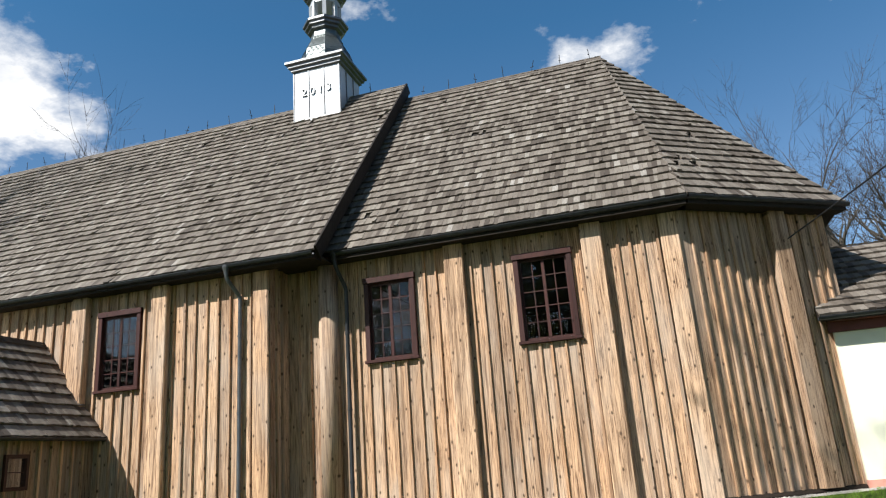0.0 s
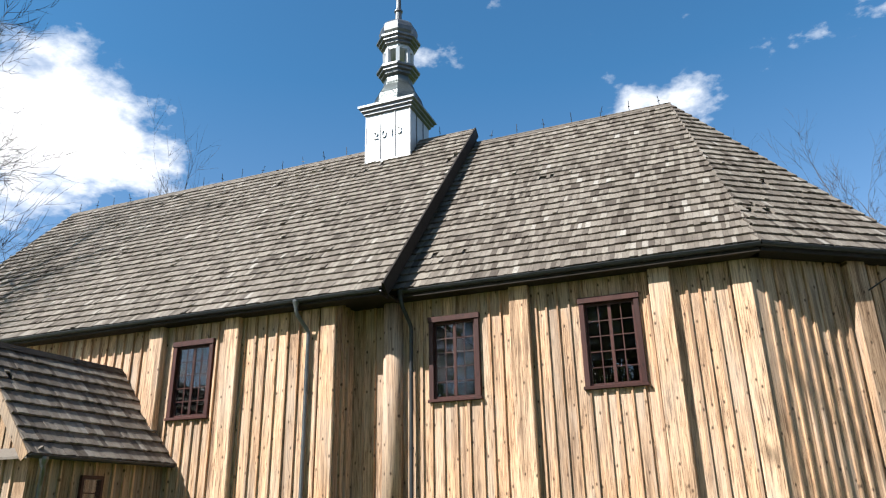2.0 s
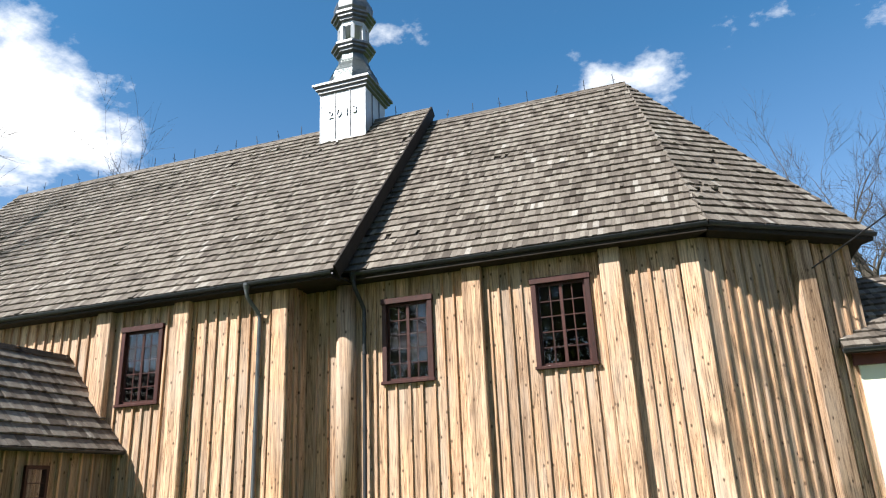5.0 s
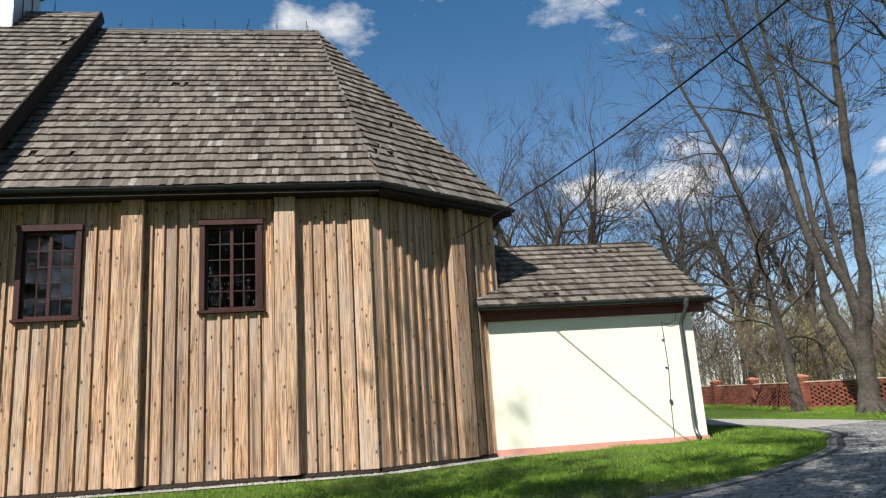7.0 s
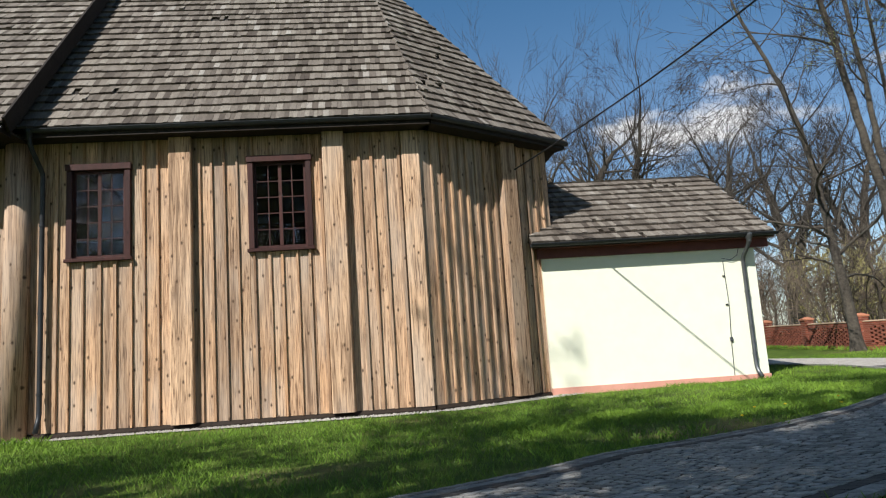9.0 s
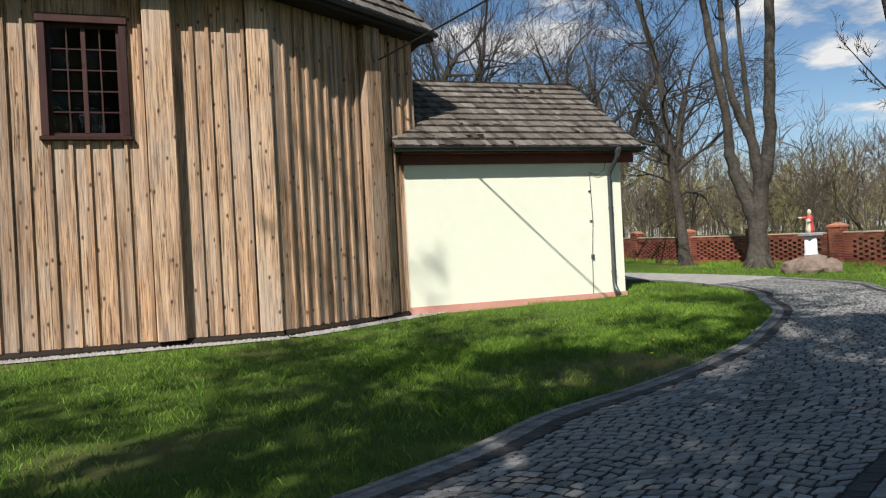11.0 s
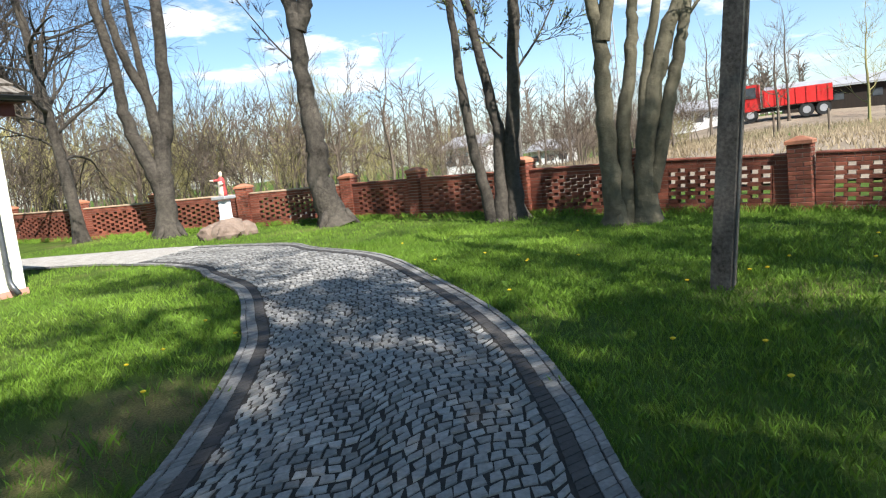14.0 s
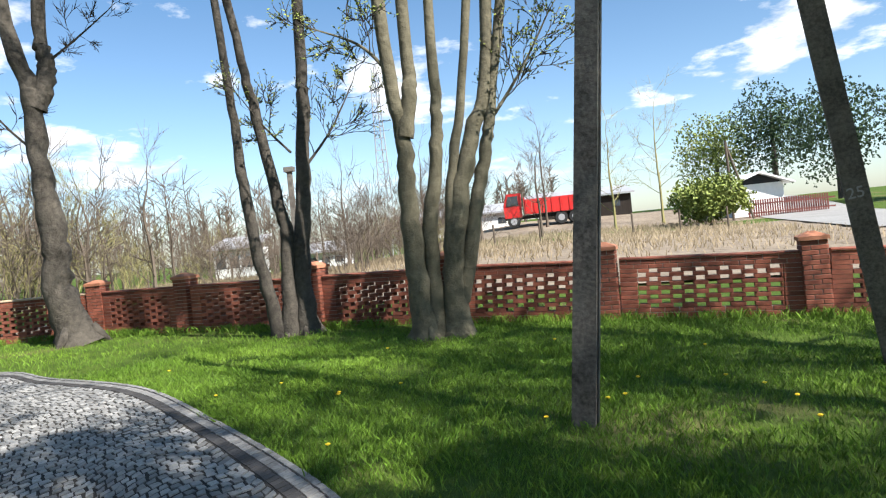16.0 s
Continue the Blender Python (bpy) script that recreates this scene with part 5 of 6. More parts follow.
# ---- trees ----
def limb(me, tw, p, d, r, L, depth, rng, droop=0.0, sides=7, wig=0.22, split=(3, 5), buds=None):
    """A bent, tapering limb with its side limbs; the finest go to tw."""
    n = 5 if depth > 1 else 3
    pts, rad = [p.copy()], [r]
    q, dd = p.copy(), d.normalized()
    for i in range(n):
        dd = (dd + Vector((rng.uniform(-wig, wig), rng.uniform(-wig, wig), rng.uniform(-wig, wig) + 0.06 - droop))).normalized()
        q = q + dd * (L / n)
        pts.append(q.copy())
        rad.append(r * (1 - 0.72 * (i + 1) / n) if depth < 4 else r * (1 - 0.5 * (i + 1) / n))
    (me if depth > 1 else tw).tube(pts, rad, sides if depth > 2 else (5 if depth > 1 else 3), cap=False)
    if buds is not None and depth <= 1:
        for k in range(2):
            c = pts[-1 - k]
            for j in range(2):
                s = rng.uniform(0.025, 0.06) * buds.size
                u = Vector((rng.uniform(-1, 1), rng.uniform(-1, 1), rng.uniform(-1, 1))).normalized()
                v = u.orthogonal().normalized()
                buds.add([c, c + (u + v) * s, c + u * s * 2, c + (u - v) * s], [(0, 1, 2, 3)])
    if depth == 0:
        return
    kids = rng.randint(*split) + (1 if depth == 1 else 0)
    for i in range(kids):
        f = rng.uniform(0.3, 1.0) if i else 1.0
        k = min(n - 1, int(f * n))
        base = pts[k].lerp(pts[k + 1], f * n - k if f < 1 else 1)
        axis = (pts[k + 1] - pts[k]).normalized()
        side = axis.orthogonal().normalized()
        side.rotate(Matrix.Rotation(rng.uniform(0, 6.283), 3, axis))
        spread = rng.uniform(0.45, 1.0) if i else rng.uniform(0.1, 0.4)
        nd = (axis + side * spread).normalized()
        rr = max(0.01, r * (1 - 0.6 * f) * rng.uniform(0.45, 0.7))
        limb(me, tw, base, nd, rr, L * rng.uniform(0.5, 0.78), depth - 1, rng, droop, sides, wig, split, buds)


def stem(me, tw, pts, r0, r1, rng, start=0.35, kids=9, depth=3, droop=0.0, reach=0.32, buds=None, sides=12, burl=0.06):
    """A main stem through given points, with limbs from start upwards."""
    P = [Vector(p) for p in pts]
    fine, n = [], 26
    ext = [P[0] * 2 - P[1]] + P + [P[-1] * 2 - P[-2]]
    for i in range(1, len(ext) - 2):
        a, b, c, d = ext[i - 1:i + 3]
        for k in range(6):
            t = k / 6
            fine.append(0.5 * ((2 * b) + (c - a) * t + (2 * a - 5 * b + 4 * c - d) * t * t + (3 * b - a - 3 * c + d) * t ** 3))
    fine.append(P[-1])
    m = len(fine)
    for i in range(2, m):
        fine[i] = fine[i] + Vector((rng.uniform(-1, 1), rng.uniform(-1, 1), 0)) * r0 * 0.14
    rad = []
    for i in range(m):
        f = i / (m - 1)
        r = r0 + (r1 - r0) * f
        r *= 1 + (0.6 * math.exp(-f * 30) if P[0].z < 0.5 else 0.0) + rng.uniform(-burl, burl)
        rad.append(r)
    me.tube(fine, rad, sides, cap=False)
    H = (P[-1] - P[0]).length
    for i in range(kids):
        f = start + (1 - start) * (i + rng.random() * 0.7) / kids
        k = min(m - 2, int(f * (m - 1)))
        axis = (fine[k + 1] - fine[k]).normalized()
        side = axis.orthogonal().normalized()
        side.rotate(Matrix.Rotation(i * 2.4 + rng.uniform(-0.6, 0.6), 3, axis))
        nd = (axis * rng.uniform(0.35, 0.9) + side).normalized()
        limb(me, tw, fine[k].copy(), nd, rad[k] * rng.uniform(0.28, 0.48), H * reach * rng.uniform(0.6, 1.15) * (1.15 - 0.6 * f), depth, rng, droop, 7, buds=buds)
    limb(me, tw, fine[-1].copy(), fine[-1] - fine[-2], r1 * 0.9, H * reach * 0.8, depth, rng, droop, 7, buds=buds)


def tree(name, label, at, stems, seed, bark=None, leaves=0.0, upright=0.0, thick=1.0, **how):
    rng = random.Random(seed)
    ob = thing(name, label, "tree", at=(at[0], at[1], ground_z(at[0], at[1]) - 0.05))
    me, tw = Mesh(), Mesh()
    buds = Mesh() if leaves else None
    if leaves:
        buds.size = leaves
    stems = [([(p[0], p[1] - upright * p[2], p[2]) for p in pts], r0 * thick, r1 * thick, kw) for pts, r0, r1, kw in stems]
    for pts, r0, r1, kw in stems:
        stem(me, tw, pts, r0, r1, rng, buds=buds, **{**how, **kw})
    part("trunk", me, bark or BARK, ob, smooth=True)
    part("crown", tw, TWIG, ob)
    if leaves:
        part("leaves", buds, BUD, ob, "sparse young yellow-green leaves")
    # flared roots at the foot
    for pts, r0, r1, kw in stems[:3]:
        b = Vector(pts[0])
        if b.z > 0.5:
            continue
        for i in range(4):
            a = i * 1.57 + rng.uniform(-0.4, 0.4)
            e = Vector((math.cos(a), math.sin(a), 0))
            me = Mesh().tube([b + Vector((0, 0, r0 * 1.2)) + e * r0 * 0.8, b + e * r0 * 1.4 + Vector((0, 0, r0 * 0.45)), b + e * r0 * 2.0 + Vector((0, 0, -0.03))], [r0 * 0.36, r0 * 0.3, r0 * 0.1], 7)
            part("root", me, bark or BARK, ob, smooth=True)
    return ob


def build_trees():
    # along the fence
    tree("tree", "slender bare tree with drooping twigs before the brick fence", (24.42, 9.55), [
        ([(0, 0, 0), (-0.13, 0.11, 2.7), (-0.32, 0.26, 5.05), (-0.54, 0.44, 7.7), (-1.0, 0.9, 10.5), (-2.0, 1.6, 14)], 0.2, 0.06, dict(start=0.2, kids=26, droop=0.1, reach=0.24, depth=3, burl=0.05))], 101)
    tree("tree", "tall bare tree forking low into several stems", (24.57, 5.92), [
        ([(0, 0, 0), (0.01, -0.01, 1.2), (0.1, -0.1, 2.5), (0.3, -0.31, 3.8), (0.43, -0.43, 7.1), (0.6, -0.64, 12), (0.78, -0.87, 16.5)], 0.36, 0.08, dict(start=0.78, kids=10)),
        ([(-0.01, 0.01, 1.2), (-0.23, 0.23, 2.4), (-0.51, 0.51, 3.7), (-0.57, 0.57, 5.0), (-0.86, 0.87, 8.0), (-1.24, 1.25, 12), (-1.78, 1.79, 16.5)], 0.25, 0.07, dict(start=0.78, kids=10)),
        ([(0.09, -0.09, 2.6), (-0.03, 0.03, 4.2), (-0.3, 0.3, 5.2), (-0.51, 0.51, 6.6), (-0.6, 0.6, 9), (-0.93, 0.93, 15)], 0.2, 0.06, dict(start=0.78, kids=8)),
        ([(-0.02, 0.02, 4.3), (-0.12, 0.12, 6.1), (-0.17, 0.17, 7.4), (-0.31, 0.31, 12)], 0.12, 0.05, dict(start=0.78, kids=7))], 102, thick=0.95, leaves=0.4)
    tree("tree", "single gnarled bare tree with burls before the fence", (25.0, 0.35), [
        ([(0, -0.1, 0), (-0.12, 0.19, 1.4), (-0.08, 0.15, 2.6), (-0.15, 0.23, 3.8), (-0.18, 0.29, 5.6), (-0.35, 0.56, 7.3), (-0.74, 1.18, 12), (-1.2, 1.9, 16.5)], 0.36, 0.09, dict(start=0.78, kids=9, burl=0.13)),
        ([(-0.14, 0.23, 5.4), (0.02, -0.02, 6.2), (0.01, -0.01, 6.7), (-0.02, 0.03, 7.3), (0.1, -0.3, 11), (0.2, -0.6, 15)], 0.24, 0.07, dict(start=0.78, kids=8, burl=0.12)),
        ([(-0.16, 0.28, 4.4), (-0.3, 0.9, 5.1), (-0.5, 1.8, 6.4)], 0.035, 0.012, dict(start=0.25, kids=7, reach=0.3, depth=2, burl=0.0)),
        ([(-0.05, -0.05, 6.4), (0.1, -0.7, 6.9), (0.2, -1.5, 7.5)], 0.035, 0.012, dict(start=0.25, kids=7, reach=0.3, depth=2, burl=0.0))], 103)
    tree("tree", "dark three-stemmed bare tree beside the fence", (23.2, -5.4), [
        ([(-0.09, 0.3, 0), (-0.18, 0.55, 1.5), (-0.22, 0.69, 2.9), (-0.24, 0.74, 3.8), (-0.27, 0.83, 5.9), (-0.4, 1.2, 12), (-0.5, 1.5, 16)], 0.125, 0.05, dict(start=0.78, kids=8)),
        ([(-0.05, 0.14, 0), (-0.01, 0.02, 1.9), (-0.04, 0.12, 2.6), (-0.12, 0.39, 4.6), (-0.19, 0.57, 5.9), (-0.44, 1.22, 12), (-0.7, 1.85, 16)], 0.14, 0.05, dict(start=0.78, kids=8)),
        ([(0.06, -0.22, 0), (0.06, -0.19, 1.2), (0.1, -0.3, 2.4), (0.13, -0.4, 3.4), (0.17, -0.52, 4.6), (0.19, -0.57, 5.8), (0.27, -0.78, 12), (0.35, -0.97, 16.5)], 0.18, 0.07, dict(start=0.78, kids=12)),
        ([(0.14, -0.45, 3.3), (0.3, -1.0, 4.0), (0.4, -1.5, 4.9)], 0.03, 0.01, dict(start=0.2, kids=9, reach=0.4, depth=2, burl=0.0)),
        ([(0.1, -0.2, 3.6), (-0.1, 0.2, 4.1), (-0.3, 0.5, 4.6)], 0.025, 0.01, dict(start=0.2, kids=8, reach=0.45, depth=2, burl=0.0))], 104, thick=1.05, leaves=0.45)
    tree("tree", "mossy multi-stemmed tree budding beside the fence", (21.4, -8.4), [
        ([(-0.04, 0.25, 0), (-0.05, 0.32, 1.2), (-0.05, 0.34, 2.4), (-0.04, 0.32, 3.5), (-0.07, 0.47, 5), (-0.16, 0.75, 12), (-0.24, 1.0, 16.5)], 0.2, 0.07, dict(start=0.78, kids=8)),
        ([(-0.04, 0.29, 3.4), (-0.02, 0.14, 4.2), (-0.02, 0.12, 5), (-0.1, 0.1, 10), (-0.1, 0.0, 15)], 0.15, 0.06, dict(start=0.78, kids=7)),
        ([(0.02, 0.06, 0), (0.0, 0.04, 1.7), (0.02, -0.15, 2.8), (0.03, -0.25, 3.7), (0.04, -0.3, 4.9), (0.1, -0.5, 12), (0.13, -0.7, 16)], 0.14, 0.06, dict(start=0.78, kids=8)),
        ([(0.05, -0.1, 0), (0.04, -0.31, 1.9), (0.07, -0.47, 3), (0.11, -0.82, 4.8), (0.3, -1.8, 12), (0.4, -2.6, 16)], 0.11, 0.05, dict(start=0.78, kids=9)),
        ([(0.04, -0.27, 0), (0.04, -0.28, 1.1), (0.07, -0.52, 2.4), (0.11, -0.82, 3.4), (0.17, -1.19, 4.8), (0.3, -1.9, 12), (0.4, -2.5, 16)], 0.21, 0.06, dict(start=0.78, kids=10)),
        ([(0.05, -0.38, 0.6), (0.11, -0.78, 2.2), (0.14, -1.04, 3.2), (0.17, -1.24, 4.2), (0.4, -2.3, 10), (0.5, -3.2, 15)], 0.14, 0.05, dict(start=0.78, kids=10)),
        ([(0.15, -1.1, 3.5), (0.25, -1.7, 4.3), (0.3, -2.3, 5.3)], 0.035, 0.012, dict(start=0.2, kids=10, reach=0.4, depth=2, burl=0.0)),
        ([(-0.05, 0.45, 4.5), (-0.1, 0.9, 5.0), (0.0, 1.7, 5.4)], 0.035, 0.012, dict(start=0.2, kids=9, reach=0.4, depth=2, burl=0.0))], 105, bark=BARK_PALE, leaves=0.5)
    # by the west gate
    tree("tree", "large spreading bare tree by the gate", (-20.4, -3.2), [
        ([(0, 0, 0), (0.1, 0, 2.5), (0.4, 0.1, 5.0), (0.8, 0.2, 8), (1.2, 0.4, 12), (1.6, 0.6, 17)], 0.42, 0.1, dict(start=0.35, kids=14, reach=0.36)),
        ([(0.25, 0, 3.6), (-0.6, -0.3, 6.5), (-1.2, -0.6, 10), (-1.8, -1, 15)], 0.32, 0.08, dict(start=0.3, kids=12, reach=0.4)),
        ([(0.3, 0.1, 4.2), (1.6, 0.4, 7.5), (3.0, 0.9, 11), (4.0, 1.2, 14)], 0.26, 0.07, dict(start=0.3, kids=11, reach=0.4))], 106)
    # south of the drive, behind the walker: they shade lawn and drive
    for k, (x, y, leafy) in enumerate(((-1.0, -17.6, 1.6), (3.9, -18.6, 1.9), (9.2, -21.5, 1.05), (13.2, -20.5, 0.8), (-8.5, -20.5, 1.9), (1.5, -23.5, 1.8))):
        tree("tree", "tall tree coming into leaf south of the drive", (x, y), [([(0, 0, 0), (0.1, -0.1, 4), (0.0, -0.2, 8), (0.2, -0.4, 13), (0.2, -0.3, 17)], 0.34, 0.1, dict(start=0.3, kids=30, reach=0.22, depth=3))], 207 + k, leaves=leafy)
    # spreading trees behind the annex
    src = None
    for i, (x, y, s, a) in enumerate([(19.5, 30, 1.0, 0), (25, 33, 0.95, 2.1), (31, 31, 0.85, 4.0), (14.5, 33, 0.95, 1.0), (37, 34, 0.9, 5.2), (-14, 24, 0.9, 0.6), (-22, 20, 0.95, 2.2), (44, 36, 0.9, 3.3)]):
        if src is None:
            src = tree("tree", "broad bare tree beyond the church", (x, y), [
                ([(0, 0, 0), (0.1, 0, 4), (-0.5, 0.2, 8.5), (-1.4, 0.3, 13), (-2.0, 0.4, 14.5)], 0.6, 0.14, dict(start=0.3, kids=20, reach=0.45, depth=3)),
                ([(0, 0, 3.4), (1.2, 0.1, 7.5), (3.0, 0.2, 12), (4.0, 0.3, 13.5)], 0.45, 0.12, dict(start=0.25, kids=18, reach=0.45, depth=3))], 110)
            first = src
        else:
            copy_thing(first, pose(x, y, ground_z(x, y) - 0.05, 0, 0, math.degrees(a)) @ Matrix.Scale(s, 4))


def statue():
    x, y = 23.6, 2.85
    z = ground_z(x, y)
    rk = Mesh()
    rng = random.Random(3)
    for k, (dx, dy, r, h) in enumerate(((0, 0, 0.52, 0.4), (0.35, -0.3, 0.32, 0.3), (-0.3, 0.36, 0.34, 0.3), (-0.3, -0.25, 0.32, 0.28))):
        bm = bmesh.new()
        bmesh.ops.create_icosphere(bm, subdivisions=3, radius=1)
        for v in bm.verts:
            n = 1 + 0.22 * noise.noise(v.co * 1.7 + Vector((k * 5, 0, 0))) + 0.08 * noise.noise(v.co * 5)
            v.co = Vector((v.co.x * r * n, v.co.y * r * n, v.co.z * h * n))
        bm.verts.index_update()
        if k == 0:
            boulder = thing("boulder", "large rounded fieldstone under the statue pedestal", "boulder", at=(x, y, z))
        me = Mesh().add([v.co + Vector((dx, dy, h * 0.35)) for v in bm.verts], [[v.index for v in f.verts] for f in bm.faces])
        part("stone", me, STONE, boulder)
        bm.free()
    ped = thing("pedestal", "short pale stone column pedestal on the boulder", "pedestal", at=(x, y, z + 0.42))
    part("shaft", Mesh().lathe([(0.2, 0), (0.19, 0.1), (0.17, 0.16), (0.165, 0.6)], 16), WHITE, ped, smooth=True)
    part("plate", Mesh().box(-0.24, 0.24, -0.24, 0.24, 0.62, 0.72, c=0.02), SHEET_GREY, ped)
    # a robed figure, one plain mesh
    me = Mesh()
    me.lathe([(0.17, 0), (0.16, 0.15), (0.13, 0.42), (0.14, 0.56), (0.1, 0.68), (0.05, 0.72)], 14)
    st = thing("statue", "small painted robed statue with outstretched arm", "statue", at=(x, y, z + 1.14), mesh=me, mat=ROBE)
    me.tube([(0, 0.1, 0.62), (-0.12, 0.26, 0.6), (-0.2, 0.38, 0.62)], [0.05, 0.045, 0.025], 8)
    me.tube([(0, -0.1, 0.6), (-0.12, -0.16, 0.48), (-0.17, -0.06, 0.42)], [0.05, 0.045, 0.03], 8)
    me.lathe([(0.03, 0.7), (0.065, 0.75), (0.08, 0.82), (0.06, 0.9), (0.02, 0.93)], 12)
    d = me.data("statue", ROBE, True)
    d.materials.append(SKIN)
    for p in d.polygons:
        c = sum((Vector(d.vertices[i].co) for i in p.vertices), Vector()) / len(p.vertices)
        if c.z > 0.71 or abs(c.y) > 0.2 or (c.x < -0.1 and c.z < 0.5):
            p.material_index = 1
    st.data = d
    st.scale = (0.72, 0.72, 0.72)
    return st


build_path()
build_fence()
build_trees()
statue()


# ---- beyond the fence ----
def shrub_mesh(seed, n=9, h=3.0, spread=1.2):
    """A many-stemmed bush: bent stems that fork into fine twigs."""
    rng = random.Random(seed)
    me = Mesh()
    for i in range(n):
        a, r = rng.uniform(0, 6.283), spread * 0.4 * math.sqrt(rng.random())
        e = Vector((math.cos(a), math.sin(a), 0))
        limb(me, me, e * r, (e * rng.uniform(0.1, 0.7) + Vector((0, 0, 1))).normalized(), rng.uniform(0.02, 0.035), h * rng.uniform(0.45, 0.7), 3, rng, sides=3, wig=0.2, split=(3, 4))
    return me


def clump_mesh(seed, n, h, r, size):
    """A crown of many small leaf clumps with gaps."""
    rng = random.Random(seed)
    me = Mesh()
    for i in range(n):
        u = Vector((rng.gauss(0, 1), rng.gauss(0, 1), rng.gauss(0, 1))).normalized()
        k = rng.random() ** 0.5
        bump = 1 + 0.35 * noise.noise(u * 2 + Vector((seed, 0, 0)))
        c = Vector((u.x * r * k * bump, u.y * r * k * bump, h * 0.58 + u.z * h * 0.42 * k * bump))
        for j in range(3):
            a = Vector((rng.uniform(-1, 1), rng.uniform(-1, 1), rng.uniform(-1, 1))).normalized()
            b = a.orthogonal().normalized()
            s = size * rng.uniform(0.5, 1.3)
            o = c + Vector((rng.uniform(-s, s), rng.uniform(-s, s), rng.uniform(-s, s)))
            me.add([o - a * s, o + b * s * 0.6, o + a * s, o - b * s * 0.6], [(0, 1, 2, 3)])
    return me


def land(x, y):
    return ground_z(x, y) + field_z(x, y)


def background():
    rng = random.Random(44)
    kinds = [shrub_mesh(i, 9, 3.2, 2.2).data("shrub", TWIG_FAR) for i in range(4)] + [shrub_mesh(9, 9, 3.4, 1.8).data("shrub", TWIG_GREEN)]
    # thickets east and north-east of the fence
    for i in range(90):
        f = rng.random()
        a = radians(3 + 63 * f)                       # bearing, north of east
        d = rng.uniform(36, 66)
        x, y = 8 + d * math.cos(a), -10 + d * math.sin(a)
        s = rng.uniform(0.6, 1.35) * (1.25 if f > 0.45 else 0.85)
        ob = new("shrub", kinds[4] if rng.random() < 0.28 else rng.choice(kinds[:4]))
        tagged(ob, "bare brown thicket shrub beyond the fence", "shrub", group="thicket beyond the fence")
        ob.matrix_basis = pose(x, y, land(x, y) - 0.05, 0, 0, rng.uniform(0, 360)) @ Matrix.Diagonal((s * 1.2, s * 1.2, s, 1))
    # young trees among the thicket
    made = []
    for k in range(3):
        r2 = random.Random(500 + k)
        ob = thing("tree", "young bare tree in the thicket beyond the fence", "tree", at=(40 + 3 * k, 6 + 5 * k, land(40 + 3 * k, 6 + 5 * k) - 0.1), group="young trees beyond the fence")
        me, tw = Mesh(), Mesh()
        stem(me, tw, [(0, 0, 0), (0.2, 0.1, 2), (0, 0.2, 3.8), (0.2, 0, 5)], 0.1, 0.035, r2, start=0.15, kids=15, depth=2, reach=0.42, sides=5)
        part("trunk", me, TWIG_FAR, ob)
        part("crown", tw, TWIG_GREEN if k == 2 else TWIG_FAR, ob)
        made.append(ob)
    for i in range(74):
        f = rng.random()
        a = radians(4 + 62 * f)
        d = rng.uniform(38, 72)
        x, y = 8 + d * math.cos(a), -10 + d * math.sin(a)
        s = rng.uniform(0.55, 1.1) * (1.15 if f > 0.4 else 0.85)
        copy_thing(made[2] if rng.random() < 0.15 else rng.choice(made[:2]), pose(x, y, land(x, y) - 0.1, 0, 0, rng.uniform(0, 360)) @ Matrix.Scale(s, 4))
    # farther woods, one mass
    woods = Mesh()
    for i in range(520):
        a = radians(-4 + 86 * rng.random())
        d = rng.uniform(72, 130)
        x, y = 8 + d * math.cos(a), -10 + d * math.sin(a)
        z = land(x, y) - 0.2
        H = rng.uniform(5, 10.5) * (1.0 if a > radians(14) else 0.6)
        w = rng.uniform(0.06, 0.14)
        lean = Vector((rng.uniform(-0.6, 0.6), rng.uniform(-0.6, 0.6), H))
        b = Vector((x, y, z))
        woods.tube([b, b + lean * 0.5, b + lean], [w, w * 0.7, 0.03], 3, cap=False)
        for k in range(26):
            f = rng.uniform(0.2, 1)
            e = Vector((rng.uniform(-1, 1), rng.uniform(-1, 1), rng.uniform(0.3, 1.2))).normalized() * H * rng.uniform(0.1, 0.28)
            p = b + lean * f
            woods.tube([p, p + e * 0.6 + Vector((0, 0, 0.1)), p + e], [0.05, 0.035, 0.02], 3, cap=False)
    thing("woods", "bare brown woods in the distance", "woods", kind="stuff", mesh=woods, mat=TWIG_FAR)
    # trees of the village to the south-east
    src = None
    for x, y, h, lab, mat in ((58, -17, 7.0, "budding young tree beyond the field", TWIG_GREEN), (62, -21, 9, "budding tree beside the white shed", TWIG_GREEN), (60, -8, 7, "bare young tree beyond the fence", TWIG_FAR), (52, -5, 6.5, "bare young tree beyond the fence", TWIG_FAR), (66, -13, 8, "bare young tree beyond the truck", TWIG_FAR), (57, 1, 7, "bare young tree beyond the fence", TWIG_FAR), (56, -12, 6, "bare young tree beyond the field", TWIG_FAR)):
        r2 = random.Random(int(x * 7 + y))
        ob = thing("tree", lab, "tree", at=(x, y, land(x, y) - 0.1))
        me, tw = Mesh(), Mesh()
        stem(me, tw, [(0, 0, 0), (0.1, 0, h * 0.3), (0, 0.1, h * 0.6), (0.1, 0, h * 0.85)], 0.11, 0.03, r2, start=0.25, kids=13, depth=2, reach=0.34, sides=6)
        part("trunk", me, mat, ob)
        part("crown", tw, mat, ob)
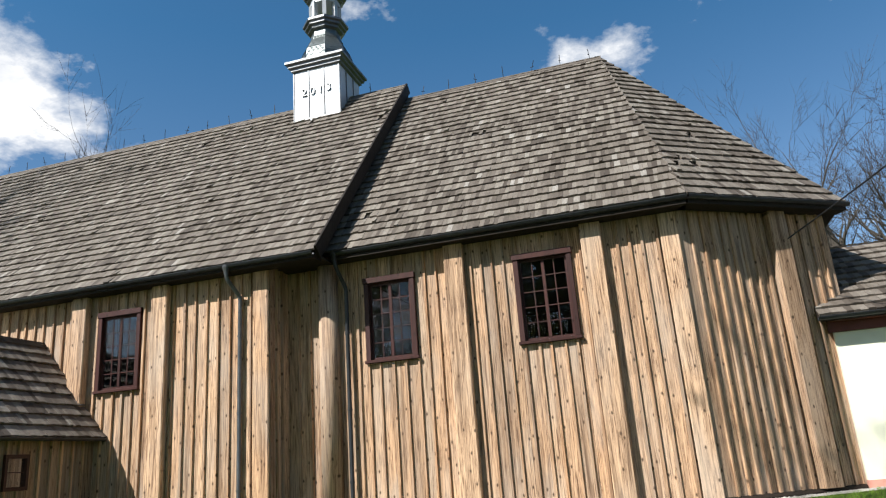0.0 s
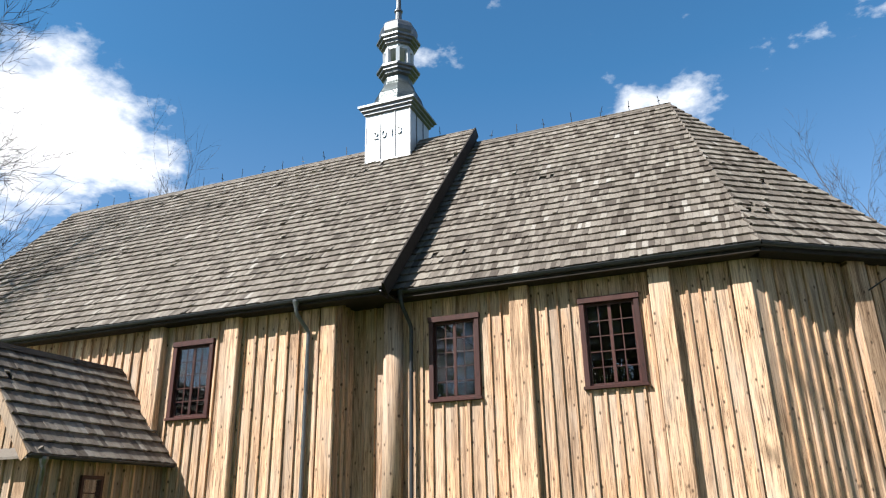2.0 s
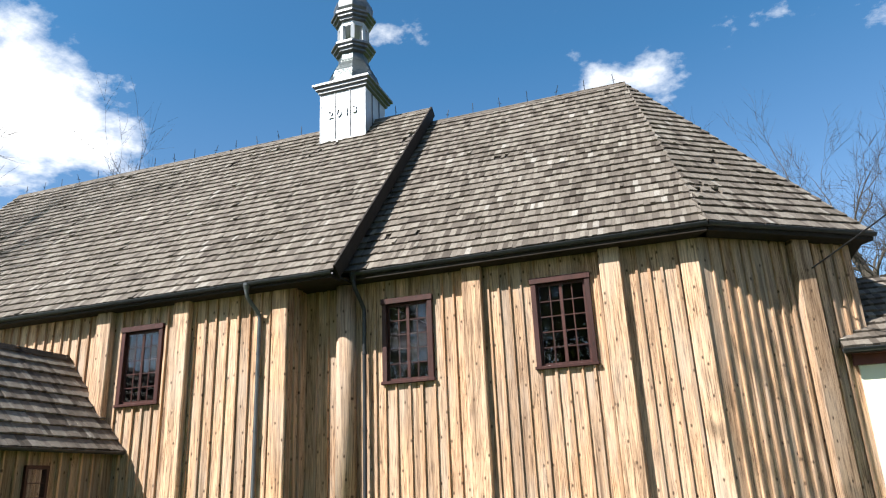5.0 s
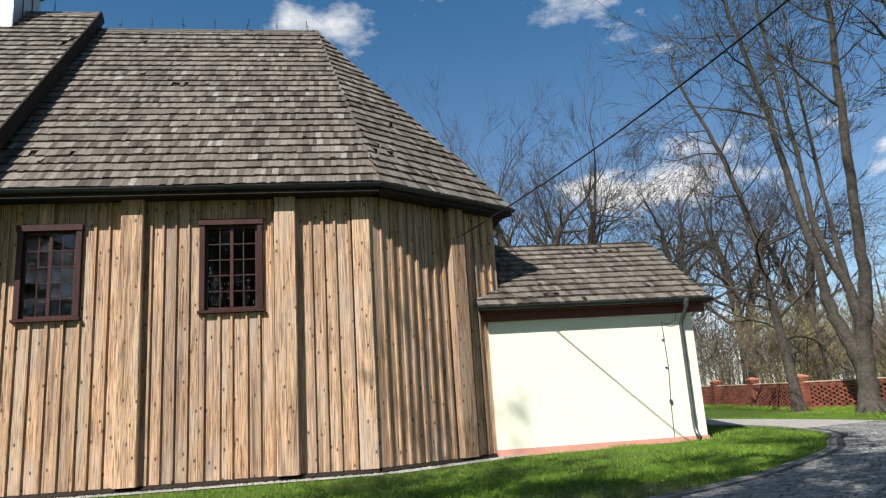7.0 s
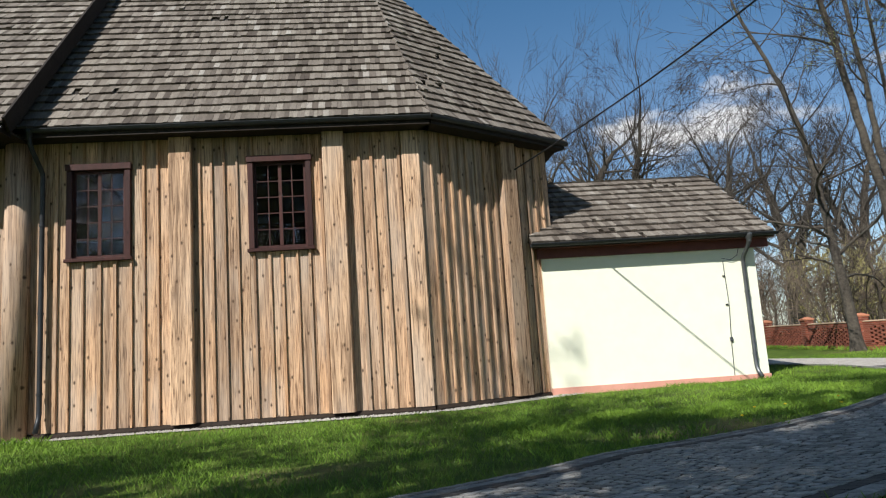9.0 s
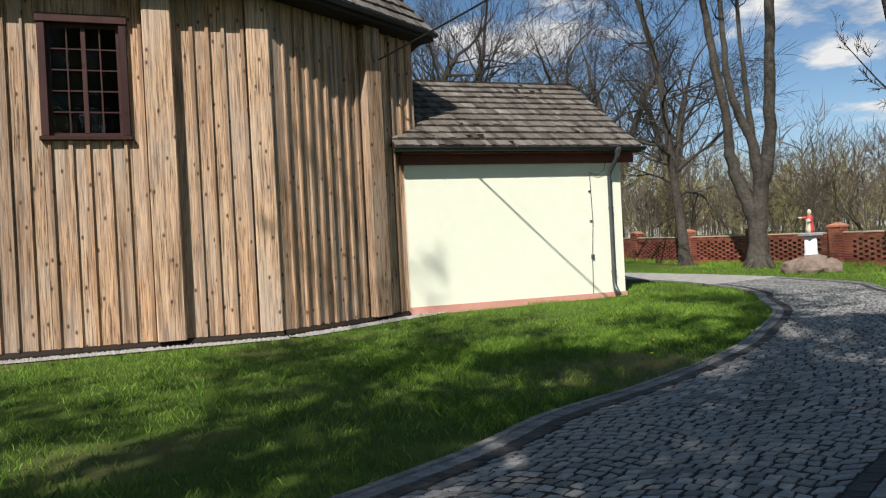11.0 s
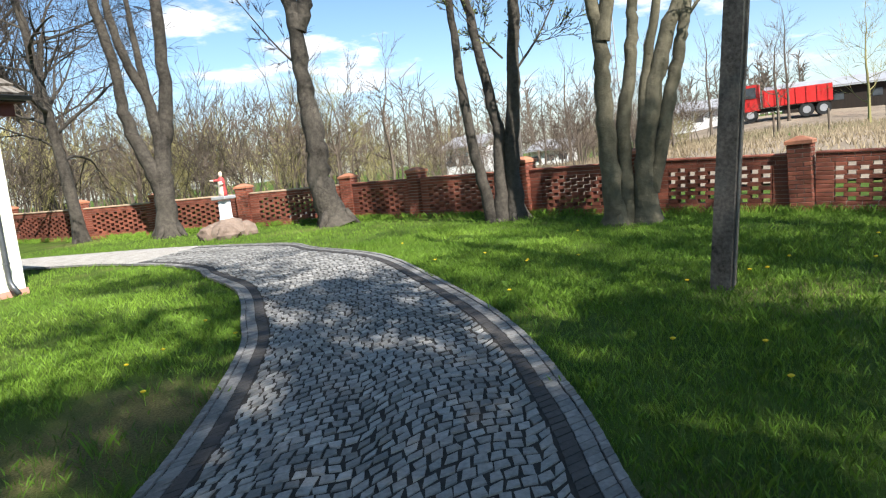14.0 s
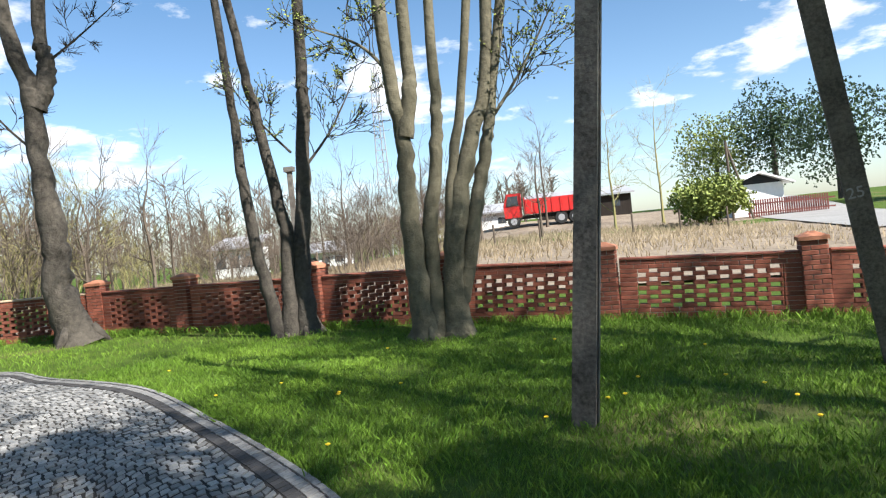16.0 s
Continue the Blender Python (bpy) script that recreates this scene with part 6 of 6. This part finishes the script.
    for x, y, h, r, mat, lab in ((70, -37, 10, 3.8, LEAF_DARK, "leafy green broad tree by the village road"), (64, -42, 9, 4.2, SPRUCE, "dark green conifer by the village road"), (78, -35, 11, 3.5, LEAF_DARK, "leafy green tree behind the shed"), (82, -31, 9, 4.0, BUD, "yellow-green willow behind the shed"), (56, -22.6, 3.2, 2.4, BUD, "yellow-green bush by the field edge")):
        ob = thing("tree", lab, "tree", at=(x, y, land(x, y) - 0.1))
        part("trunk", Mesh().tube([(0, 0, 0), (0.1, 0, h * 0.35), (0, 0, h * 0.75)], [0.3 * h / 10, 0.22 * h / 10, 0.06], 8), BARK, ob)
        part("crown", clump_mesh(int(x), 2600, h, r, 0.12), mat, ob)
    # ploughed strip, dry grass, village road
    fieldm = Mesh()
    xs = [27.6 + 1.2 * i for i in range(40)]
    for x in xs:
        for j in range(14):
            y = -34 + j * 3.2
            fieldm.v.append((x, y, land(x, y) + 0.05 + 0.05 * noise.noise(Vector((x, y, 0)))))
    fieldm.f = [(i * 14 + j, (i + 1) * 14 + j, (i + 1) * 14 + j + 1, i * 14 + j + 1) for i in range(39) for j in range(12)]
    thing("backdrop", "dry brown ploughed strip beyond the fence", "field", kind="structure", mesh=fieldm, mat=SOIL)
    rd = Mesh()
    for i in range(16):
        x = 40 + i * 3
        for y in (-24.5 - 0.35 * i, -29.5 - 0.55 * i):
            rd.v.append((x, y, land(x, y) + 0.12))
    rd.f = [(2 * i, 2 * i + 1, 2 * i + 3, 2 * i + 2) for i in range(15)]
    thing("road", "pale village road beyond the field", "road", kind="structure", mesh=rd, mat=ROAD)
    straw = Mesh()
    for i in range(17000):
        x, y = 34 + 26 * rng.random() ** 0.6, rng.uniform(-24, 14)
        z = land(x, y)
        h, w = rng.uniform(0.15, 0.45), 0.025
        straw.add([(x, y - w, z), (x, y + w, z), (x + rng.uniform(-.2, .2), y + rng.uniform(-.2, .2), z + h)], [(0, 1, 2)])
    thing("dry_grass", "tall dry straw-coloured grass at the field edge", "grass", kind="stuff", mesh=straw, mat=STRAW)
    for i in range(16):
        y = -22 + i * 2.6
        x = 50.5
        thing("fence_post", "weathered wooden field fence post", "post", at=(x, y, land(x, y)), group="field fence posts", mesh=Mesh().tube([(0, 0, -0.1), (0.03, 0.02, 1.3)], 0.06, 6), mat=TWIG_FAR)
    truck()
    shed()
    mast()
    for x, y, w, d, h, lab in ((74, -6.5, 3, 9, 1.7, "long low grey-roofed outbuilding"), (76, -17, 4, 8, 1.9, "low dark open barn"), (70, 5.5, 3, 3.4, 1.6, "small whitewashed outbuilding beyond the field"), (60, 9.5, 3, 3, 2.4, "small pale hut in the thicket")):
        z = land(x, y)
        b = thing("outbuilding", lab, "outbuilding", at=(x, y, z - 0.2))
        part("wall", Mesh().box(-w / 2, w / 2, -d / 2, d / 2, 0, h), DARK_WOOD if "dark" in lab else WHITE, b)
        part("roof", Mesh().prism([(-w / 2 - 0.4, -d / 2 - 0.3, h), (w / 2 + 0.3, -d / 2 - 0.3, h + 0.8), (w / 2 + 0.3, -d / 2 - 0.3, h + 0.95), (-w / 2 - 0.4, -d / 2 - 0.3, h + 0.15)], (0, d + 0.6, 0)), SHEET_GREY, b)
        for k in range(3):
            part("window", Mesh().box(-w / 2 - 0.03, -w / 2 + 0.02, -d / 3 + k * d / 3 - 0.35, -d / 3 + k * d / 3 + 0.35, h * 0.45, h * 0.75), WINDOW_DARK, b)


def truck():
    x, y = 68.5, -12.9
    z = land(x, y)
    t = thing("truck", "red tipper truck parked beyond the field", "truck", at=(x, y, z))
    t.rotation_euler = (0, 0, radians(88))
    part("chassis", Mesh().box(-3.0, 3.1, -0.5, 0.5, 0.65, 0.95), IRON, t)
    cab = part("cab", Mesh().prism([(1.7, -1.15, 0.8), (3.1, -1.15, 0.8), (3.15, -1.15, 1.7), (2.85, -1.15, 2.75), (1.7, -1.15, 2.75)], (0, 2.3, 0)), TRUCK_RED, t)
    part("windscreen", Mesh().prism([(3.16, -1.0, 1.75), (3.16, 1.0, 1.75), (2.9, 1.0, 2.6), (2.9, -1.0, 2.6)], (0.02, 0, 0)), WINDOW_DARK, cab)
    for s in (-1, 1):
        part("side_window", Mesh().prism([(1.95, s * 1.16, 1.75), (2.95, s * 1.16, 1.75), (2.75, s * 1.16, 2.55), (1.95, s * 1.16, 2.55)], (0, s * 0.02, 0)), WINDOW_DARK, cab)
        part("headlight", Mesh().box(3.11, 3.16, s * 0.85 - 0.18, s * 0.85 + 0.18, 0.95, 1.15), WHITE, cab)
    bed = Mesh()
    bed.box(-3.1, 1.5, -1.2, 1.2, 1.0, 1.12).box(-3.1, 1.5, -1.2, -1.12, 1.12, 2.2).box(-3.1, 1.5, 1.12, 1.2, 1.12, 2.2).box(-3.1, -3.02, -1.118, 1.118, 1.12, 2.2).box(1.42, 1.5, -1.118, 1.118, 1.12, 2.35)
    tip = part("tipper_body", bed, TRUCK_RED, t)
    for i in range(7):
        for s in (-1, 1):
            part("rib", Mesh().box(-2.9 + i * 0.7, -2.8 + i * 0.7, s * 1.2 - 0.05, s * 1.2 + 0.05, 1.05, 2.2), TRUCK_RED, tip)
    part("tarpaulin", Mesh().prism([(-3.0, -1.1, 2.2), (-3.0, 0, 2.5), (-3.0, 1.1, 2.2)], (4.4, 0, 0)), SHEET_GREY, t)
    for wx in (2.4, -1.4, -2.5):
        for s in (-1, 1):
            w = part("wheel", Mesh().tube([(wx, s * 0.85, 0.5), (wx, s * 1.15, 0.5)], 0.5, 16), RUBBER, t)
            part("rim", Mesh().tube([(wx, s * 1.14, 0.5), (wx, s * 1.17, 0.5)], 0.27, 12), SHEET_GREY, w)


def shed():
    x, y = 62.5, -27.2
    z = land(x, y) - 0.2
    h = thing("garage", "small white garage with a grey pitched roof", "garage", at=(x, y, z))
    part("wall", Mesh().box(-2, 2, -1.7, 1.7, 0, 2.3), WHITE, h)
    part("gable", Mesh().prism([(-2.02, -1.7, 2.3), (-2.02, 1.7, 2.3), (-2.02, 0, 3.0)], (0.1, 0, 0)), IRON, h)
    for s in (-1, 1):
        part("roof_sheet", Mesh().prism([(-2.6, 0, 3.12), (-2.6, s * 2.3, 2.25), (-2.6, s * 2.3, 2.15), (-2.6, 0, 3.0)], (5, 0, 0)), WHITE, h)
    f = thing("picket_fence", "red-brown picket fence by the village road", "fence", at=(x - 3.2, y - 0.5, land(x - 3.2, y - 0.5)))
    pk = Mesh().box(-0.02, 0.02, -0.05, 0.05, 0, 1.25).data("picket", FASCIA)
    for i in range(34):
        part("picket", pk, None, f, at=(0.012 * i, 1.6 - i * 0.16, 0))
    part("rail", Mesh().box(0.02, 0.06, -4.0, 1.7, 0.9, 1.0).box(0.02, 0.06, -4.0, 1.7, 0.3, 0.4), FASCIA, f)
    p = thing("utility_pole", "slender wooden pole with a leaning strut by the road", "utility pole", at=(58.5, -24.8, land(58.5, -24.8)))
    part("shaft", Mesh().tube([(0, 0, 0), (0, 0.1, 5.4)], 0.09, 8), TWIG_FAR, p)
    part("strut", Mesh().tube([(0, -1.3, 0), (0, 0.1, 5.2)], 0.08, 8), TWIG_FAR, p)
    p2 = thing("utility_pole", "tall concrete pole standing in the thicket", "utility pole", at=(46, 1.2, land(46, 1.2)))
    part("shaft", Mesh().box(-0.12, 0.12, -0.12, 0.12, 0, 5.6), CONCRETE, p2)
    part("top_box", Mesh().box(-0.2, 0.2, -0.25, 0.25, 5.6, 5.85), CONCRETE, p2)


def mast():
    x, y = 88.5, 3.1
    z = land(x, y)
    m = thing("radio_mast", "tall pale lattice radio mast with antennas", "mast", at=(x, y, z))
    H = 21.5 - z
    legs = []
    for k in range(3):
        a = k * 2.094
        b, t = Vector((1.0 * math.cos(a), 1.0 * math.sin(a), 0)), Vector((0.4 * math.cos(a), 0.4 * math.sin(a), H))
        legs.append((b, t))
        part("leg", Mesh().tube([b, t], 0.06, 6), SHEET_GREY, m)
    lat = Mesh()
    n = 16
    for i in range(n):
        for k in range(3):
            (b0, t0), (b1, t1) = legs[k], legs[(k + 1) % 3]
            lat.tube([b0.lerp(t0, i / n), b1.lerp(t1, (i + 1) / n)], 0.03, 4)
            lat.tube([b0.lerp(t0, (i + 1) / n), b1.lerp(t1, (i + 1) / n)], 0.03, 4)
    part("lattice", lat, SHEET_GREY, m)
    for k in range(3):
        a = k * 2.094 + 0.5
        part("antenna", Mesh().box(-0.12, 0.12, -0.12, 0.12, H - 2.2, H + 0.2), WHITE, m, at=(0.75 * math.cos(a), 0.75 * math.sin(a), 0))


# ---- west side: gate, house, spruces ----
def spruce(x, y, h, seed):
    rng = random.Random(seed)
    ob = thing("spruce", "dark green spruce beyond the gate", "tree", at=(x, y, ground_z(x, y) - 0.1), group="spruces beyond the gate")
    part("trunk", Mesh().tube([(0, 0, 0), (0, 0, h)], [0.2, 0.02], 8), BARK, ob)
    me = Mesh()
    n = 48
    for i in range(n):
        z = h * (0.04 + 0.92 * i / n)
        r = (h - z) * 0.36 * rng.uniform(0.65, 1.15) + 0.1
        for k in range(14):
            a = k * 0.449 + i * 1.1 + rng.uniform(-0.2, 0.2)
            e = Vector((math.cos(a), math.sin(a), 0))
            L = r * rng.uniform(0.7, 1.1)
            s = Vector((-e.y, e.x, 0))
            for j in range(4):
                f0, f1 = j / 4, (j + 1.3) / 4
                p0, p1 = Vector((0, 0, z)) + e * L * f0 - Vector((0, 0, L * 0.35 * f0)), Vector((0, 0, z)) + e * L * f1 - Vector((0, 0, L * 0.35 * f1 - 0.05))
                w = 0.3 * (1 - 0.6 * f0) * min(1, L)
                me.add([p0, p0.lerp(p1, 0.5) + s * w - Vector((0, 0, w * 0.4)), p1, p0.lerp(p1, 0.5) - s * w - Vector((0, 0, w * 0.4))], [(0, 1, 2, 3)])
    part("crown", me, SPRUCE, ob)


def west_side():
    for x, y, s in ((-22.8, 0.05, 1.0), (-28.5, 1.4, 0.95)):
        z = ground_z(x, y) - 0.05
        g = thing("gate_pier", "white rendered waisted gate pier with a brick-red cap", "pier", at=(x, y, z), group="gate piers")
        part("shaft", Mesh().lathe([(0.85, 0), (0.8, 0.35), (0.66, 0.95), (0.66, 1.45), (0.74, 1.75)], 4, 0.5), WHITE, g)
        part("ledge", Mesh().lathe([(0.82, 1.75), (0.82, 1.9)], 4, 0.5), CAPPING, g)
        part("cap", Mesh().lathe([(0.84, 1.9), (0.84, 1.96), (0.1, 2.35)], 4, 0.5), CAPPING, g)
    gate = thing("metal_gate", "black iron bar gate beside the pier", "gate", at=(-22.2, 0.3, ground_z(-22, 0)))
    for i in range(22):
        part("bar", Mesh().tube([(i * 0.2, i * 0.03, 0.08), (i * 0.2, i * 0.03, 1.15)], 0.014, 5), IRON, gate)
    for z in (0.15, 1.05):
        part("rail", Mesh().box(0, 4.2, -0.02, 0.02, z, z + 0.04), IRON, gate, turn=(0, 0, math.atan2(0.03, 0.2)))
    f = thing("brick_fence", "openwork yellow-brown brick fence by the gate", "fence", at=(-29.2, 1.2, ground_z(-29, 1) - 0.05))
    f.rotation_euler = (0, 0, radians(196))
    part("coping", Mesh().box(0, 14, -0.14, 0.14, 1.1, 1.18), COPING, f)
    part("base", Mesh().box(0, 14, -0.1, 0.1, 0, 0.25), BRICK, f)
    bs = Mesh()
    for r in range(6):
        for i in range(50):
            x0 = i * 0.28 + (0.14 if r % 2 else 0)
            bs.box(x0, x0 + 0.19, -0.08, 0.08, 0.25 + r * 0.142, 0.25 + r * 0.142 + 0.13)
    tagged(part("bricks", bs, ORANGE_BRICK, f), kind="stuff")
    for x, y, h, s in ((-44, 2.6, 8.2, 1), (-41.5, 3.6, 8.8, 2), (-33, 4.4, 7.0, 3), (-47, 1.0, 7.0, 4)):
        spruce(x, y, h, s)
    x, y = -62, 13
    z = ground_z(x, y) - 0.4
    h = thing("house", "two-storey orange brick house with a flat roof", "house", at=(x, y, z))
    h.rotation_euler = (0, 0, radians(24))
    part("wall", Mesh().box(-4, 4, -4.4, 4.4, 0, 6.3), ORANGE_BRICK, h)
    part("roof", Mesh().box(-4.3, 4.3, -4.7, 4.7, 6.3, 6.55), FASCIA, h)
    for u in (-2.6, 0.2, 2.6):
        for zz in (1.2, 4.1):
            for face in (0, 1):
                w = part("window", Mesh().box(-0.75, 0.75, -0.04, 0.03, 0, 1.35), WHITE, h, at=((u, -4.4, zz) if face == 0 else (4.0, u, zz)), turn=(0, 0, 0 if face == 0 else radians(90)))
                for s in (-1, 1):
                    part("pane", Mesh().box(s * 0.36 - 0.3, s * 0.36 + 0.3, -0.055, -0.042, 0.08, 1.27), WINDOW_DARK, w)
    part("balcony", Mesh().box(4.0, 5.2, -1.2, 2.2, 3.0, 3.15).box(5.1, 5.2, -1.2, 2.2, 3.15, 4.0), WHITE, h)
    l = thing("street_lamp", "curved grey street lamp by the gate road", "street lamp", at=(-28.5, 2.9, ground_z(-28.5, 2.9)))
    part("post", Mesh().tube([(0, 0, 0), (0, 0, 4.6), (0.1, 0.05, 5.0), (0.5, 0.25, 5.3), (1.0, 0.5, 5.35)], [0.09, 0.07, 0.06, 0.05, 0.04], 8), SHEET_GREY, l)
    part("lamp_head", Mesh().box(0.9, 1.4, 0.42, 0.66, 5.3, 5.42, c=0.03), SHEET_GREY, l)
    for i, (dx, dy) in enumerate(((0.9, -0.3), (1.3, 0.2), (-0.9, 0.2), (1.7, -0.1))):
        bx, by = -20.4 + dx, -3.2 + dy
        r = 0.28 + 0.06 * (i % 3)
        bm = bmesh.new()
        bmesh.ops.create_icosphere(bm, subdivisions=2, radius=r)
        for v in bm.verts:
            v.co *= 1 + 0.25 * noise.noise(v.co * 3 + Vector((i * 3, 0, 0)))
            v.co.z *= 0.6
        bm.verts.index_update()
        thing("fieldstone", "grey fieldstone at the tree foot", "stone", at=(bx, by, ground_z(bx, by) + r * 0.3), group="fieldstones", mesh=Mesh().add([v.co for v in bm.verts], [[v.index for v in fc.verts] for fc in bm.faces]), mat=STONE)
        bm.free()
    wires = thing("overhead_cable", "thin overhead wires across the west sky", "cable", at=(0, 0, 0))
    for k, zz in enumerate((5.3, 4.7, 6.6)):
        part("wire", Mesh().tube([(-60, -14, zz + 1.2), (-28.5, 2.9, zz - 0.2), (-20, 30, zz + 0.6)], 0.012, 4), IRON, wires)


background()
west_side()


# ---- grass ----
def in_grass(x, y):
    if point_in(x, y, PATH_POLY):
        return False
    if y > -0.75 and -1 < x < 8.6 or (x <= -1 and y > YN - 0.75) or (PX0 - .1 < x < PX1 + .1 and y > PYF - 0.1):
        return False
    if x >= 8.4 and y > -0.75 + 0.64 * (x - 8.4) and x < 11.3:
        return False
    if AX0 - 0.4 < x < AX1 + 0.05 and y > AY0 - 0.05:
        return False
    return True


def build_grass():
    rng = random.Random(71)
    me = Mesh()

    def blade(x, y, h, w, lean):
        z = ground_z(x, y) - 0.005
        a = rng.uniform(0, 6.283)
        c, s = math.cos(a), math.sin(a)
        b = rng.uniform(0, 6.283)
        lx, ly = math.cos(b) * lean * h, math.sin(b) * lean * h
        n = len(me.v)
        me.v.extend([(x - c * w, y - s * w, z), (x + c * w, y + s * w, z), (x + lx * 0.4 + c * w * 0.7, y + ly * 0.4 + s * w * 0.7, z + h * 0.62), (x + lx, y + ly, z + h)])
        me.f.extend([(n, n + 1, n + 2), (n, n + 2, n + 3)])
    # zones: x0, x1, y0, y1, count, height
    for x0, x1, y0, y1, n, h in ((-1, 20, -11, 1.6, 110000, 0.06), (-16, 4, -12, -1.6, 26000, 0.07), (9, 22.5, -16, -3, 150000, 0.065), (14, 25.5, -12, 9, 50000, 0.075)):
        for i in range(n):
            x, y = rng.uniform(x0, x1), rng.uniform(y0, y1)
            if not in_grass(x, y):
                continue
            k = noise.noise(Vector((x * 0.8, y * 0.8, 3)))
            if k < -0.32 and rng.random() < 0.7 or ((x - 11.6) * 0.45) ** 2 + ((y + 6.2) * 0.75) ** 2 < 0.7 and rng.random() < 0.75:
                continue
            blade(x, y, h * rng.uniform(0.5, 1.3) * (1 + 0.7 * max(0, k)), rng.uniform(0.0022, 0.005), rng.uniform(0.1, 0.9))
    # taller tufts: along the fence, round the poles and trees, scattered
    spots = [(rng.uniform(9, 20), rng.uniform(-15, -5), 0.15) for _ in range(60)] + [(8 + rng.uniform(-8, 12), rng.uniform(-7, -0.8), 0.13) for _ in range(60)]
    for k in range(len(PIERS) - 1):
        p, q = Vector((*PIERS[k], 0)), Vector((*PIERS[k + 1], 0))
        for i in range(34):
            m = p.lerp(q, rng.random())
            spots.append((m.x - rng.uniform(0.12, 0.5), m.y, 0.17))
    spots += [(-0.9 + rng.uniform(-0.5, 2.2), -1.1 + rng.uniform(-0.4, 0.3), 0.16) for _ in range(40)]
    for x, y, h in spots:
        if not in_grass(x, y):
            continue
        for i in range(24):
            blade(x + rng.gauss(0, 0.07), y + rng.gauss(0, 0.07), h * rng.uniform(0.5, 1.2), rng.uniform(0.002, 0.0045), rng.uniform(0.1, 0.8))
    ob = thing("grass", "fresh green spring grass of the churchyard lawn", "grass", kind="stuff", mesh=me, mat=GRASS_BLADE)
    # dandelions
    head = Mesh().lathe([(0.004, 0.0), (0.02, 0.008), (0.024, 0.016), (0.012, 0.022)], 8)
    hd = head.data("flower_head", YELLOW)
    st = Mesh().tube([(0, 0, -0.12), (0.004, 0, 0)], 0.003, 5).data("stalk", GRASS_BLADE)
    for i in range(34):
        x, y = rng.uniform(11, 20.5), rng.uniform(-12.5, -4)
        if not in_grass(x, y):
            continue
        d = thing("dandelion", "yellow dandelion in the grass", "flower", at=(x, y, ground_z(x, y) + 0.11), group="dandelions")
        part("flower_head", hd, None, d)
        part("stalk", st, None, d)


build_grass()
